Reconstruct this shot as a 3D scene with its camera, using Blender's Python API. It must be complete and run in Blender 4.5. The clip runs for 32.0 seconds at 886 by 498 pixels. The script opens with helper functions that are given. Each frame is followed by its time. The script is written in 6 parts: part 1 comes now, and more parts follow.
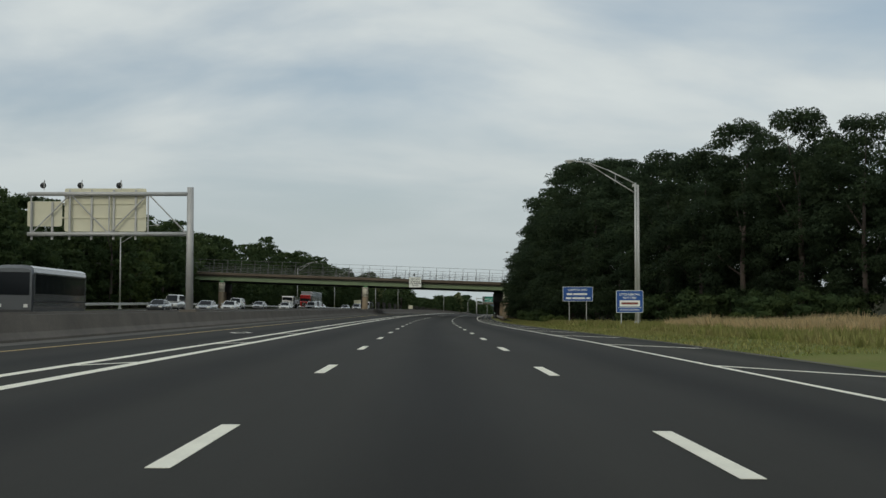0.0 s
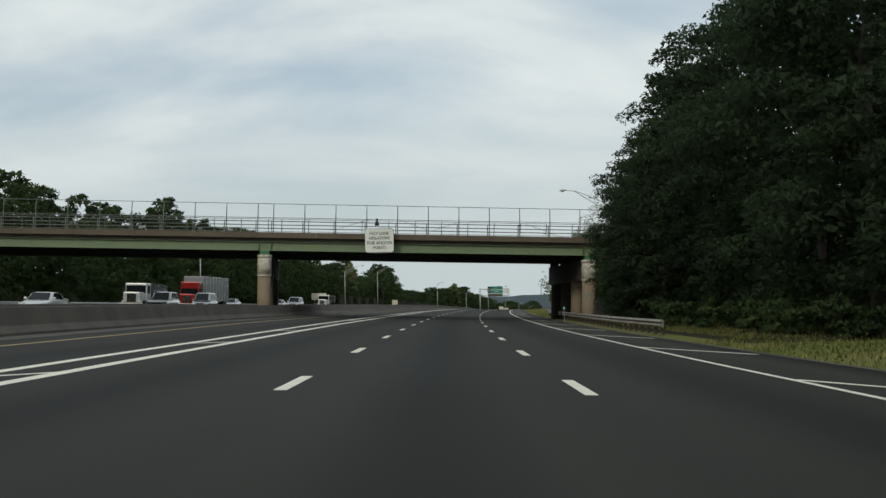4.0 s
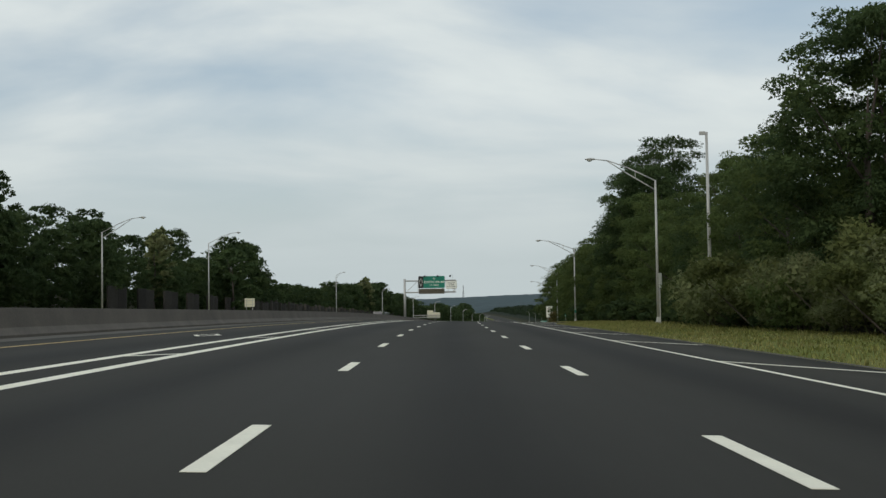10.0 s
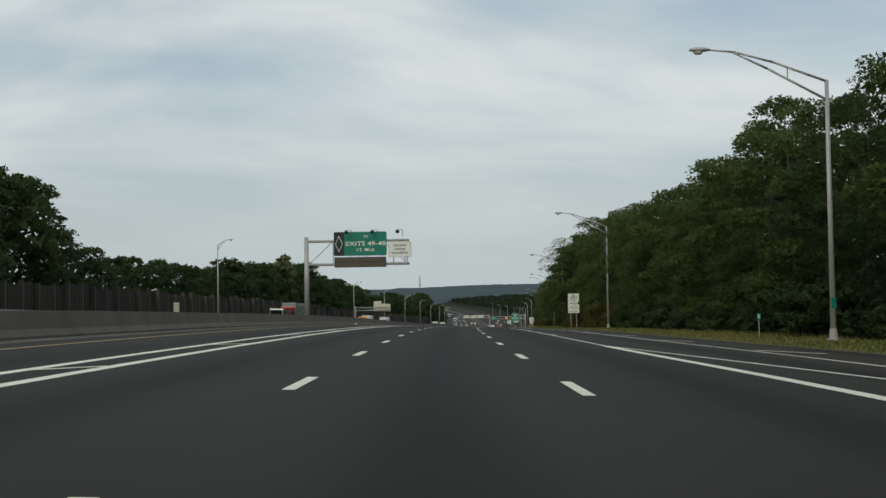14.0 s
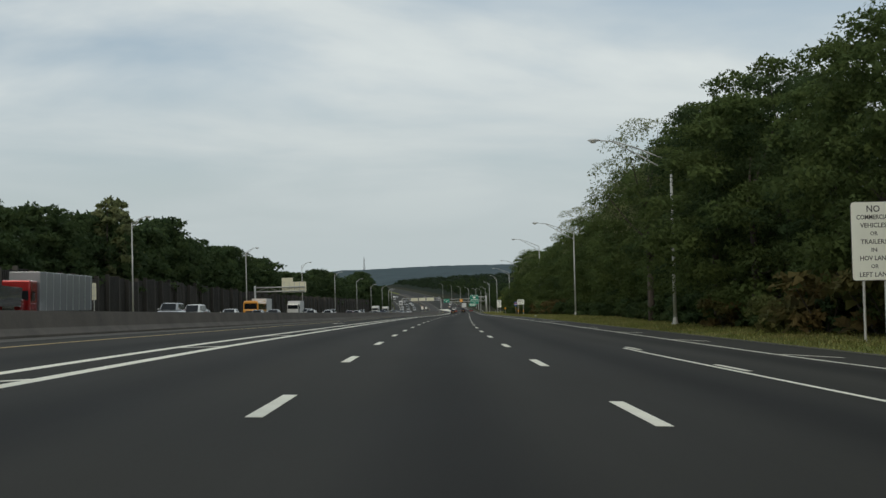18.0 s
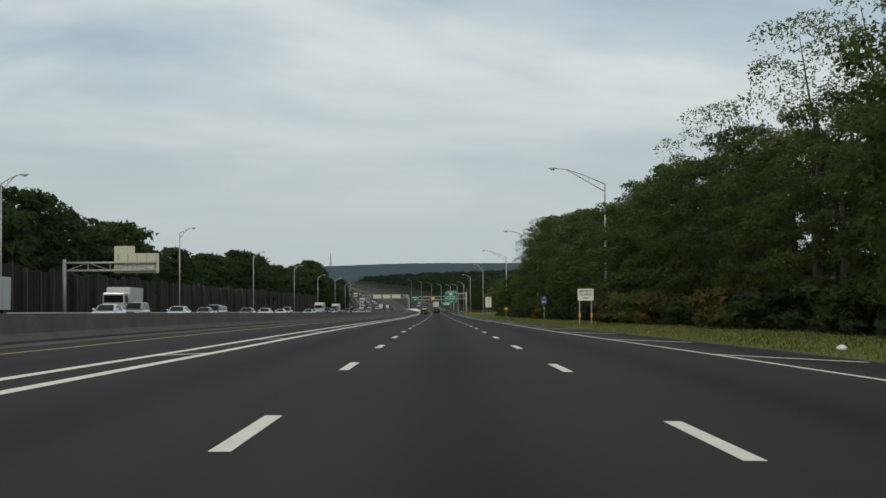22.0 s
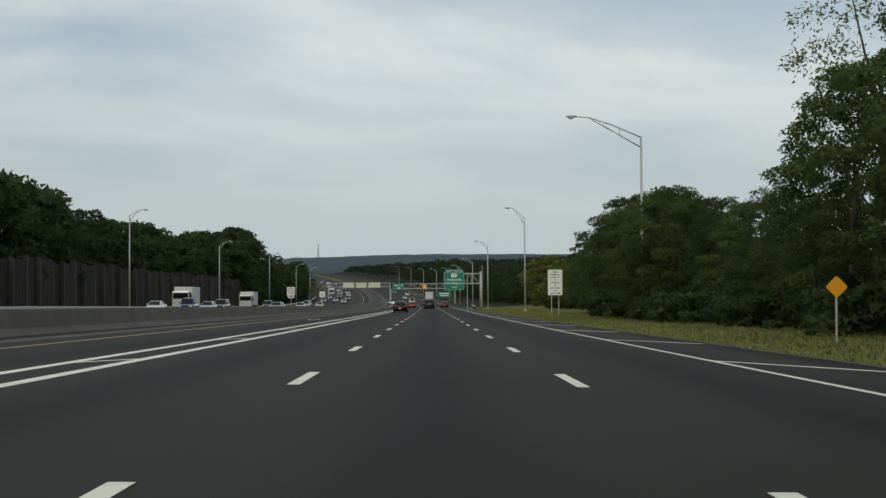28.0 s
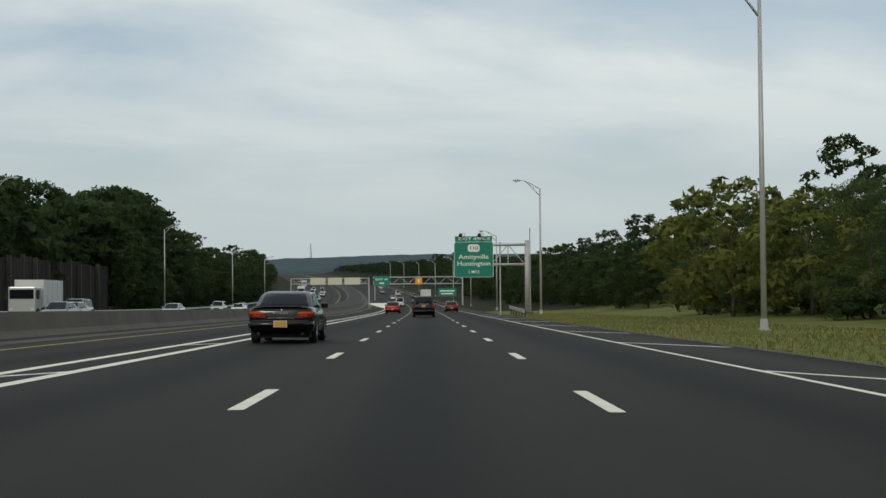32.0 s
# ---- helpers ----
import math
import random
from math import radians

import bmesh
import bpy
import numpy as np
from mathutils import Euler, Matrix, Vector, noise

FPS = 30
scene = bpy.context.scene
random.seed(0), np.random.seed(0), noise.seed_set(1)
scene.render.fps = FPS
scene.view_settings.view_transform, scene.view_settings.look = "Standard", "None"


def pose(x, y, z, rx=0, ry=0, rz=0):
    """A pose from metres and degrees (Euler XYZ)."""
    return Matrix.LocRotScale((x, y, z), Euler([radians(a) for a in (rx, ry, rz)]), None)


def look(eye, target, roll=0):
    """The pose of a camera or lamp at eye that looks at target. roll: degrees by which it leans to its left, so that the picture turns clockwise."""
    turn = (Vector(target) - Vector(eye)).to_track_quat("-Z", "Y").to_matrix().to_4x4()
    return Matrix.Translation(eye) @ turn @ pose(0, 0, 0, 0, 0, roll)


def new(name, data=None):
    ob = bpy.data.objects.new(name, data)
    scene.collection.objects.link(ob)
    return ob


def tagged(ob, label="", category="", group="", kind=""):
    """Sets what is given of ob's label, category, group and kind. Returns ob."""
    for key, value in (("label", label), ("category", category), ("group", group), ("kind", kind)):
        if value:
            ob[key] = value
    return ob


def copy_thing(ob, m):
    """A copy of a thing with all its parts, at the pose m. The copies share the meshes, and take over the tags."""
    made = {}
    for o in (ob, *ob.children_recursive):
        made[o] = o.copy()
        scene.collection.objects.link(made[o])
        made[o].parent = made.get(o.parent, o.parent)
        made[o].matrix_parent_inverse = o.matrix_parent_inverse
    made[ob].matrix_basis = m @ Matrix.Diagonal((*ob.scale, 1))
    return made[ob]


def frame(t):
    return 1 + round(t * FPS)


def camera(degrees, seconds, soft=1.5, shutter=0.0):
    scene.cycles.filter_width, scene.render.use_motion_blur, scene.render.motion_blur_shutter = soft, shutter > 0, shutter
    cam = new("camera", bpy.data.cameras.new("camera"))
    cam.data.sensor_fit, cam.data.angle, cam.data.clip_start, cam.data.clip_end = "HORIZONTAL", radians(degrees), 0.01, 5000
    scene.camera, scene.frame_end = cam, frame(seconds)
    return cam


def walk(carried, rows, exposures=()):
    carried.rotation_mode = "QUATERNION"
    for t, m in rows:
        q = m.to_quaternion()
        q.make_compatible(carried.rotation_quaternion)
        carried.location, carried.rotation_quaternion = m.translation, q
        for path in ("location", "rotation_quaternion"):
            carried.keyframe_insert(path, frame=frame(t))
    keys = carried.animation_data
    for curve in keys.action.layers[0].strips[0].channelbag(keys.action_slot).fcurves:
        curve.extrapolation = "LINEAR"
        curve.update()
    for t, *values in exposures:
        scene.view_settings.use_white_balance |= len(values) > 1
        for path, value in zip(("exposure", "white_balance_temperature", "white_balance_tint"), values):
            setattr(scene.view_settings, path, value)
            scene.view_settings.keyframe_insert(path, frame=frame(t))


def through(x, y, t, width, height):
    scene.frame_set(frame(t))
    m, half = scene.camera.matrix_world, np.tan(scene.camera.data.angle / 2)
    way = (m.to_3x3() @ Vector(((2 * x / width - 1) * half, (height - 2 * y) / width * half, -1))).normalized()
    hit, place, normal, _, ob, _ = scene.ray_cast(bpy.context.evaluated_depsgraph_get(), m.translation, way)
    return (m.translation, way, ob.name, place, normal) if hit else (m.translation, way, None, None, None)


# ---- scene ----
cam = camera(37.61, 32.0, soft=1.45)

# The road's plan: distance along it, heading (degrees, left is positive) and grade (per cent).
ROAD = (
    (-60, 1.209, 0.811), (0, 1.109, 0.811), (50, 0.990, 0.527), (100, 0.600, 0.552), (150, -0.400, 0.724), (200, -1.129, 0.776),
    (250, -2.060, 0.858), (300, -2.990, 0.835), (350, -3.802, 0.579), (400, -4.510, 0.139), (450, -5.422, -0.339), (500, -6.254, -0.853),
    (550, -6.998, -1.445), (600, -7.755, -1.796), (650, -8.661, -1.552), (700, -8.884, -1.644), (750, -9.041, -1.884), (800, -8.934, -2.028),
    (850, -8.930, -1.911), (900, -8.864, -1.803), (950, -8.950, -1.745), (1000, -8.854, -1.658), (1150, -8.65, -1.500), (1250, -7.6, -0.700), (1400, -5.5, 1.100),
    (1550, -3.5, 1.800), (1750, -1.8, 1.900), (2050, -1.2, 1.700), (2400, -0.6, 1.200), (2800, 0.0, 0.600), (4300, 0.4, 0.300))
STEP = 2.0
ks = np.array(ROAD, float)
grid_s = np.arange(-60, 4300.1, STEP)
grid_head = np.radians(np.interp(grid_s, ks[:, 0], ks[:, 1]))
grid_grade = np.interp(grid_s, ks[:, 0], ks[:, 2]) / 100
kern = np.exp(-0.5 * (np.arange(-20, 21) / 9) ** 2)
kern /= kern.sum()
grid_head = np.convolve(np.pad(grid_head, 20, mode="edge"), kern, "valid")
grid_grade = np.convolve(np.pad(grid_grade, 20, mode="edge"), kern, "valid")
grid_x = np.concatenate([[0], np.cumsum(-np.sin(grid_head[:-1]) * STEP)])
grid_y = np.concatenate([[0], np.cumsum(np.cos(grid_head[:-1]) * STEP)])
grid_z = np.concatenate([[0], np.cumsum(grid_grade[:-1] * STEP)])


def road(s):
    """x, y, z, heading and grade of the lane's middle at s metres along it."""
    return tuple(float(np.interp(s, grid_s, g)) for g in (grid_x, grid_y, grid_z, grid_head, grid_grade))


BANK = ((-60, 0.0143), (30, 0.0050), (140, 0.0333), (180, 0.0400), (400, 0.0249), (590, 0.0397), (714, 0.0076), (870, 0.0112), (1000, 0.0095), (1150, -0.0012), (4300, 0.0000))
grid_bank = np.interp(grid_s, [k[0] for k in BANK], [k[1] for k in BANK])


def bank(s, u):
    """How far the tilted carriageways lie below the middle of the lane, u metres to its right."""
    return float(np.interp(s, grid_s, grid_bank)) * max(-38.0, min(9.0, u))


def at(s, u, h=0.0):
    """The place s metres along the road, u to the right of the lane's middle, h above the road."""
    x, y, z, a, g = road(s)
    return Vector((x + math.cos(a) * u, y + math.sin(a) * u, z + h - bank(s, u)))


def stand(s, u, h=0.0, turn=0.0, tilt=False):
    """A pose there, its y along the road; tilt lays it on the road's grade."""
    x, y, z, a, g = road(s)
    m = Matrix.Translation(at(s, u, h)) @ Matrix.Rotation(a + radians(turn), 4, "Z")
    if tilt:
        m = Matrix.Translation(at(s, u, h)) @ Matrix.Rotation(a, 4, "Z") @ Matrix.Rotation(math.atan(g), 4, "X") @ Matrix.Rotation(math.atan(float(np.interp(s, grid_s, grid_bank))), 4, "Y") @ Matrix.Rotation(radians(turn), 4, "Z")
    return m


# seconds, metres along, metres right of the lane's middle, yaw and pitch against the road, roll
DRIVE = (
    (0.0, -10.78, -0.11, -0.72, 2.65, 0.01),
    (0.5, 5.03, -0.08, -0.70, 2.58, -0.14),
    (1.0, 20.89, -0.06, -0.61, 2.68, -0.31),
    (1.5, 36.78, -0.03, -0.55, 2.59, -0.32),
    (2.0, 52.67, 0.01, -0.50, 2.55, -0.24),
    (2.5, 68.62, 0.04, -0.31, 2.46, -0.01),
    (3.0, 84.47, 0.07, -0.21, 2.44, 0.37),
    (3.5, 100.28, 0.11, -0.18, 2.47, 0.81),
    (4.0, 116.09, 0.13, -0.21, 2.55, 1.23),
    (4.5, 131.98, 0.13, -0.28, 2.62, 1.55),
    (5.0, 147.99, 0.10, -0.39, 2.61, 1.69),
    (5.5, 164.10, 0.08, -0.60, 2.54, 1.69),
    (6.0, 180.21, 0.13, -0.75, 2.43, 1.64),
    (6.5, 196.03, 0.13, -0.49, 2.57, 1.52),
    (7.0, 211.76, 0.06, -0.36, 2.50, 1.31),
    (7.5, 227.46, -0.00, -0.31, 2.52, 1.22),
    (8.0, 243.25, -0.08, -0.32, 2.57, 1.10),
    (8.5, 259.11, -0.16, -0.33, 2.55, 1.09),
    (9.0, 274.95, -0.23, -0.33, 2.47, 1.08),
    (9.5, 290.76, -0.30, -0.34, 2.48, 0.95),
    (10.0, 306.59, -0.35, -0.45, 2.51, 0.89),
    (10.5, 322.22, -0.36, -0.65, 2.54, 0.86),
    (11.0, 337.84, -0.33, -0.82, 2.57, 0.84),
    (11.5, 353.69, -0.27, -0.92, 2.47, 0.79),
    (12.0, 369.59, -0.17, -0.97, 2.51, 0.76),
    (12.5, 385.32, -0.05, -0.91, 2.63, 0.80),
    (13.0, 401.01, 0.05, -0.84, 2.63, 0.84),
    (13.5, 416.79, 0.07, -0.56, 2.51, 0.86),
    (14.0, 432.48, 0.05, -0.36, 2.63, 0.87),
    (14.5, 448.23, -0.00, -0.26, 2.68, 0.91),
    (15.0, 463.96, -0.08, -0.24, 2.61, 0.93),
    (15.5, 479.67, -0.15, -0.28, 2.53, 0.97),
    (16.0, 495.39, -0.21, -0.37, 2.49, 1.04),
    (16.5, 511.14, -0.25, -0.49, 2.48, 1.13),
    (17.0, 526.94, -0.24, -0.62, 2.44, 1.24),
    (17.5, 542.82, -0.22, -0.64, 2.52, 1.34),
    (18.0, 558.59, -0.19, -0.71, 2.58, 1.36),
    (18.5, 573.77, -0.16, -0.60, 2.47, 1.22),
    (19.0, 588.79, -0.12, -0.62, 2.39, 1.05),
    (19.5, 604.36, -0.11, -0.69, 2.34, 0.98),
    (20.0, 620.23, -0.12, -0.65, 2.39, 0.90),
    (20.5, 635.97, -0.13, -0.61, 2.55, 0.90),
    (21.0, 651.72, -0.17, -0.49, 2.52, 0.78),
    (21.5, 667.45, -0.22, -0.42, 2.64, 0.55),
    (22.0, 683.16, -0.29, -0.39, 2.62, 0.31),
    (22.5, 698.80, -0.33, -0.50, 2.66, 0.19),
    (23.0, 714.48, -0.33, -0.74, 2.60, 0.15),
    (23.5, 730.20, -0.31, -0.74, 2.52, 0.02),
    (24.0, 745.76, -0.26, -0.72, 2.57, -0.05),
    (24.5, 761.16, -0.22, -0.62, 2.55, 0.10),
    (25.0, 776.52, -0.17, -0.60, 2.32, 0.33),
    (25.5, 791.95, -0.13, -0.53, 2.71, 0.52),
    (26.0, 807.55, -0.10, -0.51, 2.74, 0.60),
    (26.5, 823.29, -0.07, -0.53, 2.67, 0.60),
    (27.0, 839.10, -0.06, -0.57, 2.62, 0.56),
    (27.5, 854.94, -0.05, -0.59, 2.59, 0.48),
    (28.0, 870.75, -0.04, -0.54, 2.51, 0.38),
    (28.5, 886.43, -0.03, -0.59, 2.62, 0.28),
    (29.0, 902.10, -0.02, -0.57, 2.63, 0.17),
    (29.5, 917.77, -0.01, -0.57, 2.63, 0.10),
    (30.0, 933.46, 0.01, -0.65, 2.52, 0.11),
    (30.5, 949.24, 0.03, -0.62, 2.52, 0.26),
    (31.0, 965.05, 0.05, -0.59, 2.59, 0.42),
    (31.5, 980.88, 0.06, -0.55, 2.51, 0.48),
    (32.0, 996.58, 0.07, -0.69, 2.50, 0.51),
)
EYE = 1.004
rows = []
for t, s, u, yaw, pitch, roll in DRIVE:
    x, y, z, a, g = road(s)
    p = at(s, u, EYE)
    rows.append((t, pose(p.x, p.y, p.z, 90 + pitch + math.degrees(math.atan(g)), roll, math.degrees(a) + yaw)))
walk(cam, rows, exposures=((0, 0.02), (2.5, 0.02), (5, 0.33), (6, 0.18), (7, 0.40), (7.8, 0.46), (8.5, 0.42), (9.5, 0.24), (12, 0.1), (17, 0.08), (27, 0.08), (30, 0.13), (32, 0.15)))

# ---- light ----
SUN_UP, SUN_TURN = 30.0, 205.0   # degrees above the horizon; clockwise from the way ahead
sun = new("sun", bpy.data.lights.new("sun", "SUN"))
sun.data.energy, sun.data.angle, sun.data.color = 0.6, radians(9), (1.0, 0.95, 0.80)
az = radians(SUN_TURN)
to_sun = Vector((math.sin(az) * math.cos(radians(SUN_UP)), math.cos(az) * math.cos(radians(SUN_UP)), math.sin(radians(SUN_UP))))
sun.matrix_world = look(to_sun * 100, (0, 0, 0))

world = bpy.data.worlds.new("sky")
scene.world = world
world.use_nodes = True
wt = world.node_tree
wt.nodes.clear()


def wnode(kind, **inputs):
    n = wt.nodes.new(kind)
    for k, v in inputs.items():
        n.inputs[k].default_value = v
    return n


sky = wnode("ShaderNodeTexSky")
sky.sky_type, sky.sun_disc = "NISHITA", False
sky.sun_elevation, sky.sun_rotation = radians(SUN_UP), az
sky.air_density, sky.dust_density, sky.ozone_density = 1.0, 2.0, 1.0
coord = wnode("ShaderNodeTexCoord")
split = wnode("ShaderNodeSeparateXYZ")
wt.links.new(coord.outputs["Generated"], split.inputs[0])


def wmath(op, a, b=None):
    n = wt.nodes.new("ShaderNodeMath")
    n.operation = op
    for i, v in enumerate((a, b)):
        if v is None:
            continue
        if isinstance(v, (int, float)):
            n.inputs[i].default_value = v
        else:
            wt.links.new(v, n.inputs[i])
    return n.outputs[0]


up = wmath("MAXIMUM", split.outputs["Z"], 0.02)
flat = wmath("ADD", up, 0.26)
comb = wnode("ShaderNodeCombineXYZ")
wt.links.new(wmath("DIVIDE", split.outputs["X"], flat), comb.inputs[0])
wt.links.new(wmath("DIVIDE", split.outputs["Y"], flat), comb.inputs[1])
mapping = wnode("ShaderNodeMapping", Scale=(0.75, 1.15, 1.0), Rotation=(0, 0, radians(-14)), Location=(0.4, 0.3, 0))
wt.links.new(comb.outputs[0], mapping.inputs["Vector"])
clouds = wnode("ShaderNodeTexNoise", Scale=1.7, Detail=6.0, Roughness=0.5, Distortion=0.3)
wt.links.new(mapping.outputs[0], clouds.inputs["Vector"])
cover = wnode("ShaderNodeValToRGB")
cover.color_ramp.elements[0].position, cover.color_ramp.elements[1].position = 0.30, 0.56
wt.links.new(clouds.outputs["Fac"], cover.inputs["Fac"])
tone = wnode("ShaderNodeValToRGB")
tone.color_ramp.elements[0].position, tone.color_ramp.elements[1].position = 0.36, 0.62
tone.color_ramp.elements[0].color = (0.475, 0.545, 0.595, 1)
tone.color_ramp.elements[1].color = (0.70, 0.755, 0.75, 1)
wt.links.new(clouds.outputs["Fac"], tone.inputs["Fac"])
dim = wnode("ShaderNodeMix")
dim.data_type = "RGBA"
dim.inputs["Factor"].default_value = 1.0
dim.blend_type = "MULTIPLY"
wt.links.new(sky.outputs[0], dim.inputs["A"])
dim.inputs["B"].default_value = (0.099, 0.104, 0.10, 1)
mixed = wnode("ShaderNodeMix")
mixed.data_type = "RGBA"
wt.links.new(wmath("ADD", wmath("MULTIPLY", cover.outputs[0], 0.5), 0.48), mixed.inputs["Factor"])
wt.links.new(dim.outputs["Result"], mixed.inputs["A"])
wt.links.new(tone.outputs[0], mixed.inputs["B"])
shine = wnode("ShaderNodeBackground", Strength=0.92)
haze = wnode("ShaderNodeMix")
haze.data_type = "RGBA"
haze.inputs["A"].default_value = (0.50, 0.565, 0.575, 1)
wt.links.new(wmath("MINIMUM", wmath("MULTIPLY", wmath("MAXIMUM", wmath("SUBTRACT", up, 0.03), 0.0), 7.5), 1.0), haze.inputs["Factor"])
wt.links.new(mixed.outputs["Result"], haze.inputs["B"])
wt.links.new(haze.outputs["Result"], shine.inputs["Color"])
wout = wt.nodes.new("ShaderNodeOutputWorld")
wt.links.new(shine.outputs[0], wout.inputs["Surface"])

# ---- materials ----


def material(name, color, rough=0.7, var=0.25, scale=3.0, bump=0.0, metal=0.0, fine=40.0, piece=0.0, island=0.0, tint=None, coat=0.0, spec=0.5, coords="Object"):
    """Paint with grain and stains: two noises vary the colour; piece and island vary it object by object and leaf by leaf."""
    m = bpy.data.materials.new(name)
    m.use_nodes = True
    nt = m.node_tree
    b = nt.nodes["Principled BSDF"]
    b.inputs["Roughness"].default_value, b.inputs["Metallic"].default_value = rough, metal
    b.inputs["Coat Weight"].default_value, b.inputs["Specular IOR Level"].default_value = coat, spec
    tc = nt.nodes.new("ShaderNodeTexCoord")
    n1 = nt.nodes.new("ShaderNodeTexNoise")
    n1.inputs["Scale"].default_value, n1.inputs["Detail"].default_value = scale, 4
    n2 = nt.nodes.new("ShaderNodeTexNoise")
    n2.inputs["Scale"].default_value, n2.inputs["Detail"].default_value = fine, 2
    for n in (n1, n2):
        nt.links.new(tc.outputs[coords], n.inputs["Vector"])

    def mth(op, a, b_=None):
        n = nt.nodes.new("ShaderNodeMath")
        n.operation = op
        for i, v in enumerate((a, b_)):
            if v is None:
                continue
            if isinstance(v, (int, float)):
                n.inputs[i].default_value = v
            else:
                nt.links.new(v, n.inputs[i])
        return n.outputs[0]

    f = mth("ADD", mth("MULTIPLY", n1.outputs["Fac"], 0.65), mth("MULTIPLY", n2.outputs["Fac"], 0.35))
    f = mth("MULTIPLY", mth("SUBTRACT", f, 0.5), 3.0 * var)
    if piece:
        info = nt.nodes.new("ShaderNodeObjectInfo")
        f = mth("ADD", f, mth("MULTIPLY", mth("SUBTRACT", info.outputs["Random"], 0.5), 2 * piece))
    if island:
        geo = nt.nodes.new("ShaderNodeNewGeometry")
        f = mth("ADD", f, mth("MULTIPLY", mth("SUBTRACT", geo.outputs["Random Per Island"], 0.5), 2 * island))
    f = mth("ADD", f, 1.0)
    mix = nt.nodes.new("ShaderNodeMix")
    mix.data_type, mix.blend_type = "RGBA", "MULTIPLY"
    mix.inputs["Factor"].default_value = 1.0
    if tint:
        tm = nt.nodes.new("ShaderNodeMix")
        tm.data_type = "RGBA"
        nt.links.new(mth("MINIMUM", mth("MAXIMUM", mth("ADD", mth("MULTIPLY", mth("SUBTRACT", n1.outputs["Fac"], 0.5), 4.0), 0.4), 0.0), 1.0), tm.inputs["Factor"])
        tm.inputs["A"].default_value, tm.inputs["B"].default_value = (*color, 1), (*tint, 1)
        nt.links.new(tm.outputs["Result"], mix.inputs["A"])
    else:
        mix.inputs["A"].default_value = (*color, 1)
    rgb = nt.nodes.new("ShaderNodeCombineColor")
    for i in range(3):
        nt.links.new(f, rgb.inputs[i])
    nt.links.new(rgb.outputs[0], mix.inputs["B"])
    nt.links.new(mix.outputs["Result"], b.inputs["Base Color"])
    if bump:
        bp = nt.nodes.new("ShaderNodeBump")
        bp.inputs["Strength"].default_value, bp.inputs["Distance"].default_value = bump, 0.02
        nt.links.new(n2.outputs["Fac"], bp.inputs["Height"])
        nt.links.new(bp.outputs[0], b.inputs["Normal"])
    return m




def asphalt():
    """Dark asphalt, by the metres of its uv: darker oil bands in mid-lane, smoother wheel tracks, patches and grain."""
    m = bpy.data.materials.new("asphalt")
    m.use_nodes = True
    nt = m.node_tree
    b = nt.nodes["Principled BSDF"]
    uv = nt.nodes.new("ShaderNodeUVMap")
    uv.uv_map = "metres"
    sep = nt.nodes.new("ShaderNodeSeparateXYZ")
    nt.links.new(uv.outputs[0], sep.inputs[0])

    def mth(op, a, c=None):
        n = nt.nodes.new("ShaderNodeMath")
        n.operation = op
        for i, v in enumerate((a, c)):
            if v is None:
                continue
            if isinstance(v, (int, float)):
                n.inputs[i].default_value = v
            else:
                nt.links.new(v, n.inputs[i])
        return n.outputs[0]

    def grain(sx, sy, detail, rough=0.5):
        mp = nt.nodes.new("ShaderNodeMapping")
        mp.inputs["Scale"].default_value = (sx, sy, 1)
        nt.links.new(uv.outputs[0], mp.inputs["Vector"])
        n = nt.nodes.new("ShaderNodeTexNoise")
        n.inputs["Scale"].default_value, n.inputs["Detail"].default_value, n.inputs["Roughness"].default_value = 1.0, detail, rough
        nt.links.new(mp.outputs[0], n.inputs["Vector"])
        return n.outputs["Fac"]

    wave = mth("COSINE", mth("MULTIPLY", sep.outputs["X"], 2 * math.pi / 3.7))
    tracks = mth("COSINE", mth("MULTIPLY", sep.outputs["X"], 4 * math.pi / 3.7))
    long = grain(1.3, 0.02, 4)
    blot = grain(0.35, 0.06, 5, 0.6)
    fine = grain(28, 28, 3)
    joint = grain(6, 0.15, 2)
    drip = mth("POWER", mth("MULTIPLY", mth("ADD", wave, 1.0), 0.5), 2.5)
    f = mth("ADD", 1.2, mth("MULTIPLY", drip, -0.62))
    f = mth("ADD", f, mth("MULTIPLY", tracks, -0.05))
    for n, k in ((long, 0.45), (blot, 0.40), (fine, 0.35), (joint, 0.12)):
        f = mth("ADD", f, mth("MULTIPLY", mth("SUBTRACT", n, 0.5), k))
    side = mth("MAXIMUM", mth("SUBTRACT", sep.outputs["X"], 5.3), mth("SUBTRACT", mth("MULTIPLY", sep.outputs["X"], -1.0), 9.8))
    f = mth("MULTIPLY", f, mth("ADD", 1.0, mth("MULTIPLY", mth("MINIMUM", mth("MAXIMUM", side, 0.0), 1.0), 0.45)))
    rgb = nt.nodes.new("ShaderNodeCombineColor")
    for i, c in enumerate((0.0210, 0.0201, 0.0162)):
        nt.links.new(mth("MULTIPLY", f, c), rgb.inputs[i])
    nt.links.new(rgb.outputs[0], b.inputs["Base Color"])
    nt.links.new(mth("ADD", 0.74, mth("MULTIPLY", blot, 0.2)), b.inputs["Roughness"])
    b.inputs["Specular IOR Level"].default_value = 0.2
    bp = nt.nodes.new("ShaderNodeBump")
    bp.inputs["Strength"].default_value, bp.inputs["Distance"].default_value = 0.25, 0.004
    nt.links.new(fine, bp.inputs["Height"])
    nt.links.new(bp.outputs[0], b.inputs["Normal"])
    return m


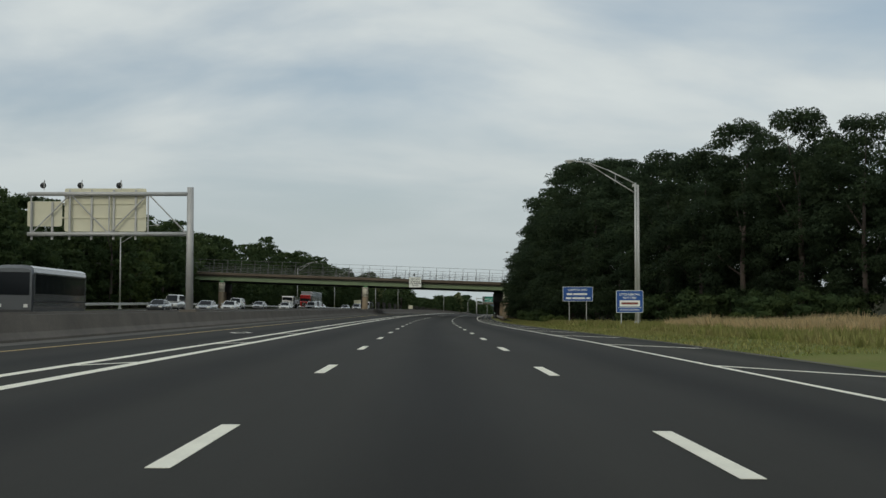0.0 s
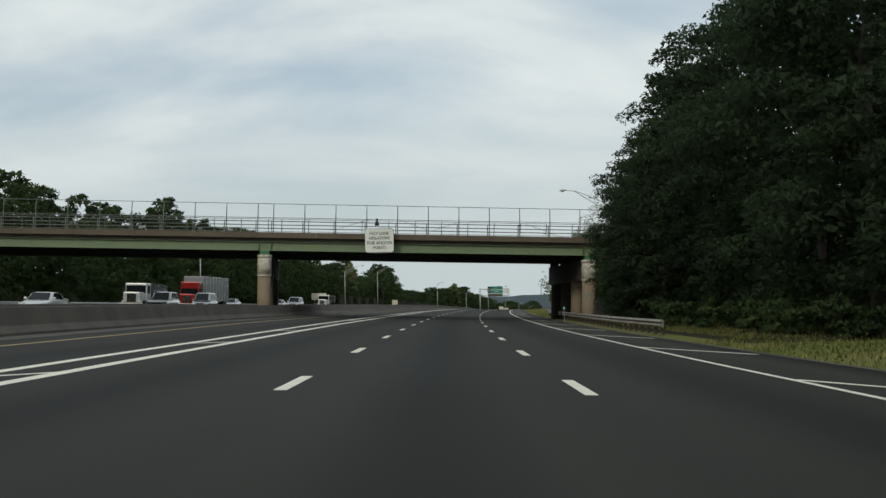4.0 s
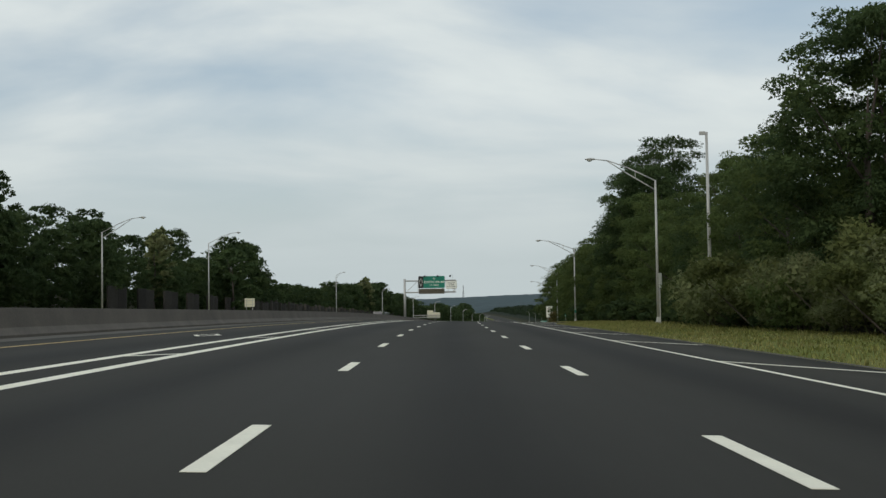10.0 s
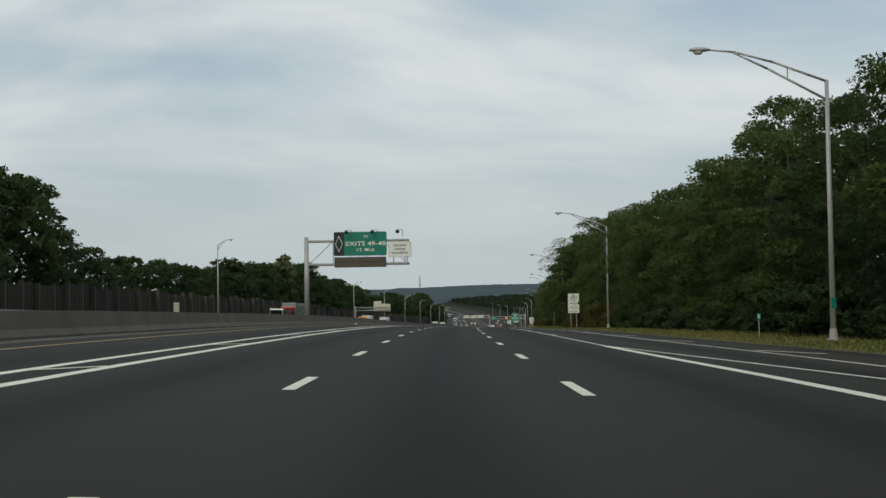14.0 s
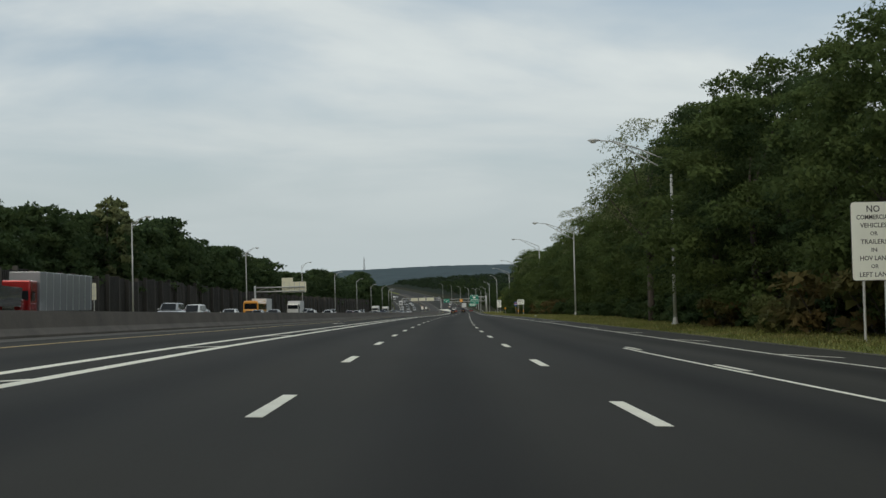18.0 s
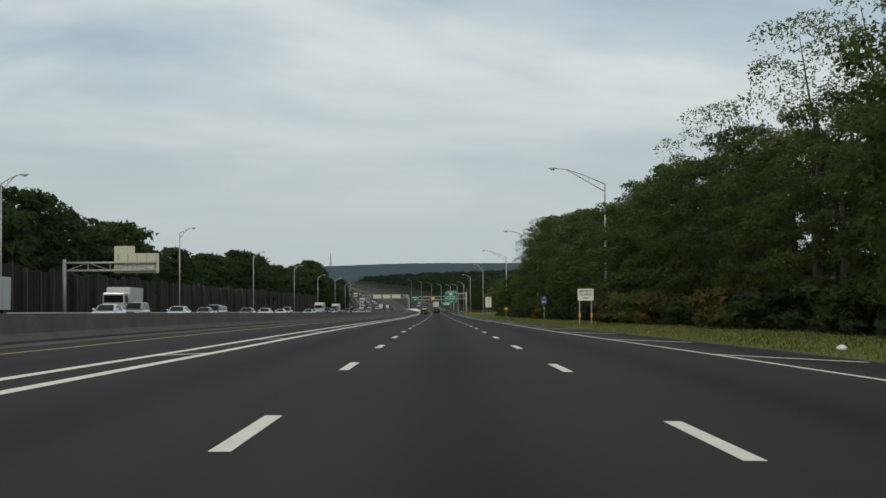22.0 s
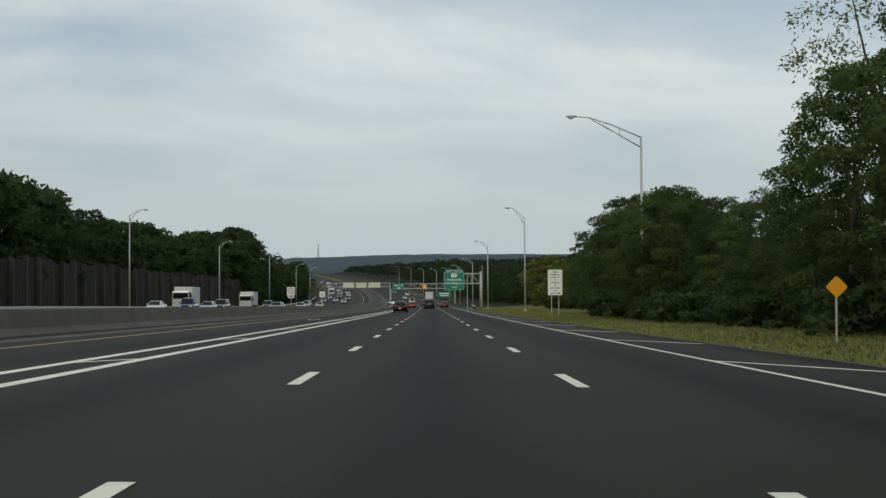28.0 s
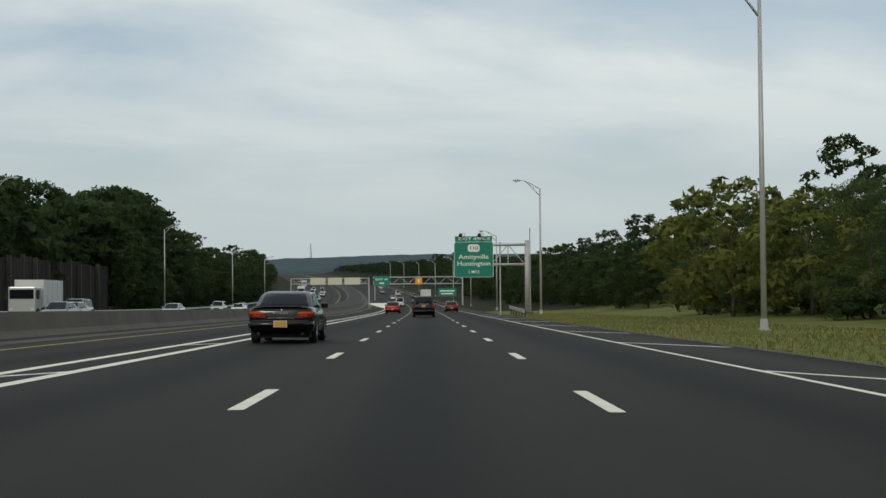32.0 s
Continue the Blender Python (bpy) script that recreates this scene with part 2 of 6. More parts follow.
ASPHALT = asphalt()
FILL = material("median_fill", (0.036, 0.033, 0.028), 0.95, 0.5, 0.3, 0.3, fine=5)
GUTTER = material("gutter", (0.085, 0.078, 0.066), 0.9, 0.5, 0.4, 0.2, fine=6)
PAINT = material("road_paint", (0.84, 0.81, 0.68), 0.7, 0.18, 1.5, fine=25)
YELLOW_PAINT = material("yellow_road_paint", (0.50, 0.36, 0.13), 0.7, 0.2, 1.5)
# concrete coloured darker to stand for the shade under the overpass
SHADED_CONCRETE = material("shaded_concrete", (0.055, 0.048, 0.040), 0.9, 0.35, 0.5, 0.3, fine=8)
CONCRETE = material("concrete", (0.118, 0.102, 0.084), 0.9, 0.45, 0.6, 0.3, fine=12)
STEEL = material("galvanised_steel", (0.46, 0.455, 0.435), 0.5, 0.15, 2.0, metal=0.25)
SIGN_BACK = material("sign_back", (0.66, 0.63, 0.47), 0.6, 0.12, 1.2)
GREEN_SIGN = material("green_sign", (0.0, 0.20, 0.13), 0.45, 0.06, 2.0)
WHITE_SIGN = material("white_sign", (0.86, 0.87, 0.79), 0.5, 0.06, 2.0)
BLUE_SIGN = material("blue_sign", (0.008, 0.075, 0.30), 0.45, 0.06, 2.0)
AMBER_SIGN = material("amber_sign", (0.85, 0.36, 0.01), 0.45, 0.06, 2.0)
RED_SIGN = material("red_sign", (0.45, 0.02, 0.03), 0.45, 0.06, 2.0)
DARK_RED = material("dark_red_paint", (0.22, 0.04, 0.03), 0.5, 0.06, 2.0)
MESSAGE = material("message_board", (0.085, 0.075, 0.05), 0.6, 0.3, 1.5)
LOUVRE = material("louvre", (0.16, 0.14, 0.07), 0.6, 0.2, 1.5)
RUST = material("rusted_post", (0.10, 0.075, 0.055), 0.85, 0.4, 4.0)
RAIL_STEEL = material("weathered_rail", (0.26, 0.25, 0.23), 0.55, 0.35, 1.2, metal=0.4, tint=(0.17, 0.11, 0.07))
DULL_STEEL = material("dull_steel", (0.16, 0.16, 0.155), 0.6, 0.2, 2.0, metal=0.3)
BROWN_CONCRETE = material("brown_concrete", (0.135, 0.105, 0.075), 0.9, 0.35, 0.7, 0.3, fine=9, piece=0.08)
PATCH_CONCRETE = material("patched_concrete", (0.66, 0.62, 0.50), 0.9, 0.5, 3.5, 0.3, fine=14, tint=(0.30, 0.27, 0.21))
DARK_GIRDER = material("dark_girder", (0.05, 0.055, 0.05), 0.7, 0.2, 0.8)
BRIGHT_GREEN = material("bright_green_paint", (0.05, 0.17, 0.06), 0.6, 0.2, 2.0)
YELLOW_BAG = material("yellow_plastic", (0.72, 0.55, 0.06), 0.4, 0.15, 6.0)
BLACK = material("black_paint", (0.012, 0.012, 0.013), 0.5, 0.1, 2.0)
GRASS = material("grass_ground", (0.150, 0.172, 0.048), 0.95, 0.30, 0.25, 0.4, fine=8, tint=(0.165, 0.160, 0.058), spec=0.05)
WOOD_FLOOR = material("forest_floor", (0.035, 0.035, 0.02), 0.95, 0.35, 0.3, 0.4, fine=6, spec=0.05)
GIRDER = material("green_girder_paint", (0.20, 0.255, 0.14), 0.65, 0.3, 0.8, fine=5, tint=(0.16, 0.21, 0.12))
WALL_WOOD = material("noise_wall_panel", (0.034, 0.029, 0.024), 0.9, 0.5, 0.5, 0.3, fine=5, piece=0.3, tint=(0.019, 0.017, 0.014))
WALL_POST = material("noise_wall_pillar", (0.062, 0.055, 0.047), 0.9, 0.3, 0.8, piece=0.2)


def leaf(name, color, tint, through=0.48, piece=0.12, island=0.10):
    """A leaf: matt above, and letting part of the light through."""
    m = material(name, color, 0.75, 0.18, 0.35, piece=piece, island=island, tint=tint, spec=0.12)
    nt = m.node_tree
    b, out = nt.nodes["Principled BSDF"], nt.nodes["Material Output"]
    tr = nt.nodes.new("ShaderNodeBsdfTranslucent")
    nt.links.new(b.inputs["Base Color"].links[0].from_socket, tr.inputs["Color"])
    mix = nt.nodes.new("ShaderNodeMixShader")
    mix.inputs[0].default_value = through
    nt.links.new(b.outputs[0], mix.inputs[1])
    nt.links.new(tr.outputs[0], mix.inputs[2])
    nt.links.new(mix.outputs[0], out.inputs["Surface"])
    return m


LEAF = leaf("leaf", (0.063, 0.099, 0.041), (0.081, 0.114, 0.041))
LEAF_DARK = leaf("dark_leaf", (0.047, 0.072, 0.039), (0.058, 0.084, 0.039))
# a warm tone, brightened further in place of light the near trees lack
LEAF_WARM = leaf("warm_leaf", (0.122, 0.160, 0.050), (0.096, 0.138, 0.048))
LEAF_PALE = leaf("pale_leaf", (0.245, 0.265, 0.125), (0.15, 0.18, 0.07))
LEAF_OLIVE = leaf("olive_leaf", (0.185, 0.205, 0.075), (0.125, 0.155, 0.052))
LEAF_YELLOW = leaf("yellow_leaf", (0.24, 0.25, 0.065), (0.17, 0.20, 0.055))
LEAF_BROWN = leaf("brown_leaf", (0.165, 0.12, 0.048), (0.11, 0.115, 0.042))
BLADE = leaf("grass_blade", (0.34, 0.355, 0.105), (0.46, 0.395, 0.16), 0.5, 0.0, 0.2)
STRAW = leaf("straw", (0.76, 0.58, 0.31), (0.66, 0.50, 0.27), 0.5, 0.0, 0.2)
# the ridge's floor and woods carry the blue haze of distance in their colours
RIDGE_HAZE = material("hazy_ridge_floor", (0.024, 0.035, 0.038), 0.9, 0.15, 0.01)
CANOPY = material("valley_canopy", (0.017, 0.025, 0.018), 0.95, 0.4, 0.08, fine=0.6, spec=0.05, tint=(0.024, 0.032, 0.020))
LEAF_HAZE = material("hazy_ridge_leaf", (0.058, 0.084, 0.094), 0.9, 0.25, 0.02, fine=0.2, spec=0.1)
COLUMN = material("column_concrete", (0.30, 0.225, 0.145), 0.9, 0.35, 0.9, 0.3, fine=9, tint=(0.20, 0.16, 0.11))
BARK = material("bark", (0.07, 0.055, 0.045), 0.9, 0.3, 3.0)


# ---- building helpers ----


def mesh_ob(name, bm, mat, smooth=False):
    me = bpy.data.meshes.new(name)
    bm.to_mesh(me)
    bm.free()
    for m in (mat if isinstance(mat, (list, tuple)) else (mat,)):
        me.materials.append(m)
    if smooth:
        me.shade_smooth()
    return new(name, me)


def part(name, bm, mat, parent, label="", smooth=False):
    ob = mesh_ob(name, bm, mat, smooth)
    ob.parent = parent
    if label:
        tagged(ob, label)
    return ob


def thing(name, m, label, category, group="", kind=""):
    ob = new(name)
    ob.empty_display_size = 0.2
    ob.matrix_world = m
    return tagged(ob, label, category, group, kind)


def box(bm, x0, x1, y0, y1, z0, z1, m=None, mi=0):
    vs = [bm.verts.new(v) for v in ((x0, y0, z0), (x1, y0, z0), (x1, y1, z0), (x0, y1, z0), (x0, y0, z1), (x1, y0, z1), (x1, y1, z1), (x0, y1, z1))]
    for f in ((3, 2, 1, 0), (4, 5, 6, 7), (0, 1, 5, 4), (1, 2, 6, 5), (2, 3, 7, 6), (3, 0, 4, 7)):
        bm.faces.new([vs[i] for i in f]).material_index = mi
    if m is not None:
        for v in vs:
            v.co = m @ v.co
    return vs


def boxm(*a, bevel=0.0):
    bm = bmesh.new()
    box(bm, *a)
    if bevel:
        bmesh.ops.bevel(bm, geom=bm.edges[:], offset=bevel, segments=2, affect="EDGES", profile=0.7)
    return bm


def tube(bm, a, b, r0, r1=None, n=8, cap=True):
    """A tapered round bar from a to b."""
    a, b = Vector(a), Vector(b)
    r1 = r0 if r1 is None else r1
    q = (b - a).to_track_quat("Z", "Y")
    rings = []
    for p, r in ((a, r0), (b, r1)):
        rings.append([bm.verts.new(p + q @ Vector((math.cos(2 * math.pi * i / n) * r, math.sin(2 * math.pi * i / n) * r, 0))) for i in range(n)])
    for i in range(n):
        bm.faces.new((rings[0][i], rings[0][(i + 1) % n], rings[1][(i + 1) % n], rings[1][i]))
    if cap:
        bm.faces.new(rings[0][::-1])
        bm.faces.new(rings[1])
    return bm


def bent(bm, pts, radii, n=8):
    """A round bar along several points."""
    for i in range(len(pts) - 1):
        tube(bm, pts[i], pts[i + 1], radii[i], radii[i + 1], n)
    return bm


def sweep(name, s0, s1, profile, mat, step=4.0, closed=True, shift=None):
    """A long body along the road with a cross-section of (u, h); its uv holds metres."""
    bm = bmesh.new()
    uv = bm.loops.layers.uv.new("metres")
    n = max(2, int(round((s1 - s0) / step)) + 1)
    rings = []
    for s in np.linspace(s0, s1, n):
        du = shift(s) if shift else 0.0
        rings.append([bm.verts.new(at(s, u + du, h)) for u, h in profile])
    ss = np.linspace(s0, s1, n)
    k = len(profile)
    for i in range(n - 1):
        for j in range(k if closed else k - 1):
            j2 = (j + 1) % k
            f = bm.faces.new((rings[i][j], rings[i][j2], rings[i + 1][j2], rings[i + 1][j]))
            for lp, (uu, sv) in zip(f.loops, ((profile[j][0], ss[i]), (profile[j2][0], ss[i]), (profile[j2][0], ss[i + 1]), (profile[j][0], ss[i + 1]))):
                lp[uv].uv = (uu, sv)
    if closed:
        bm.faces.new(rings[0])
        bm.faces.new(rings[-1][::-1])
    bmesh.ops.recalc_face_normals(bm, faces=bm.faces[:])
    return mesh_ob(name, bm, mat)


# ---- large structure ----
PERIOD, DASH, BAR = 12.19, 3.05, 15.2


def ease(x, a, b):
    t = min(1.0, max(0.0, (x - a) / (b - a)))
    return t * t * (3 - 2 * t)


def edge(s):
    """Where the right edge line runs: it swings out round an extra lane."""
    return 5.165 + 3.26 * (ease(s, 428, 458) - ease(s, 610, 760)) + 0.6 * (ease(s, 428, 456) - ease(s, 456, 492))


# a side road joins here: how much further the asphalt reaches
RAMP = ((405, 0), (422, 1.2), (427, 1.6), (431, 1.5), (433.5, 6.8), (436.5, 6.8), (438.7, 4.5), (441.8, 2.0), (447, 0.55), (452, 0))


def pave(s):
    """Where the right shoulder's asphalt ends."""
    return edge(s) + 2.35 - 0.25 * (ease(s, 428, 500) - ease(s, 610, 760)) + float(np.interp(s, [k[0] for k in RAMP], [k[1] for k in RAMP]))


def slope(s, u):
    """Height of the ground over the road's level."""
    if u > 7:
        hill = 6.0 * ease(s, 205, 260) * (1 - ease(s, 880, 1010)) + 3.0 * ease(s, 980, 1100)
        lump = 0.5 * ease(u, 12, 26) * noise.noise((s * 0.03, u * 0.06, 1.7))
        field = 0.8 * ease(u, 16, 40) * (1 - ease(s, 100, 160))
        return -0.12 + 0.12 * ease(u, pave(s), pave(s) + 2) + hill * ease(u, 16, 44) + lump + field + 29 * ease(s, 2500, 3900) + 6 * ease(u, 60, 300) * ease(s, 1250, 1700)
    if u < -39:
        hill = 7.0 * (1 - ease(s, 560, 760)) + 3.0 * ease(s, 700, 900) * (1 - ease(s, 1150, 1350))
        return -0.12 + hill * ease(-u, 47, 75) + 29 * ease(s, 2500, 3900) * (1 + 0.04 * noise.noise((u * 0.003, 0, 0)))
    return -0.14 + 29 * ease(s, 2500, 3900) * (1 + 0.04 * noise.noise((u * 0.003, 0, 0)))


def ground_at(s, u, h=0.0):
    return at(s, u, slope(s, u) + h)


us = [-1500, -900, -500, -250, -140, -100, -80, -70, -62, -55, -49, -44, -39.5, -37.8, -28, -17, -14.6, -5, 4.9, 7.0, 8.2, 9.2, 10.5, 12, 14, 16, 18, 21, 24, 28, 33, 39, 46, 60, 80, 110, 180, 350, 700, 1500]
ground_bm = bmesh.new()
prev = None
for s in list(np.arange(-60, 1400, 8)) + list(np.arange(1400, 4300.1, 50)):
    row = [ground_bm.verts.new(ground_at(s, u)) for u in us]
    if prev:
        for j in range(len(us) - 1):
            f = ground_bm.faces.new((prev[j], prev[j + 1], row[j + 1], row[j]))
            um = (us[j] + us[j + 1]) / 2
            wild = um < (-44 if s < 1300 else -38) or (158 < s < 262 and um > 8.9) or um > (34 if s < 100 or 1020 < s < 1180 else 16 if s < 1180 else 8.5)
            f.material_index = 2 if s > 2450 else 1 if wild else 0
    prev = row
ground = tagged(mesh_ob("ground", ground_bm, (GRASS, WOOD_FLOOR, RIDGE_HAZE), True), "grass verge and dark wood floor beside the motorway", "ground", kind="structure")


def strip(name, s0, s1, left, right, h, mat, step=4.0, label="", category="lane line"):
    """A thin sheet on the road between two lines left(s) and right(s), with a uv in metres."""
    bm = bmesh.new()
    uv = bm.loops.layers.uv.new("metres")
    n = max(2, int(round((s1 - s0) / step)) + 1)
    pv = None
    for s in np.linspace(s0, s1, n):
        l, r = (left(s) if callable(left) else left), (right(s) if callable(right) else right)
        cur = [(bm.verts.new(at(s, u, h)), u, s) for u in np.linspace(l, r, 2 if category != "road" else 12)]
        if pv:
            for j in range(len(cur) - 1):
                q = (pv[j], pv[j + 1], cur[j + 1], cur[j])
                f = bm.faces.new([v[0] for v in q])
                for lp, v in zip(f.loops, q):
                    lp[uv].uv = (v[1], v[2])
        pv = cur
    return tagged(mesh_ob(name, bm, mat), label, category, kind="structure")


strip("road", -60, 2500, -12.3, pave, 0.0, ASPHALT, step=2.0, label="dark worn asphalt carriageway of a motorway", category="road")
strip("road_opposite", -60, 2500, -37.6, -16.9, 0.0, ASPHALT, label="dark asphalt carriageway of the opposite direction", category="road")


def line(name, s0, s1, u, w, mat=None, h=0.005, label="white line painted on the asphalt"):
    f = u if callable(u) else (lambda s: u)
    return strip(name, s0, s1, lambda s: f(s) - w / 2, lambda s: f(s) + w / 2, h, mat or PAINT, label=label)


line("edge_line", -60, 428, lambda s: 5.165 + 0.26 * ease(s, 396, 428), 0.13)
line("outer_edge_line", 456, 1700, edge, 0.13)
line("buffer_line_inner", -60, 1290, -5.32, 0.25)
line("buffer_line_outer", -60, 1240, -6.27, 0.24)
line("yellow_line", -60, 1300, -9.7, 0.14, YELLOW_PAINT, label="worn yellow line painted on the asphalt")
line("lane_line", 471, 595, 5.10, 0.12)
line("exit_line", 426, 473, lambda s: 5.44 - 0.34 * ease(s, 448, 473), 0.28)
strip("ramp_line", 441.0, 452.5, lambda s: 10.98 - 0.348 * (s - 441), lambda s: 11.12 - 0.348 * (s - 441), 0.006, PAINT, step=2.0, label="thin white line painted where a side road joins")
strip("exit_bar", 453, 472, lambda s: 7.1 - 1.95 * (s - 453) / 19, lambda s: 7.25 - 1.95 * (s - 453) / 19, 0.007, PAINT, label="white slanted line painted where a lane opens")
line("opposite_edge_line", -60, 1700, -19.5, 0.14, YELLOW_PAINT, label="worn yellow line painted on the asphalt")
line("opposite_edge_line", -60, 1700, -34.2, 0.14)
line("opposite_buffer_line", -60, 1240, -23.9, 0.19)
strip("gore_marking", 1236, 1330, lambda s: -6.3 - 0.055 * (s - 1236), lambda s: -5.4 - 0.004 * (s - 1236), 0.004, PAINT, label="white painted gore where the lanes part")

# marks that repeat along the road
marks = thing("lane_dashes", Matrix.Identity(4), "white dashes painted between the lanes on the asphalt", "lane marking", kind="structure")
bars = thing("shoulder_bars", Matrix.Identity(4), "thin white slanted bars painted across the shoulder and the buffer", "lane marking", kind="structure")
shared = {}


def mark(name, parent, m, l, w, mat=PAINT, skew=0.0):
    key = (name, l, w, skew)
    if key not in shared:
        bm = bmesh.new()
        q = [bm.verts.new(v) for v in ((-w / 2 - skew, -l / 2, 0), (w / 2 - skew, -l / 2, 0), (w / 2 + skew, l / 2, 0), (-w / 2 + skew, l / 2, 0))]
        top = [bm.verts.new(v.co + Vector((0, 0, 0.004))) for v in q]
        bm.faces.new(top)
        for i in range(4):
            bm.faces.new((q[i], q[(i + 1) % 4], top[(i + 1) % 4], top[i]))
        o = mesh_ob(name, bm, mat)
        shared[key] = o.data
    else:
        o = new(name, shared[key])
    o.parent = parent
    o.matrix_world = m
    return o


for k in range(-4, 115):
    mark("dash", marks, stand(k * PERIOD + 0.444 - DASH / 2, -1.786, 0.003, tilt=True), DASH, 0.16)
    mark("dash", marks, stand(k * PERIOD + 0.102 - DASH / 2, 1.85, 0.003, tilt=True), DASH, 0.16)
for k in range(-2, 90):
    for u in (-27.4, -31.1):
        mark("dash", marks, stand(k * PERIOD + 3, u, 0.003, tilt=True), DASH, 0.16)
for k in range(40, 49):
    mark("dash", marks, stand(k * PERIOD + 9.75, 5.34, 0.003, tilt=True), 2.7, 0.12)
for k in range(-3, 74):
    s = k * BAR + 13.3
    if not 414 < s < 462:
        e = edge(s)
        mark("bar", bars, stand(s - (1.0 if 340 < s < 424 else 2.1), e + 1.05, 0.004, tilt=True), 4.2, 0.17, skew=-1.02)
    mark("bar", bars, stand(s - 0.9, -5.83, 0.003, tilt=True), 1.9, 0.17, skew=0.46)

mark("bar", bars, stand(428.5, 7.6, 0.004, tilt=True), 2.2, 0.42, skew=-1.6)

# hollow diamonds on the carpool lane
def lane_diamond(s, u, long=3.7, wide=0.95, w=0.14):
    bm = bmesh.new()
    outer = [(0, -long / 2), (wide / 2, 0), (0, long / 2), (-wide / 2, 0)]
    k = 1 - 2.4 * w / wide
    vo = [bm.verts.new((x, y, 0)) for x, y in outer]
    vi = [bm.verts.new((x * k, y * k, 0)) for x, y in outer]
    for i in range(4):
        bm.faces.new((vo[i], vo[(i + 1) % 4], vi[(i + 1) % 4], vi[i]))
    o = mesh_ob("lane_diamond", bm, PAINT)
    o.matrix_world = stand(s, u, 0.006, tilt=True)
    return tagged(o, "worn white diamond painted on the carpool lane", "lane marking", kind="structure")


for s in (44, 349, 654, 959):
    lane_diamond(s, -7.95)

# median: two barrier faces with a filled top
MED = ((-12.0, -0.05), (-12.0, 0.08), (-12.22, 0.28), (-12.34, 0.80), (-12.56, 0.80), (-12.58, 0.70), (-16.62, 0.70), (-16.64, 0.80), (-16.86, 0.80), (-16.98, 0.28), (-17.2, 0.08), (-17.2, -0.05))
tagged(sweep("median_barrier", -60, 1800, MED, CONCRETE, step=6), "weathered brown-grey concrete median barrier", "barrier", kind="structure")
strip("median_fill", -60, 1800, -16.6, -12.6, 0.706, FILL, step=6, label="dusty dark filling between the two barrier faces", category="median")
strip("median_gutter", -60, 1800, -12.0, -11.0, 0.006, GUTTER, label="pale dusty gutter strip along the median barrier", category="gutter")
tagged(sweep("far_guard_rail", 60, 1400, ((-38.6, 0.45), (-38.55, 0.52), (-38.62, 0.6), (-38.55, 0.68), (-38.6, 0.75), (-38.7, 0.75), (-38.7, 0.45)), STEEL, step=12), "steel guard rail along the far shoulder", "guard rail", kind="structure")
strip("shoulder_joint", -60, 1500, lambda s: pave(s) - 0.06, lambda s: pave(s) + 0.14, 0.012, GUTTER, step=2.0, label="pale broken edge between shoulder and grass", category="road edge")

# ---- lamps, signs, gantries and the overpass ----


def lettering(parent, words, size, x, z, y, mat, name="lettering", width=None):
    """A line of raised letters, centred at x, z on a face that looks towards -y."""
    cu = bpy.data.curves.new("letters", "FONT")
    cu.body, cu.size, cu.align_x, cu.align_y = words, size, "CENTER", "CENTER"
    cu.extrude, cu.resolution_u, cu.offset = 0.004, 2, 0.008 * size
    tmp = new("letters", cu)
    me = bpy.data.meshes.new_from_object(tmp.evaluated_get(bpy.context.evaluated_depsgraph_get()))
    bpy.data.objects.remove(tmp)
    if width:
        xs = [v.co.x for v in me.vertices]
        k = width / max(0.01, max(xs) - min(xs))
        for v in me.vertices:
            v.co.x *= k
    me.transform(Matrix.Translation((x, y, z)) @ Matrix.Rotation(math.pi / 2, 4, "X"))
    me.materials.clear()
    me.materials.append(mat)
    ob = new(name, me)
    ob.parent = parent
    return ob


def rounded(w, h, d, r, seg=4):
    """A plate w by h, d thick, with rounded corners, centred, its face to -y."""
    bm = bmesh.new()
    pts = []
    for cx, cz, a0 in ((w / 2 - r, h / 2 - r, 0), (-w / 2 + r, h / 2 - r, 90), (-w / 2 + r, -h / 2 + r, 180), (w / 2 - r, -h / 2 + r, 270)):
        for i in range(seg + 1):
            a = radians(a0 + 90 * i / seg)
            pts.append((cx + r * math.cos(a), cz + r * math.sin(a)))
    front = [bm.verts.new((x, -d / 2, z)) for x, z in pts]
    back = [bm.verts.new((x, d / 2, z)) for x, z in pts]
    bm.faces.new(front)
    bm.faces.new(back[::-1])
    n = len(pts)
    for i in range(n):
        bm.faces.new((front[i], back[i], back[(i + 1) % n], front[(i + 1) % n]))
    bmesh.ops.recalc_face_normals(bm, faces=bm.faces[:])
    return bm


def plate(name, parent, w, h, x, z, y, mat, r=0.08, d=0.02, label=""):
    o = part(name, rounded(w, h, d, r), mat, parent, label)
    o.location = (x, y, z)
    return o


def text_bars(parent, rows, y, mat):
    """Writing too small to read, as bars: (x, z, width, height)."""
    for x, z, w, h in rows:
        part("text_bar", boxm(x - w / 2, x + w / 2, y - 0.004, y, z - h / 2, z + h / 2), mat, parent)


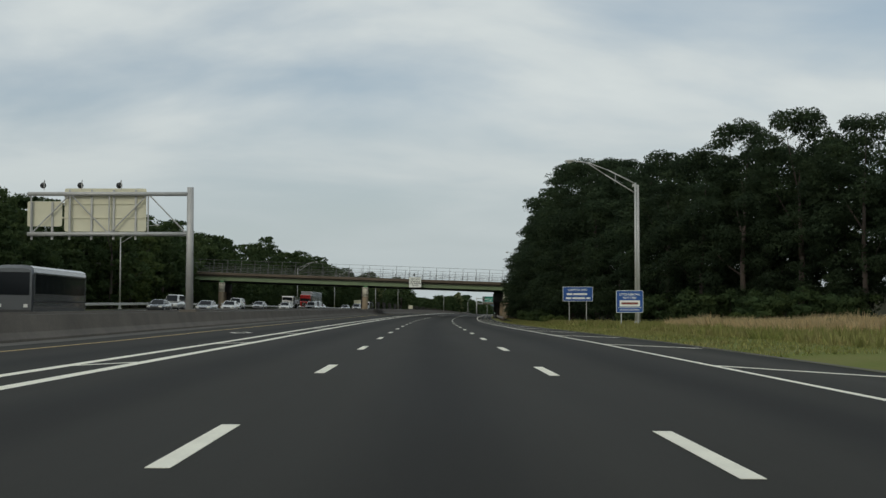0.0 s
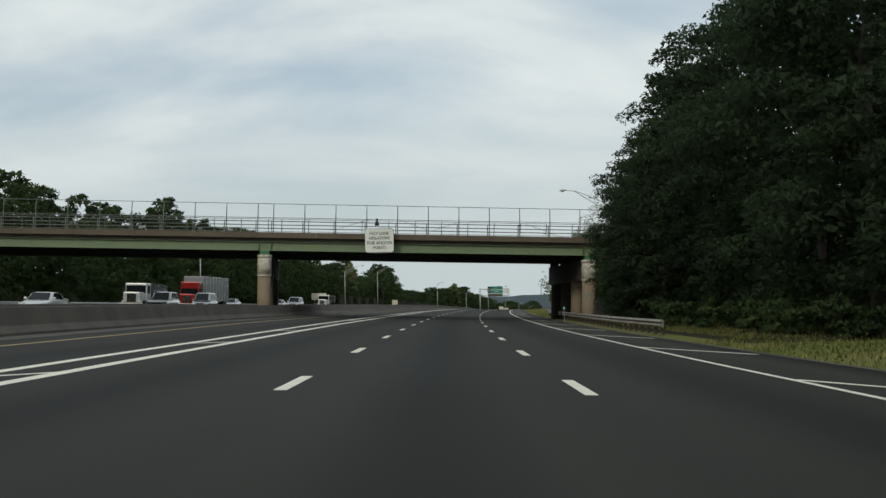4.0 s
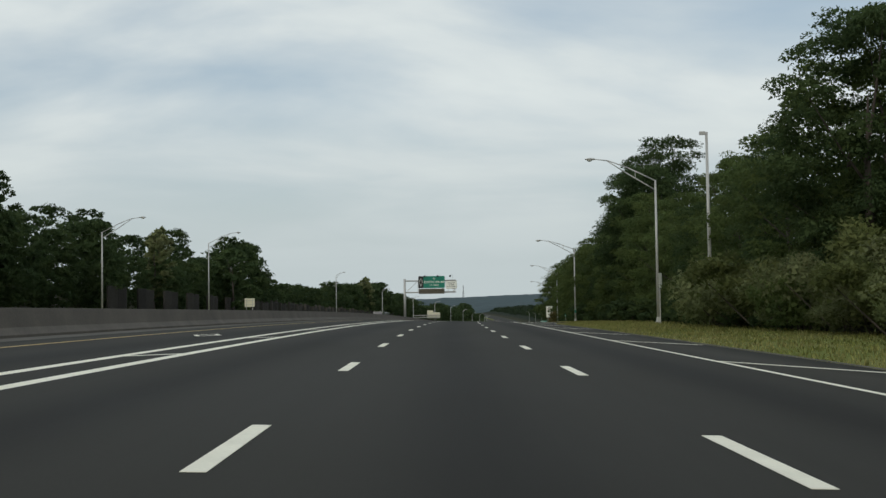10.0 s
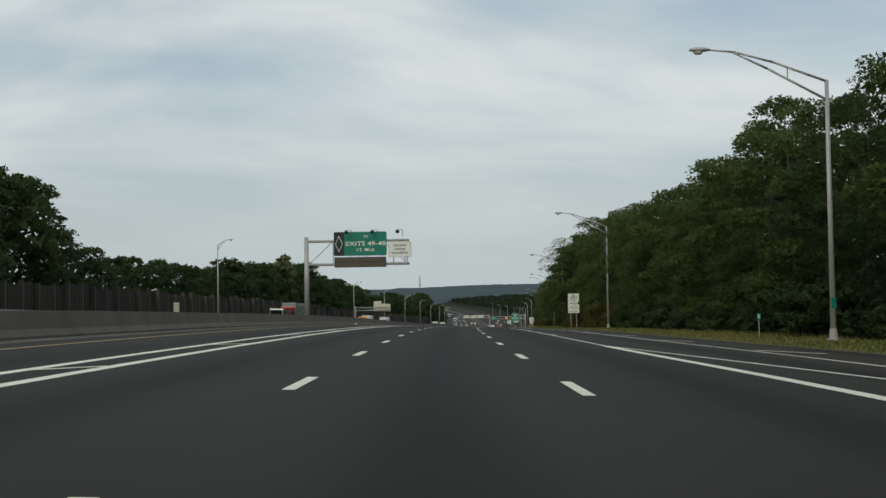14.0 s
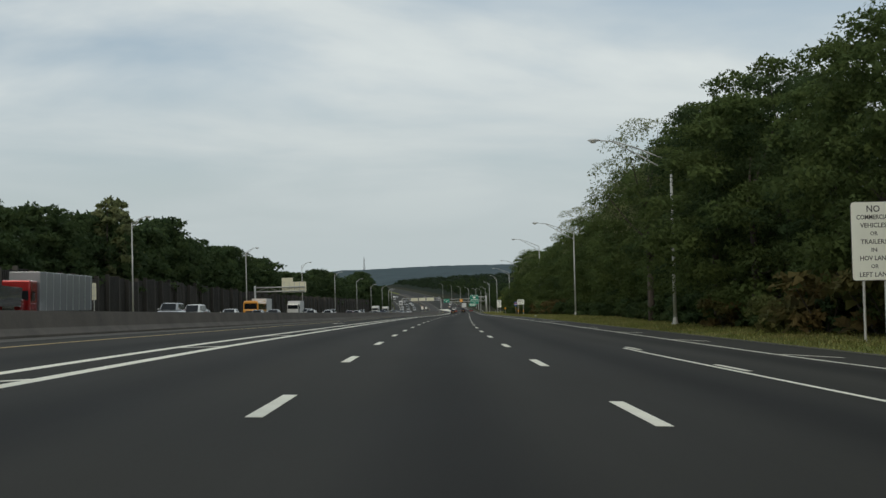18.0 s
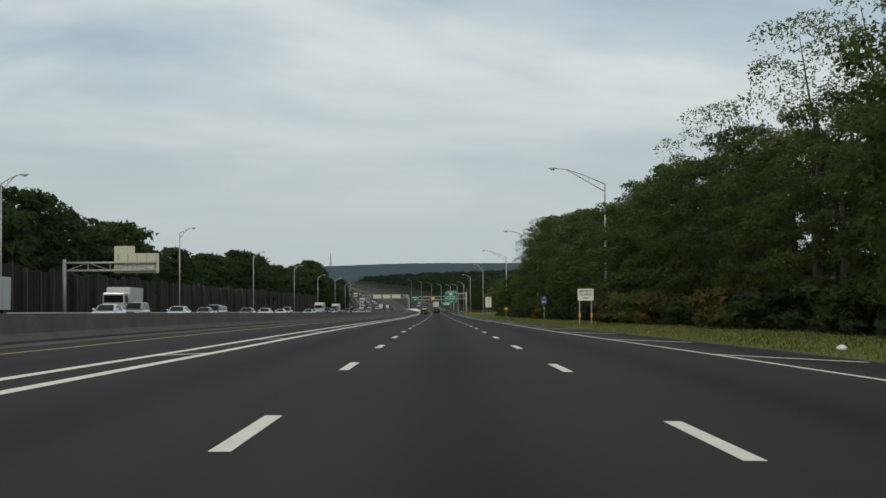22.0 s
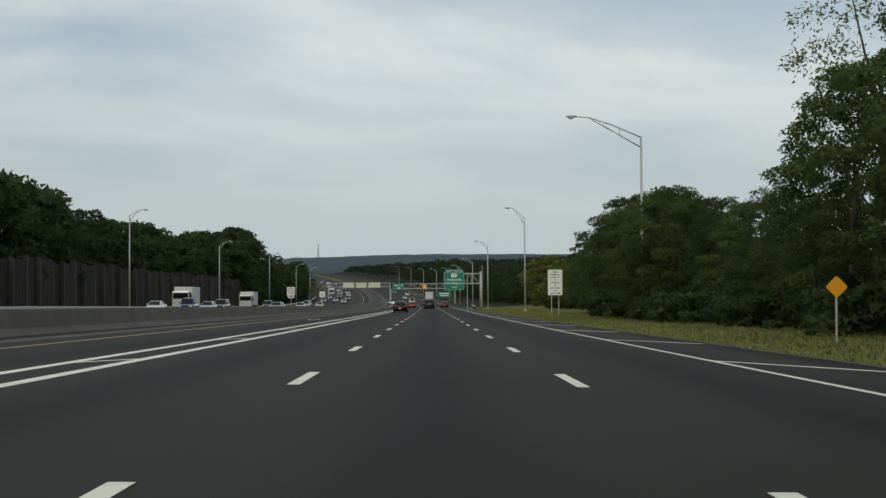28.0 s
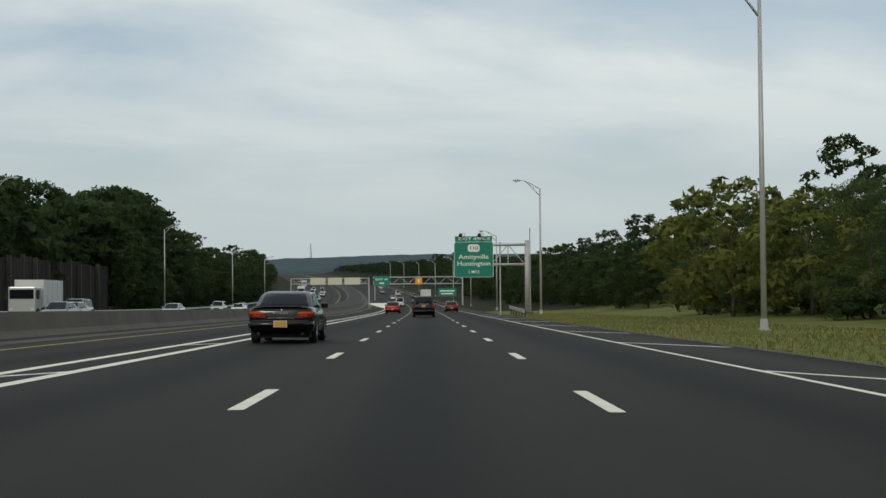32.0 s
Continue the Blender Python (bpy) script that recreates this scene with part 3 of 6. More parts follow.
def lamp_post(s, u, height=10.6, side=-1, reach=4.7, base=None, rise=1.62):
    """A tapered steel lamp post with a two-bar truss arm and a cobra head; side -1 reaches to the left."""
    g = slope(s, u) if base is None else base
    t = thing("street_lamp", stand(s, u, g), "tall tapered grey steel street lamp with a truss arm", "street lamp", "lamps along the motorway")
    bm = bmesh.new()
    tube(bm, (0, 0, 0.3), (0, 0, height), 0.12, 0.075, 10)
    part("pole", bm, STEEL, t, smooth=True)
    bm = bmesh.new()
    box(bm, -0.2, 0.2, -0.2, 0.2, -0.3, 0.08)
    tube(bm, (0, 0, 0.08), (0, 0, 0.45), 0.17, 0.14, 10)
    part("base", bm, STEEL, t)
    x = side * reach
    bm = bmesh.new()
    bent(bm, [(0, 0, height - 0.05), (x * 0.45, 0, height + 0.585 * rise), (x * 0.78, 0, height + 0.925 * rise), (x, 0, height + rise)], [0.05, 0.045, 0.04, 0.035], 6)
    part("upper_arm", bm, STEEL, t, smooth=True)
    bm = bmesh.new()
    bent(bm, [(0, 0, height - 0.75), (x * 0.5, 0, height + 0.385 * rise), (x * 0.8, 0, height + 0.925 * rise)], [0.05, 0.045, 0.035], 6)
    part("lower_arm", bm, STEEL, t, smooth=True)
    bm = bmesh.new()
    tube(bm, (x * 0.33, 0, height + 0.254 * rise - 0.25), (x * 0.33, 0, height + 0.43 * rise), 0.025, n=6)
    part("strut", bm, STEEL, t)
    bm = bmesh.new()
    bmesh.ops.create_uvsphere(bm, u_segments=12, v_segments=8, radius=1)
    for v in bm.verts:
        v.co = Vector((x + side * 0.32 + v.co.x * 0.42, v.co.y * 0.17, height + rise + v.co.z * (0.11 if v.co.z > 0 else 0.07)))
    head = part("lamp_head", bm, STEEL, t, smooth=True)
    bm = bmesh.new()
    bmesh.ops.create_uvsphere(bm, u_segments=10, v_segments=6, radius=1)
    for v in bm.verts:
        v.co = Vector((x + side * 0.38 + v.co.x * 0.2, v.co.y * 0.13, height + rise - 0.06 + v.co.z * 0.12))
    part("lens", bm, LENS, head, "pale glass lamp lens", smooth=True)
    return t


LENS = material("lamp_lens", (0.55, 0.55, 0.5), 0.2, 0.05)
for s, u, hh in ((84.5, 15.0, 10.6), (254, 15.6, 11.6), (324, 15.65, 10.75), (403, 15.05, 10.6), (481, 14.5, 9.75), (563.8, 15.0, 10.3), (640.2, 14.4, 10.25), (722, 15.15, 10.3), (802.8, 15.2, 12.8), (881, 15.0, 11.95), (960, 14.5, 12.6), (1045, 12.65, 12.5), (1123.5, 11.35, 12.3), (1190, 11, 11), (1265, 11, 11), (1340, 11.5, 11), (1420, 11.5, 11), (1500, 11.5, 11), (1580, 11.5, 11), (1660, 11.5, 11)):
    lamp_post(s, u, hh, reach=4.4 if s == 481 else 4.45 if s < 1000 else 1.9, rise=1.62 if s < 410 else 1.2 if s == 481 else 1.4 if s < 1100 else 0.8)
for s, u, hh in ((159, -41.8, 9.3), (312, -41.8, 10.3), (371.5, -41.8, 9.95), (456.3, -41.8, 9.9), (511.5, -41.8, 11.9), (639, -40.7, 12.8), (720, -40.0, 12.4), (800.5, -39.6, 12.4),
                 (881.6, -39.5, 12.8), (961.5, -39.5, 12.8), (1042, -39.5, 12.7), (1116, -39.5, 12.2), (1197, -39.5, 12.9), (1278, -39.5, 12.0), (1359, -39.5, 11.8)):
    lamp_post(s, u, hh, side=1, base=0.0, reach=4.45 if s < 600 else 1.75, rise=1.62 if s < 600 else 0.75)
lamp_post(558, -48.6, 10.5 - slope(558, -48.6), side=1, reach=2.4, rise=0.9)
lamp_post(481, -55.8, 9.8 - slope(481, -55.8), side=1)


def sensor_pole(s, u, hh):
    t = thing("sensor_pole", stand(s, u, slope(s, u)), "slim grey steel pole with a small traffic sensor on top", "pole")
    bm = bmesh.new()
    tube(bm, (0, 0, -0.2), (0, 0, hh), 0.13, 0.085, 10)
    part("pole", bm, STEEL, t, smooth=True)
    part("sensor", boxm(-0.45, -0.1, -0.12, 0.12, hh - 0.18, hh + 0.04, bevel=0.03), STEEL, t)
    bm = bmesh.new()
    tube(bm, (0, 0, hh - 0.05), (-0.2, 0, hh - 0.05), 0.03, n=6)
    part("bracket", bm, STEEL, t)


sensor_pole(92, 16.35, 11.2)
sensor_pole(388, 16.1, 12.1)


def posts(t, xs, top, r=0.045, y=0.05, mat=None, foot=-0.4, label=""):
    for x in xs:
        bm = bmesh.new()
        tube(bm, (x, y, foot), (x, y, top), r, n=8)
        part("post", bm, mat or STEEL, t, label)


def road_sign(s, u, label, turn=0.0):
    return thing("road_sign", stand(s, u, slope(s, u), turn), label, "road sign")


# blue sponsor board and blue carpool board
t = road_sign(78.5, 13.3, "blue and white litter sponsor board on two steel posts")
plate("board", t, 1.8, 1.46, 0.33, 1.82, 0, BLUE_SIGN)
plate("border", t, 1.86, 1.52, 0.33, 1.82, 0.014, WHITE_SIGN, label="white border")
lettering(t, "LITTER REMOVAL", 0.22, 0.33, 2.30, -0.012, WHITE_SIGN, width=1.42)
lettering(t, "NEXT 1 MILE", 0.2, 0.33, 2.07, -0.012, WHITE_SIGN, width=0.92)
plate("panel", t, 1.4, 0.42, 0.33, 1.69, -0.014, WHITE_SIGN, r=0.03, label="white sponsor panel")
part("logo", boxm(-0.25, 0.91, -0.032, -0.026, 1.62, 1.76), DARK_RED, t, "dark red logo strip")
part("rule", boxm(-0.48, 1.14, -0.015, -0.011, 1.40, 1.425), WHITE_SIGN, t)
lettering(t, "SPONSOR A HIGHWAY", 0.17, 0.33, 1.25, -0.012, WHITE_SIGN, width=1.35)
posts(t, (-0.25, 0.91), 2.4)
t = road_sign(122.6, 14.5, "blue carpool information board on two steel posts")
plate("board", t, 3.0, 1.42, 0.2, 3.05, 0, BLUE_SIGN)
plate("border", t, 3.08, 1.5, 0.2, 3.05, 0.014, WHITE_SIGN, label="white border")
lettering(t, "CARPOOL INFO", 0.3, 0.2, 3.47, -0.012, WHITE_SIGN, width=2.0)
text_bars(t, ((-0.65, 3.04, 0.55, 0.18), (0.45, 3.04, 1.4, 0.18), (-0.75, 2.62, 0.55, 0.18), (0.3, 2.62, 1.3, 0.18), (1.27, 2.62, 0.4, 0.18)), -0.011, WHITE_SIGN)
posts(t, (-0.68, 1.08), 3.3)


def diamond(s, u, size, z, label, arrow):
    t = road_sign(s, u, label)
    b = rounded(size, size, 0.02, 0.06)
    b.transform(Matrix.Translation((0, 0, z)) @ Matrix.Rotation(radians(45), 4, "Y"))
    part("board", b, AMBER_SIGN, t)
    if arrow:
        bm = bmesh.new()
        box(bm, -0.04, 0.04, -0.02, -0.011, z - 0.32, z + 0.2)
        vs = [bm.verts.new(v) for v in ((-0.13, -0.016, z + 0.14), (0.13, -0.016, z + 0.14), (0, -0.016, z + 0.36))]
        bm.faces.new(vs)
        q = [bm.verts.new(v) for v in ((-0.24, -0.016, z - 0.26), (-0.16, -0.016, z - 0.3), (0.0, -0.016, z - 0.02), (0.0, -0.016, z + 0.1))]
        bm.faces.new(q)
        part("arrow", bm, BLACK, t, "black merging arrow")
    posts(t, (0,), z + 0.1, 0.035)


diamond(329.0, 13.85, 0.92, 1.98, "amber diamond warning sign with a merging arrow", True)
diamond(908, 11.62, 0.46, 1.56, "plain amber diamond warning sign on a steel post", False)


def lane_ban(s, u):
    t = road_sign(s, u, "tall white board of black lane rules on two posts")
    plate("board", t, 1.42, 2.5, 0.55, 3.2, 0, WHITE_SIGN, r=0.1)
    plate("border", t, 1.46, 2.54, 0.55, 3.2, 0.012, BLACK, r=0.11, d=0.012)
    for i, (w, sz, wd) in enumerate((("NO", 0.3, 0.42), ("COMMERCIAL", 0.21, 1.08), ("VEHICLES", 0.21, 0.85), ("OR", 0.18, 0.24), ("TRAILERS", 0.21, 0.85), ("IN", 0.18, 0.18), ("HOV LANE", 0.21, 0.92), ("OR", 0.18, 0.24), ("LEFT LANE", 0.21, 0.98))):
        lettering(t, w, sz, 0.55, 4.22 - i * 0.262, -0.012, BLACK, width=wd)
    posts(t, (0.2, 0.9), 4.1)


lane_ban(600.1, 13.35)
lane_ban(998.4, 11.62)
t = road_sign(777.9, 10.4, "white emergency stopping board on posts with amber reflectors")
plate("board", t, 1.16, 0.86, 0.1, 2.2, 0, WHITE_SIGN, r=0.05)
for i, w in enumerate(("EMERGENCY", "STOPPING", "ONLY")):
    lettering(t, w, 0.21, 0.1, 2.45 - 0.25 * i, -0.012, BLACK, width=(1.0, 0.86, 0.5)[i])
posts(t, (-0.33, 0.53), 2.55)
for x in (-0.33, 0.53):
    part("reflector", boxm(x - 0.075, x + 0.075, -0.03, 0.0, 0.55, 0.85), AMBER_SIGN, t, "amber reflector")
t = road_sign(825.7, 12.0, "interstate shield sign with a blue tab on a steel post")
plate("direction_tab", t, 0.92, 0.4, 0.05, 2.58, 0, BLUE_SIGN, r=0.04, label="blue direction tab")
lettering(t, "WEST", 0.28, 0.05, 2.58, -0.012, WHITE_SIGN, width=0.66)
bm = bmesh.new()
out = [(-0.5, 2.3), (-0.3, 2.36), (0.0, 2.3), (0.3, 2.36), (0.5, 2.3), (0.56, 1.95), (0.46, 1.62), (0.2, 1.38), (0, 1.28), (-0.2, 1.38), (-0.46, 1.62), (-0.56, 1.95)]
fr = [bm.verts.new((x + 0.05, -0.012, z)) for x, z in out]
bk = [bm.verts.new((x + 0.05, 0.012, z)) for x, z in out]
bm.faces.new(fr)
bm.faces.new(bk[::-1])
for i in range(len(out)):
    bm.faces.new((fr[i], bk[i], bk[(i + 1) % len(out)], fr[(i + 1) % len(out)]))
part("shield", bm, BLUE_SIGN, t)
part("shield_crown", boxm(-0.43, 0.53, -0.018, -0.013, 2.08, 2.24), RED_SIGN, t, "red crown band")
lettering(t, "495", 0.46, 0.05, 1.8, -0.014, WHITE_SIGN, width=0.78)
part("mile_tab", boxm(-0.06, 0.16, -0.02, 0.0, 1.0, 1.2), GREEN_SIGN, t, "small green tab")
part("reflector", boxm(-0.06, 0.16, -0.02, 0.0, 0.55, 0.85), AMBER_SIGN, t, "amber reflector")
posts(t, (0.05,), 2.6, foot=-2.2)
t.matrix_world = stand(825.7, 11.35, slope(825.7, 11.35) + 0.95) @ Matrix.Diagonal((0.62, 0.62, 0.62, 1))
t = road_sign(396, 14.2, "small white sign board beside a lamp post", 60)
plate("board", t, 0.55, 1.0, 0, 3.0, 0, WHITE_SIGN, r=0.04)
posts(t, (0,), 3.3)


def sign_back(s, u, w, h, z, label, turn=0.0, y_back=0.03):
    """A sign seen from behind: bare plate with stiffeners on two posts."""
    t = road_sign(s, u, label, turn)
    plate("board", t, w, h, 0, z, 0, SIGN_BACK, r=0.08)
    for x in (-w * 0.3, w * 0.3):
        bm = bmesh.new()
        tube(bm, (x, -0.06, -0.5), (x, -0.06, z + h * 0.45), 0.045, n=6)
        part("post", bm, STEEL, t)
    for dz in (-h * 0.25, h * 0.25):
        part("stiffener", boxm(-w / 2, w / 2, -0.05, -0.02, z + dz - 0.03, z + dz + 0.03), STEEL, t)


sign_back(418.5, -41.6, 3.5, 1.5, 3.1, "pale sheet-metal sign back on two posts")
sign_back(536.5, -40.4, 1.8, 1.5, 3.0, "pale sheet-metal sign back on two posts")
sign_back(704.5, -40.8, 1.3, 1.9, 3.7, "small pale sign back beside the noise wall", 25)
sign_back(612, -40.5, 0.8, 1.3, 2.2, "small pale sign back on two posts")
t = thing("road_sign", stand(1000, -13.9, 0.7), "white square turn-ban sign with a small plate below", "road sign")
plate("board", t, 0.78, 0.80, 0, 1.62, 0, WHITE_SIGN, r=0.05)
bm = bmesh.new()
n = 24
for k in range(n):
    a, b = 2 * math.pi * k / n, 2 * math.pi * (k + 1) / n
    bm.faces.new([bm.verts.new((r * math.cos(q), -0.013, 1.63 + r * math.sin(q))) for r, q in ((0.33, a), (0.33, b), (0.265, b), (0.265, a))])
part("ban_ring", bm, RED_SIGN, t, "dark red ring")
bm = bmesh.new()
bent(bm, [(-0.10, -0.014, 1.46), (-0.10, -0.014, 1.70), (-0.05, -0.014, 1.77), (0.05, -0.014, 1.77), (0.10, -0.014, 1.70), (0.10, -0.014, 1.56)], [0.03] * 6, 5)
bm.faces.new([bm.verts.new(v) for v in ((0.02, -0.03, 1.57), (0.18, -0.03, 1.57), (0.10, -0.03, 1.44))])
part("arrow", bm, BLACK, t, "black turning arrow")
plate("lower_plate", t, 0.62, 0.24, 0, 1.06, 0, WHITE_SIGN, r=0.03)
text_bars(t, ((0, 1.06, 0.4, 0.09),), -0.011, BLACK)
posts(t, (0,), 1.95, 0.03, foot=-0.02)
t = thing("road_sign", stand(1034, -13.6, 0.7), "small white sign on the median barrier", "road sign")
plate("board", t, 0.7, 0.7, 0, 1.55, 0, WHITE_SIGN, r=0.05)
part("symbol", boxm(-0.05, 0.05, -0.018, -0.012, 1.3, 1.75), BLACK, t)
posts(t, (0,), 1.8, 0.03, foot=-0.02)


def sign_lamp(parent, x, y, z, drop=-1):
    """A goose-neck flood lamp over a sign."""
    bm = bmesh.new()
    bent(bm, [(x, 0, z), (x, 0, z + 0.55), (x - 0.12, y * 0.4, z + 0.68), (x - 0.35, y, z + 0.55)], [0.03] * 4, 6)
    a = part("lamp_arm", bm, STEEL, parent)
    bm = bmesh.new()
    bmesh.ops.create_uvsphere(bm, u_segments=10, v_segments=6, radius=1)
    for v in bm.verts:
        v.co = Vector((x - 0.42 + v.co.x * 0.2, y + v.co.y * 0.16, z + 0.42 + v.co.z * 0.2))
    part("flood_lamp", bm, BLACK, a, "dark flood lamp", smooth=True)


def gantry(s, u, side, reach, top, low, foot, label, group=""):
    """A cantilever sign gantry: round post, two chords and diagonals, reaching to one side."""
    t = thing("sign_gantry", stand(s, u, foot), label, "sign gantry")
    bm = bmesh.new()
    tube(bm, (0, 0, -0.1), (0, 0, top - foot + 0.42), 0.25, 0.21, 14)
    part("post", bm, STEEL, t, smooth=True)
    part("base_plate", boxm(-0.55, 0.55, -0.5, 0.5, -0.08, 0.14, bevel=0.03), CONCRETE, t, "concrete footing")
    for z in (top, low):
        bm = bmesh.new()
        tube(bm, (side * 0.15, 0, z - foot), (side * reach, 0, z - foot), 0.135, n=10)
        part("chord", bm, STEEL, t, smooth=True)
    n = 4
    for i in range(n):
        x0, x1 = side * (0.2 + i * (reach - 0.4) / n), side * (0.2 + (i + 1) * (reach - 0.4) / n)
        a, b = (top, low) if i % 2 else (low, top)
        bm = bmesh.new()
        tube(bm, (x0, 0, a - foot), (x1, 0, b - foot), 0.045, n=6)
        part("diagonal", bm, STEEL, t)
        bm = bmesh.new()
        tube(bm, (x1, 0, top - foot), (x1, 0, low - foot), 0.05, n=6)
        part("strut", bm, STEEL, t)
    return t


# gantry seen from behind, over the opposite lanes
t = gantry(71.8, -15.3, -1, 10.3, 8.2, 5.65, 0.72, "cantilever gantry carrying the pale backs of two signs")
plate("sign_panel", t, 5.2, 2.75, -5.45, 7.20 - 0.72, 0.25, SIGN_BACK, r=0.12, d=0.05)
plate("small_sign_panel", t, 2.2, 1.6, -9.3, 6.95 - 0.72, 0.25, SIGN_BACK, r=0.1, d=0.05)
for x in (-3.5, -4.9, -6.3, -7.7, -8.8, -10.1):
    part("stiffener", boxm(x - 0.06, x + 0.06, 0.12, 0.22, 5.3 - 0.72, 8.5 - 0.72 if x > -8 else 7.7 - 0.72), STEEL, t)
for z in (6.7, 7.6):
    part("stiffener", boxm(-8.2, -3.0, 0.17, 0.222, z - 0.76, z - 0.68), SIGN_BACK, t)
for x in (-4.4, -6.9, -9.3):
    sign_lamp(t, x, 1.2, 8.45 - 0.72)

# exit gantry facing the lanes
t = gantry(557.5, -14.5, 1, 9.95, 7.92, 5.68, 0.52, "cantilever gantry with a green exit sign and lamps")
z0 = 0.58
plate("green_panel", t, 5.1, 2.3, 5.23, 7.69 - z0, -0.27, GREEN_SIGN, r=0.16, d=0.04, label="green exit panel")
plate("lane_panel", t, 0.98, 2.31, 3.18, 7.69 - z0, -0.275, BLACK, r=0.14, d=0.045, label="black diamond-lane panel")
bm = bmesh.new()
for k, (a, b) in enumerate((((0, 0.75), (0.33, 0)), ((0.33, 0), (0, -0.75)), ((0, -0.75), (-0.33, 0)), ((-0.33, 0), (0, 0.75)))):
    tube(bm, (3.18 + a[0], -0.302, 7.69 - z0 + a[1]), (3.18 + b[0], -0.302, 7.69 - z0 + b[1]), 0.028, n=4)
part("lane_diamond", bm, WHITE_SIGN, t, "white diamond outline")
lettering(t, "TO", 0.4, 5.75, 8.34 - z0, -0.297, WHITE_SIGN, width=0.42)
lettering(t, "EXITS 49-48", 0.58, 5.75, 7.68 - z0, -0.297, WHITE_SIGN, width=3.85)
lettering(t, "1/2  MILE", 0.42, 5.69, 7.09 - z0, -0.297, WHITE_SIGN, width=1.7)
o = part("message_board", boxm(2.75, 7.70, -0.5, 0.1, 5.43 - z0, 6.41 - z0, bevel=0.03), MESSAGE, t, "dull brown unlit message board")
for k in range(2):
    for i in range(9):
        part("louvre", boxm(2.95 + i * 0.5, 3.35 + i * 0.5, -0.53, -0.5, 6.05 + 0.15 * k - z0, 6.09 + 0.15 * k - z0), LOUVRE, t)
part("board_seam", boxm(2.76, 7.69, -0.512, -0.49, 5.95 - z0, 5.99 - z0), BLACK, t, "dark seam across the board")
plate("white_panel", t, 2.13, 1.49, 9.05, 7.11 - z0, -0.27, WHITE_SIGN, r=0.1, d=0.04, label="white divider warning panel")
plate("panel_border", t, 2.17, 1.53, 9.05, 7.11 - z0, -0.262, BLACK, r=0.11, d=0.02)
for i, (w, wd) in enumerate((("CROSSING", 1.29), ("DIVIDER", 1.03), ("PROHIBITED", 1.59))):
    lettering(t, w, 0.29, 9.04, 7.465 - z0 - 0.36 * i, -0.297, BLACK, width=wd)
for x in (8.43, 9.54):
    part("hanger", boxm(x - 0.06, x + 0.06, -0.2, -0.12, 5.55 - z0, 8.1 - z0), STEEL, t)
for x in (4.4, 6.9, 9.3):
    sign_lamp(t, x, -1.1, 8.35 - z0)

# large sign back over the far shoulder
t = gantry(834.5, -43.6, 1, 10.6, 6.5, 5.6, 0.0, "cantilever gantry holding a large pale sign back")
plate("sign_panel", t, 5.2, 2.3, 8.3, 6.45, 0.3, SIGN_BACK, r=0.08, d=0.05)
plate("tab_panel", t, 2.4, 0.85, 6.9, 8.03, 0.3, SIGN_BACK, r=0.06, d=0.05)
for x in (6.2, 7.3, 8.4, 9.5, 10.6):
    part("stiffener", boxm(x - 0.05, x + 0.05, 0.17, 0.27, 5.2, 7.5), STEEL, t)

# exit sign with the place names
t = gantry(1122, 9.9, -1, 6.9, 6.75, 4.85, 0.15, "cantilever gantry with a large green exit sign")
plate("green_panel", t, 3.7, 3.35, -5.15, 5.2, -0.27, GREEN_SIGN, r=0.15, d=0.04)
plate("panel_border", t, 3.78, 3.43, -5.15, 5.2, -0.26, WHITE_SIGN, r=0.17, d=0.03, label="white border")
plate("exit_tab", t, 3.6, 0.52, -5.15, 7.18, -0.27, GREEN_SIGN, r=0.06, d=0.04, label="green exit number tab")
lettering(t, "EXIT 49N-S", 0.42, -5.1, 7.18, -0.3, WHITE_SIGN, width=3.0)
plate("route_shield", t, 1.15, 0.72, -5.15, 6.3, -0.3, WHITE_SIGN, r=0.25, d=0.02, label="white route shield")
lettering(t, "110", 0.5, -5.15, 6.3, -0.315, BLACK, width=0.75)
lettering(t, "Amityville", 0.6, -5.15, 5.45, -0.3, WHITE_SIGN, width=2.9)
lettering(t, "Huntington", 0.6, -5.15, 4.8, -0.3, WHITE_SIGN, width=3.15)
lettering(t, "1 MILE", 0.4, -5.15, 4.0, -0.3, WHITE_SIGN, width=1.05)
for x in (-4.2, -6.0):
    sign_lamp(t, x, -1.0, 7.1)
posts(t, (-2.6,), 6.9, 0.07, foot=-0.3)
posts(t, (0.3,), 8.2, 0.05, foot=-0.3)
t = thing("guard_rail", stand(1112, 8.1, 0.0), "short steel guard rail beside the gantry foot", "guard rail")
part("rail", boxm(-0.05, 0.05, -9, 9, 0.45, 0.75, bevel=0.03), STEEL, t)
for k in range(6):
    part("rail_post", boxm(0.06, 0.2, -8.5 + 3.4 * k, -8.35 + 3.4 * k, -0.3, 0.7), RUST, t)


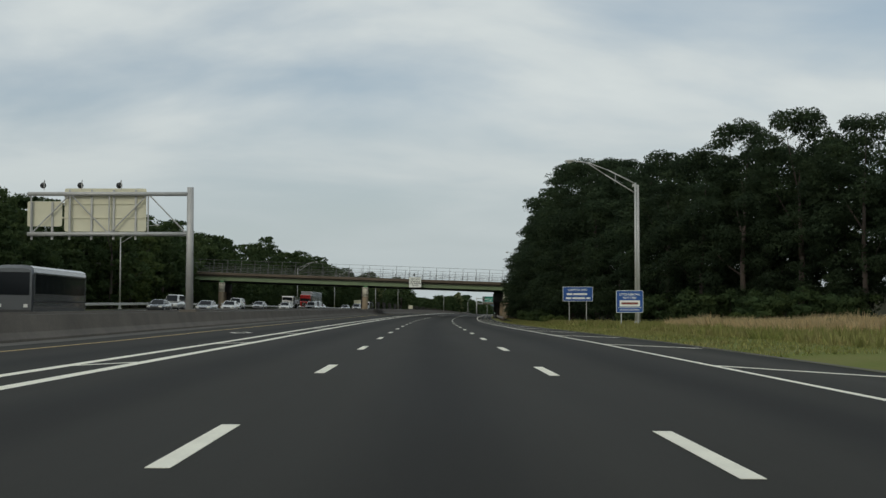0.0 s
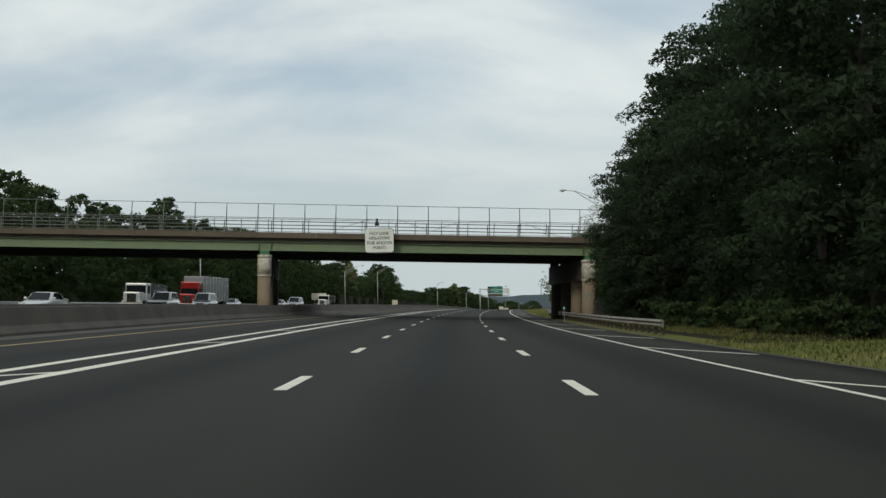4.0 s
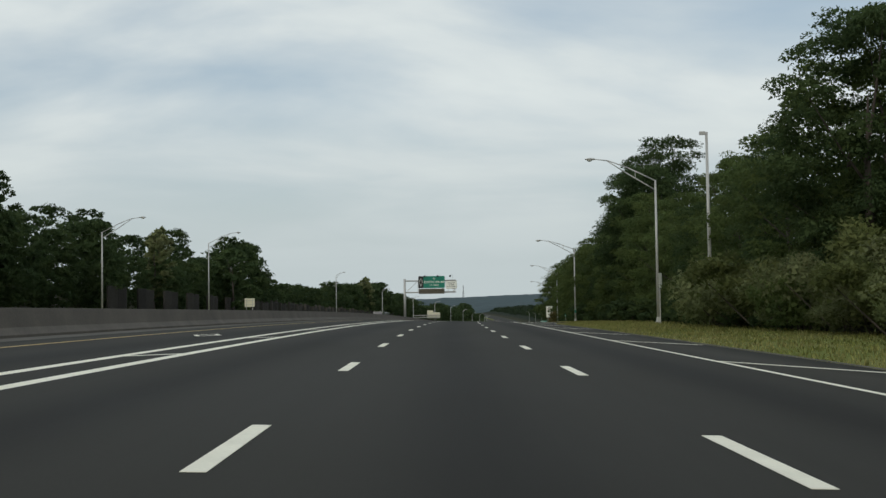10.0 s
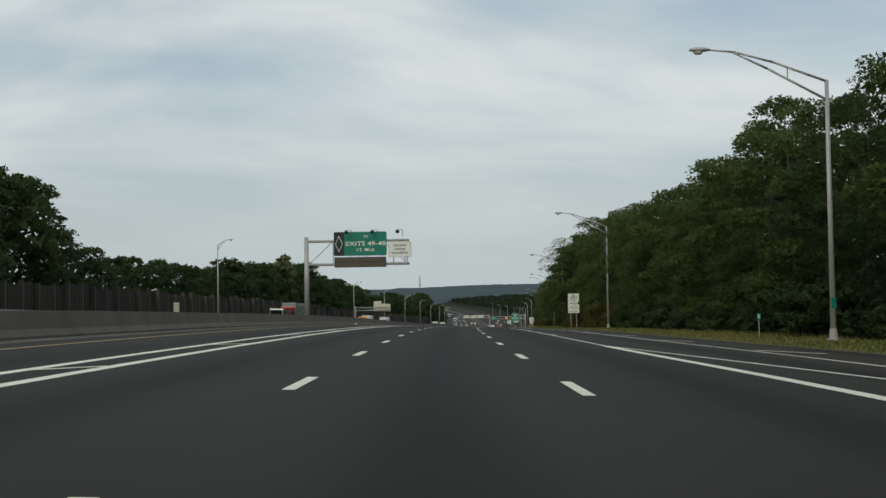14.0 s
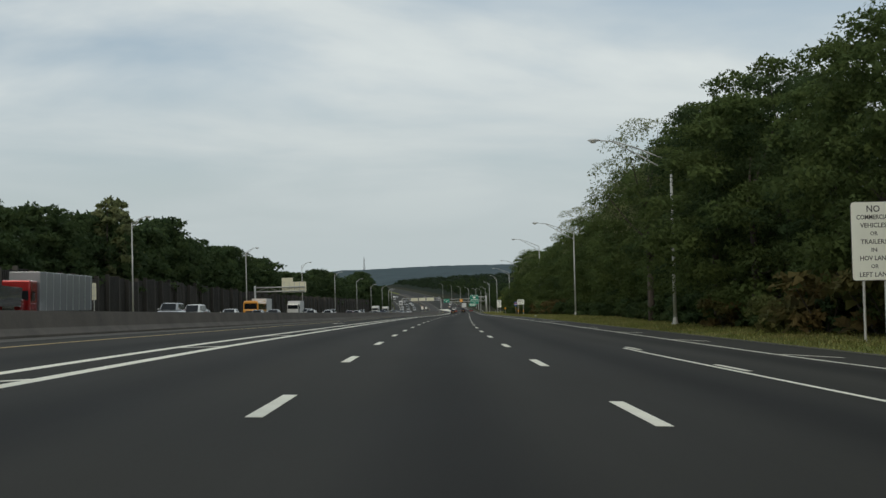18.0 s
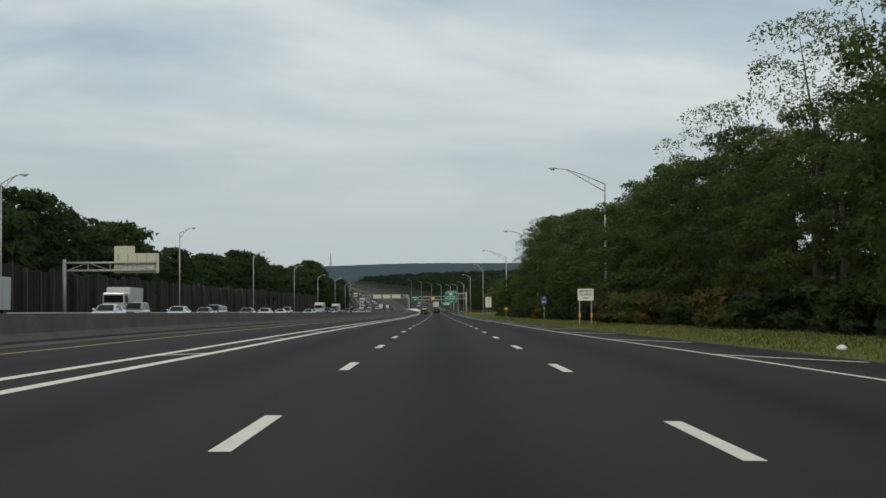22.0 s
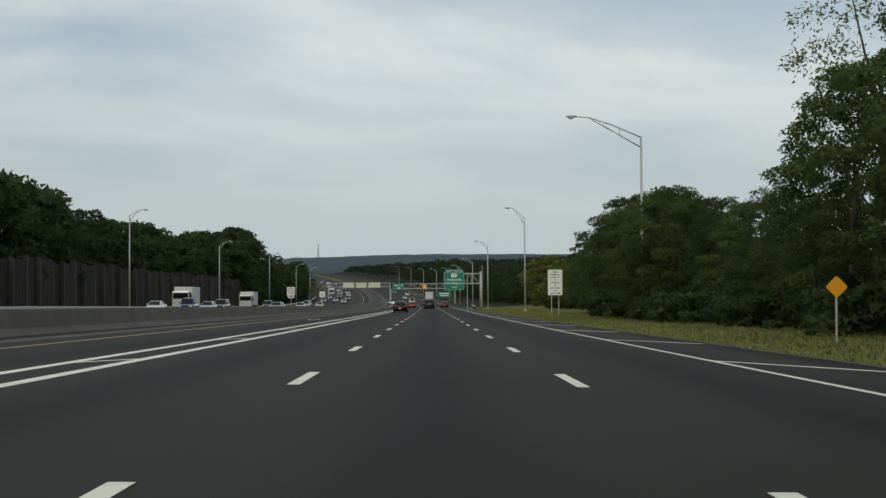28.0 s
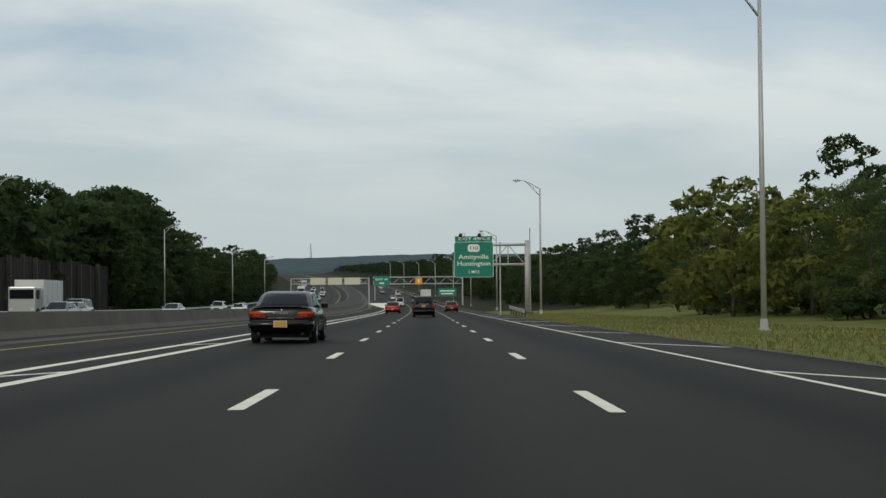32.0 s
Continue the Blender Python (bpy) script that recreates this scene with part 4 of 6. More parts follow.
# far truss gantry over the lanes in the dip
def truss(s, u0, u1, top, label, panels):
    t = thing("truss_gantry", stand(s, 0, 0), label, "sign gantry")
    for u in (u0, u1):
        for dy in (-0.4, 0.4):
            bm = bmesh.new()
            tube(bm, (u, dy, -0.4), (u, dy, top), 0.16, n=8)
            part("post", bm, STEEL, t)
    for z in (top, top - 1.5):
        bm = bmesh.new()
        tube(bm, (u0, 0, z), (u1, 0, z), 0.12, n=6)
        part("chord", bm, STEEL, t)
    n = int((u1 - u0) / 1.6)
    for i in range(n):
        x0, x1 = u0 + (u1 - u0) * i / n, u0 + (u1 - u0) * (i + 1) / n
        bm = bmesh.new()
        tube(bm, (x0, 0, top - (1.5 if i % 2 else 0)), (x1, 0, top - (0 if i % 2 else 1.5)), 0.05, n=5)
        part("diagonal", bm, STEEL, t)
    for w, h, x, z, mat in panels:
        o = plate("sign_panel", t, w, h, x, z, -0.3, mat, r=0.1, d=0.05)
    return t


t = truss(1282, -10.3, 10.2, 6.3, "steel truss gantry with a green sign and an amber sign", ((3.3, 2.1, -7.5, 5.5, GREEN_SIGN), (1.1, 2.0, -10.0, 5.6, BLACK), (1.5, 1.5, 0.6, 5.4, AMBER_SIGN), (4.0, 1.8, 6.8, 2.9, GREEN_SIGN)))
lettering(t, "EXIT 49", 0.6, -7.5, 5.8, -0.34, WHITE_SIGN, width=2.7)
text_bars(t, ((-7.5, 5.0, 1.0, 0.3), (6.8, 3.2, 3.2, 0.3), (6.8, 2.6, 2.6, 0.3), (0.6, 5.4, 0.3, 0.8)), -0.33, WHITE_SIGN)
truss(1372, -33, -9, 6.4, "steel truss gantry with pale sign backs over the far lanes", ((4.3, 2.0, -25.3, 5.6, SIGN_BACK), (4.0, 2.0, -20.4, 5.6, SIGN_BACK), (4.6, 2.0, -15.4, 5.6, SIGN_BACK)))

# ---- overpass ----
deck = thing("overpass", stand(213.2, 0, 0.1, 6.3) @ Matrix.Rotation(radians(1.9), 4, "Y"), "green steel girder road bridge on concrete columns with a fence", "bridge")
X0, X1, WIDE = -72, 42, 16.1
bm = bmesh.new()
rows = [[bm.verts.new((x, y, z)) for x, z in ((10.9, -1.4), (11.0, 0.0), (13.2, 1.15), (16.5, 2.75), (19.2, 4.3), (21.5, 4.75), (21.5, -1.4))] for y in (-1.2, 1.5, 4.5, 7.5, 10.5, WIDE + 1.2)]
for a, b in zip(rows, rows[1:]):
    for j in range(6):
        bm.faces.new((a[j], a[j + 1], b[j + 1], b[j]))
for row in (rows[0], rows[-1]):
    bm.faces.new(row)
bmesh.ops.recalc_face_normals(bm, faces=bm.faces[:])
part("slope_paving", bm, BROWN_CONCRETE, deck, "paved brown slope under the bridge end")
part("slab", boxm(X0, X1, 0.30, WIDE - 0.30, 5.42, 5.75), CONCRETE, deck)
for y0 in (0.0, WIDE - 0.45):
    x = X0
    while x < X1:
        w = 4.4
        part("parapet", boxm(x + 0.006, x + w - 0.006, y0 - (0.12 if y0 == 0 else 0.0), y0 + (0.45 if y0 == 0 else 0.57), 5.70, 6.12, bevel=0.02), BROWN_CONCRETE, deck, "brown weathered concrete parapet")
        x += w
for k, y0 in enumerate((0.28, 2.8, 5.4, 8.0, 10.6, 13.2, WIDE - 0.5)):
    bm = bmesh.new()
    box(bm, X0, X1, y0 - 0.02, y0 + 0.02, 4.80, 5.40)
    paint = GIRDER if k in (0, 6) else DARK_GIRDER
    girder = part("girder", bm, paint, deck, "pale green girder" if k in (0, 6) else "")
    for z0, z1 in ((4.76, 4.80), (5.40, 5.42)):
        part("flange", boxm(X0, X1, y0 - 0.2, y0 + 0.2, z0, z1), paint, girder)
for xj in (-38.6, -14.2, 10.1):
    for dx in (-0.45, 0.45):
        part("stiffener", boxm(xj + dx - 0.02, xj + dx + 0.02, 0.06, 0.26, 4.80, 5.40), BRIGHT_GREEN, deck, "bright green stiffener")
    for y0 in (0.3, 5.4, 10.6, WIDE - 0.6):
        part("bearing", boxm(xj - 0.35, xj + 0.35, y0 - 0.25, y0 + 0.25, 4.44, 4.76), BRIGHT_GREEN, deck, "green steel bearing")
    bm = bmesh.new()
    box(bm, xj - 0.46, xj + 0.46, 0.35, WIDE - 0.4, 2.92, 4.44)
    part("pier_cap", bm, SHADED_CONCRETE, deck, "dark pier cap with the deck's shade in its colour")
    # the two rear columns get the under-deck shade as a darker colour
    for y0 in (0.35, 4.85, 9.4, 14.2):
        bm = bmesh.new()
        tube(bm, (xj, y0, -1.6), (xj, y0, 2.93), 0.49, n=18)
        part("column", bm, COLUMN if y0 < 9 else SHADED_CONCRETE, deck, "brown concrete column" if y0 < 9 else "rear column with the deck's shade in its colour", smooth=True)
    bm = bmesh.new()
    tube(bm, (xj, 0.35, 2.90), (xj, 0.35, 4.44), 0.515, n=18)
    part("column_head", bm, PATCH_CONCRETE, deck, "pale patched column head", smooth=True)
    for za, zb, rr in ((4.22, 4.45, 0.54), (2.86, 2.96, 0.535)):
        bm = bmesh.new()
        tube(bm, (xj, 0.35, za), (xj, 0.35, zb), rr, n=18)
        part("collar", bm, PATCH_CONCRETE, deck, "pale concrete collar", smooth=True)
part("mile_plate", boxm(10.01, 10.11, -0.17, -0.13, 1.5, 1.98), GREEN_SIGN, deck, "small green plate")
for z in (1.58, 1.74, 1.90):
    part("text_bar", boxm(10.035, 10.085, -0.176, -0.171, z - 0.045, z + 0.045), WHITE_SIGN, deck)
# rails and the curved wire fence on the near side, plain rails on the far side
STEP_F = 2.30
for side, y0, lean in ((0, 0.2, 1), (1, WIDE - 0.2, -1)):
    for z in (6.42, 6.68, 6.95):
        bm = bmesh.new()
        tube(bm, (X0, y0 - 0.05 * lean, z), (X1, y0 - 0.05 * lean, z), 0.035, n=6)
        part("rail", bm, DULL_STEEL, deck)
    bm = bmesh.new()
    for x, y, z in ((0, 0.02 * lean, 7.22), (0, 0.22 * lean, 8.27)):
        tube(bm, (X0, y0 + y, z), (X1, y0 + y, z), 0.022, n=5)
    part("fence_rail", bm, DULL_STEEL, deck)
    k = 0
    x = -2.09 - 29 * STEP_F - 1.15
    post_me = None
    while x < X1:
        if post_me is None:
            bm = bmesh.new()
            bent(bm, [(0, 0, 6.1), (0, 0, 7.3), (0.0, 0.05 * lean, 7.75), (0, 0.22 * lean, 8.27)], [0.04, 0.035, 0.032, 0.03], 6)
            box(bm, -0.16, -0.10, -0.09, 0.02, 6.12, 7.0)
            post_me = part("fence_post", bm, DULL_STEEL, deck)
            post_me.location = (x, y0, 0)
        else:
            o = new("fence_post", post_me.data)
            o.parent = deck
            o.location = (x, y0, 0)
        x += STEP_F if abs(x + 14.9) > 1.2 else 1.15
for x0, x1, za, zb in ((-8.7, -6.5, 6.5, 7.2), (-4.2, -2.2, 7.2, 6.5), (-1.9, 0.1, 6.4, 7.1), (5.2, 7.0, 7.1, 6.5)):
    bm = bmesh.new()
    tube(bm, (x0, 0.18, za), (x1, 0.18, zb), 0.014, n=4)
    part("cable", bm, DULL_STEEL, deck)
hov = thing("bridge_sign", stand(213.2, 0, 0, 6.3) @ Matrix.Translation((-5.58, -0.75, 0.14)), "white lane-violation sign hung on the bridge", "road sign")
plate("board", hov, 2.10, 1.74, 0.0, 5.74, 0, WHITE_SIGN, r=0.18, d=0.06)
plate("border", hov, 2.16, 1.80, 0.0, 5.74, 0.025, BLACK, r=0.2, d=0.03)
for i, (w, wd) in enumerate((("HOV LANE", 1.42), ("VIOLATIONS", 1.55), ("FINE AND/OR", 1.84), ("POINTS", 0.95))):
    lettering(hov, w, 0.33, 0.0, 6.26 - 0.352 * i, -0.034, BLACK, width=wd)
part("bracket", boxm(-0.6, 0.75, 0.03, 0.72, 4.78, 4.98), DARK_GIRDER, hov)
part("bracket", boxm(-0.6, 0.75, 0.03, 0.72, 6.2, 6.35), DARK_GIRDER, hov)
bm = bmesh.new()
tube(bm, (-0.15, 0.1, 6.85), (-0.15, 0.1, 7.1), 0.17, 0.15, 10)
tube(bm, (-0.15, 0.1, 7.1), (-0.15, 0.1, 7.38), 0.1, 0.06, 8)
part("beacon", bm, BLACK, hov, "dark beacon lamp")
# guard rail past the columns
t = thing("guard_rail", Matrix.Identity(4), "rusted steel guard rail on short posts at the shoulder", "guard rail")
o = sweep("rail", 168, 248, ((8.62, 0.28), (8.55, 0.36), (8.64, 0.44), (8.55, 0.52), (8.62, 0.60), (8.68, 0.60), (8.68, 0.28)), RAIL_STEEL, step=4)
o.parent = t
for k in range(40):
    bm = bmesh.new()
    box(bm, 0.02, 0.16, -0.08, 0.08, -0.45, 0.5)
    o = part("rail_post", bm, RUST, t)
    o.matrix_world = stand(169 + k * 2.0, 8.70, 0)
bm = bmesh.new()
bent(bm, [at(247.8, 8.6, 0.44), at(249.4, 8.75, 0.40), at(250.6, 9.1, 0.16), at(251.0, 9.3, -0.05)], [0.16, 0.15, 0.13, 0.10], 6)
part("rail_end", bm, RAIL_STEEL, t, "turned-down end of the rail")
for s, u in ((214, 8.15), (489, 13.6)):
    t = thing("mile_marker", stand(s, u, 0.0), "small green marker plate on a thin post", "road sign")
    part("plate", boxm(-0.085, 0.085, -0.02, 0, 0.78, 1.04), GREEN_SIGN, t)
    text_bars(t, ((0, 0.96, 0.08, 0.05), (0, 0.87, 0.08, 0.05)), -0.021, WHITE_SIGN)
    posts(t, (0,), 0.9, 0.02, y=0.02)


def delineator(s, u):
    """A thin post with a round reflector."""
    t = thing("delineator", stand(s, u, slope(s, u)), "thin post with a small round amber reflector on the verge", "marker post")
    posts(t, (0,), 1.1, 0.02, y=0.02, foot=-0.2)
    bm = bmesh.new()
    bmesh.ops.create_cone(bm, segments=14, radius1=0.16, radius2=0.16, depth=0.015, cap_ends=True)
    bm.transform(Matrix.Translation((0, -0.005, 1.15)) @ Matrix.Rotation(math.pi / 2, 4, "X"))
    part("reflector", bm, LOUVRE, t)


delineator(891, 8.6)
part("marker_plate", boxm(-0.09, 0.09, -0.15, -0.13, 1.2, 1.6), GREEN_SIGN, [o for o in bpy.data.objects if o.name.startswith("street_lamp") and not o.parent and abs(o.matrix_world.translation.y - at(481, 14.5).y) < 0.5][0], "small green plate")

# lattice mast on the far ridge
mast = thing("radio_mast", Matrix.Translation(ground_at(3945, 105.3)), "tall lattice radio mast on the wooded ridge", "mast")
mz = 72.2 - slope(3945, 105.3)
for sx in (-1, 1):
    for sy in (-1, 1):
        bm = bmesh.new()
        tube(bm, (sx * 2.6, sy * 2.6, -1), (sx * 0.6, sy * 0.6, mz), 0.22, 0.16, 6)
        part("leg", bm, DULL_STEEL, mast)
for k in range(14):
    z0, z1 = mz * k / 14, mz * (k + 1) / 14
    w0, w1 = 2.6 - 2.0 * k / 14, 2.6 - 2.0 * (k + 1) / 14
    bm = bmesh.new()
    for sy in (-1, 1):
        tube(bm, (-w0, sy * w0, z0), (w1, sy * w1, z1), 0.10, n=4)
        tube(bm, (w0, sy * w0, z0), (-w1, sy * w1, z1), 0.10, n=4)
        tube(bm, (-w1, sy * w1, z1), (w1, sy * w1, z1), 0.10, n=4)
    part("brace", bm, DULL_STEEL, mast)

bag = bmesh.new()
bmesh.ops.create_icosphere(bag, subdivisions=2, radius=1.0)
for v in bag.verts:
    v.co = Vector((v.co.x * 0.16, v.co.y * 0.42, max(-0.02, v.co.z * 0.14))) * (1 + 0.25 * noise.noise(v.co * 2.3))
o = mesh_ob("plastic_bag", bag, YELLOW_BAG, True)
o.matrix_world = stand(575.5, -11.6, 0.02)
tagged(o, "crumpled yellow plastic bag lying against the median barrier", "litter")
rag = bmesh.new()
bmesh.ops.create_icosphere(rag, subdivisions=2, radius=1.0)
for v in rag.verts:
    v.co = Vector((v.co.x * 0.13, v.co.y * 0.16, max(-0.02, v.co.z * 0.11))) * (1 + 0.3 * noise.noise(v.co * 2.7))
o = mesh_ob("paper_scrap", rag, WHITE_SIGN, True)
o.matrix_world = Matrix.Translation(ground_at(715.5, 9.8, 0.04))
tagged(o, "scrap of white paper lying in the verge grass", "litter")

# ---- trees, bushes and grass ----
rng = np.random.default_rng(7)


def leaves(centres, radii, count, length, width, droop=0.35, flat=0.75, soft=0.22):
    """Pointed leaves spread over the upper shells of many lobes; returns vertices and faces."""
    k = rng.choice(len(centres), count, p=radii ** 2 / np.sum(radii ** 2))
    d = rng.normal(size=(count, 3))
    d[:, 2] = np.where(rng.random(count) < 0.72, np.abs(d[:, 2]), d[:, 2])
    d /= np.linalg.norm(d, axis=1)[:, None]
    r = radii[k] * np.clip(rng.normal(0.92, 0.13, count), 0.3, 1.12)
    p = centres[k] + d * r[:, None] * np.array([1, 1, flat])
    out = d * np.array([1, 1, 0.4]) + rng.normal(size=(count, 3)) * 0.55
    out[:, 2] -= droop
    out /= np.linalg.norm(out, axis=1)[:, None]
    side = np.cross(out, d + rng.normal(size=(count, 3)) * 0.6)
    side /= np.linalg.norm(side, axis=1)[:, None] + 1e-9
    ln = length * rng.uniform(0.6, 1.35, count)[:, None]
    wd = width * rng.uniform(0.6, 1.3, count)[:, None]
    away = np.cross(side, out)
    side *= np.where(np.sum(away * d, 1) > 0, -1.0, 1.0)[:, None]
    v = np.stack([p - out * ln * 0.4 + side * wd * 0.6, p - out * ln * 0.4 - side * wd * 0.6, p + out * ln * 0.6], 1).reshape(-1, 3)
    mid = np.average(centres, axis=0, weights=radii)
    whole = p - mid
    whole /= np.linalg.norm(whole, axis=1)[:, None] + 1e-9
    n = d * 0.7 + whole * 0.45 + rng.normal(size=(count, 3)) * soft
    n /= np.linalg.norm(n, axis=1)[:, None] + 1e-9
    return v, np.arange(count * 3).reshape(-1, 3), np.repeat(n, 3, axis=0)


def crown_mesh(name, v, f, mat, n):
    """Loose leaves as one mesh, shaded along the crown's own roundness."""
    me = bpy.data.meshes.new(name)
    k = len(v) // 3
    me.vertices.add(len(v))
    me.vertices.foreach_set("co", v.ravel())
    me.loops.add(len(v))
    me.loops.foreach_set("vertex_index", np.arange(len(v)))
    me.polygons.add(k)
    me.polygons.foreach_set("loop_start", np.arange(k) * 3)
    me.update(calc_edges=True)
    me.attributes.new("custom_normal", "FLOAT_VECTOR", "POINT").data.foreach_set("vector", n.astype(np.float32).ravel())
    me.materials.append(mat)
    return me


def joined(*leafs):
    """Several lots of leaves as one."""
    return np.concatenate([q[0] for q in leafs]), None, np.concatenate([q[2] for q in leafs])


def clumps(cs, rs, n):
    """Breaks each lobe of a crown into n smaller, flatter sprays round its outside."""
    d = rng.normal(size=(len(cs), n, 3))
    d[..., 2] = np.abs(d[..., 2]) * 0.9 - 0.25
    d /= np.linalg.norm(d, axis=2)[..., None]
    c = cs[:, None] + d * (rs * 0.66)[:, None, None] * np.array([1, 1, 0.8])
    r = rs[:, None] * rng.uniform(0.30, 0.56, (len(cs), n))
    return c.reshape(-1, 3), r.ravel()


def make_tree(height, spread, low, count, size, lobes, mat, pointed=0.0, label="", trunk=True, sparse=False, sprays=5, inner=1.7):
    """A tree of that height: tapered trunk, limbs, and a crown of many leaves that starts at low."""
    t = thing("tree", Matrix.Identity(4), label, "tree", "trees beside the motorway")
    cs, rs = [], []
    for i in range(lobes):
        f = (i + 0.5) / lobes
        z = low + (height - low) * f
        env = math.sin(math.pi * min(1, max(0.04, 0.12 + 0.86 * f))) ** 0.6 * (1 - pointed * f)
        a = i * 2.4 + rng.uniform(-0.5, 0.5)
        rad = spread * env * math.sqrt(rng.uniform(0.25, 1.0))
        lr = spread * rng.uniform(0.26, 0.44) * (0.7 + 0.3 * env)
        z = min(z, height - lr * 0.7)
        cs.append((rad * math.cos(a), rad * math.sin(a), z))
        rs.append(lr)
    cs, rs = np.array(cs), np.array(rs)
    if sparse:
        lots = leaves(cs, rs, count, size, size * 0.46)
    else:
        sc, sr = clumps(cs, rs, sprays)
        lots = joined(leaves(sc, sr, count, size, size * 0.62, flat=0.55), leaves(cs, rs * 0.7, count // 3, size * inner, size * inner * 0.76))
    crown = new("crown", crown_mesh("crown", lots[0], None, mat, lots[2]))
    crown.parent = t
    if trunk:
        bm = bmesh.new()
        r = 0.014 * height
        bent(bm, [(0, 0, -0.6), (0.15, 0.1, height * 0.3), (-0.15, 0.2, height * 0.55), (0.1, 0, height * 0.72)], [r * 1.25, r, r * 0.6, r * 0.15], 8)
        part("trunk", bm, BARK, t, smooth=True)
        for i in range(0, lobes, max(1, lobes // 3)):
            c = Vector(cs[i])
            bm = bmesh.new()
            st = Vector((0, 0.05, max(height * 0.15, c.z * 0.62)))
            bent(bm, [st, st.lerp(c, 0.5) + Vector((0, 0, -0.2)), c], [r * 0.4, r * 0.25, r * 0.08], 5)
            part("limb", bm, BARK, t)
    return t


def make_bush(height, spread, count, size, mat, label):
    t = thing("bush", Matrix.Identity(4), label, "bush", "bushes on the verge")
    n = 12
    cs = np.array([(spread * math.sqrt(rng.uniform(0, 1)) * math.cos(i * 2.4), spread * math.sqrt(rng.uniform(0, 1)) * math.sin(i * 2.4), height * rng.uniform(0.15, 0.72)) for i in range(n)])
    rs = np.array([height * rng.uniform(0.26, 0.42) for i in range(n)])
    sc, sr = clumps(cs, rs, 5)
    lots = joined(leaves(sc, sr, count, size, size * 0.55, droop=0.0, flat=0.7), leaves(cs, rs * 0.72, count // 4, size * 1.6, size * 1.2))
    crown = new("foliage", crown_mesh("foliage", lots[0], None, mat, lots[2]))
    crown.parent = t
    bm = bmesh.new()
    for i in range(5):
        tube(bm, (0.1 * i - 0.2, 0, -0.4), Vector(cs[i]), 0.05, 0.015, 5)
    part("trunk", bm, BARK, t)
    return t


BROAD = "broad dark green deciduous tree on the motorway bank"
WOOD = "dark green woodland tree in a dense stand"
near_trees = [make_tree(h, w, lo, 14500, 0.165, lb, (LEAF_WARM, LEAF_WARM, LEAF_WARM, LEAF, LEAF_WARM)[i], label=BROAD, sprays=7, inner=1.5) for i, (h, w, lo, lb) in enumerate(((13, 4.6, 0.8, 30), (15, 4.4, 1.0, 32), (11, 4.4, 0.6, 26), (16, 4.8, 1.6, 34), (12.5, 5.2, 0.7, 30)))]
dense_trees = [make_tree(h, w, lo, 25000, 0.17, lb, LEAF_DARK, label=BROAD, inner=1.45) for h, w, lo, lb in ((15, 5.0, 0.6, 52), (16.5, 4.8, 0.8, 56), (14, 5.2, 0.5, 50))]
tall_trees = [make_tree(h, w, lo, 4200, 0.36, lb, LEAF, label=WOOD, sprays=6) for h, w, lo, lb in ((17, 4.6, 3, 28), (19, 4.4, 3.5, 30), (15.5, 4.8, 2.5, 26), (18, 4.0, 4, 26))]
far_trees = [make_tree(h, w, lo, 2300, 0.48, lb, LEAF if i != 2 else LEAF_WARM, label=WOOD, sprays=6, inner=1.6) for i, (h, w, lo, lb) in enumerate(((14, 5.0, 1.0, 34), (16, 5.2, 1.2, 36), (12, 5.2, 0.8, 30), (17, 4.6, 1.2, 36)))]
lacy_tree = make_tree(15, 3.4, 7, 3200, 0.2, 20, LEAF_PALE, label="thin-leaved pale tree with open airy twigs", sparse=True)
cypress = make_tree(10, 1.9, 0.4, 3200, 0.22, 26, LEAF, pointed=0.55, label="narrow dark green tree at the edge of the wood")
poplar = make_tree(14, 2.2, 3, 1500, 0.45, 26, LEAF_PALE, label="pale green upright tree above the woods")
yellow_tree = make_tree(7.5, 3.6, 0.6, 2600, 0.3, 22, LEAF_YELLOW, label="yellowish green tree at the edge of the grass")
bushes = [make_bush(h, w, 4600, 0.15, m, lb) for h, w, m, lb in ((3.2, 2.4, LEAF_OLIVE, "dense olive green roadside bush"), (4.2, 2.8, LEAF_PALE, "large silvery green roadside bush"), (2.4, 2.0, LEAF, "low dark green bush"))]
bank_plants = bushes[:2] + [make_bush(3.6, 2.0, 4600, 0.15, LEAF_WARM, "leafy green sapling among the bushes")]
under = make_bush(2.6, 2.2, 1500, 0.26, LEAF, "dark undergrowth at the foot of the wood")
seedling = make_bush(1.3, 1.0, 500, 0.22, LEAF_WARM, "low weedy bush in the grass")
shrub_red = make_bush(3.0, 2.2, 1300, 0.3, LEAF_BROWN, "brownish green bush at the foot of the wood")


OUT = ((250, 0.0), (265, 1.3), (335, 1.3), (360, 0.8), (430, 0.7), (445, 1.9), (472, 1.9), (486, 0.6), (582, 0.6), (587, 2.0), (604, 2.0), (611, 0.6), (640, 0.5), (655, 2.0), (735, 2.0), (750, 1.0), (888, 0.6), (896, 1.1), (924, 1.1), (934, 0.5), (980, 0.3), (986, 1.2), (1028, 1.2), (1040, 0.3), (1100, 0.3))


def plant(kind, s, u, scale=1.0, stretch=1.0, sink=0.2):
    u += float(np.interp(s, [k[0] for k in OUT], [k[1] for k in OUT])) if u > 12 else 0.0
    g = ground_at(s, u, -sink)
    m = Matrix.Translation(g) @ Matrix.Rotation(rng.uniform(0, 6.28), 4, "Z")
    o = copy_thing(kind, m)
    o.scale = (scale, scale, scale * stretch)
    return o


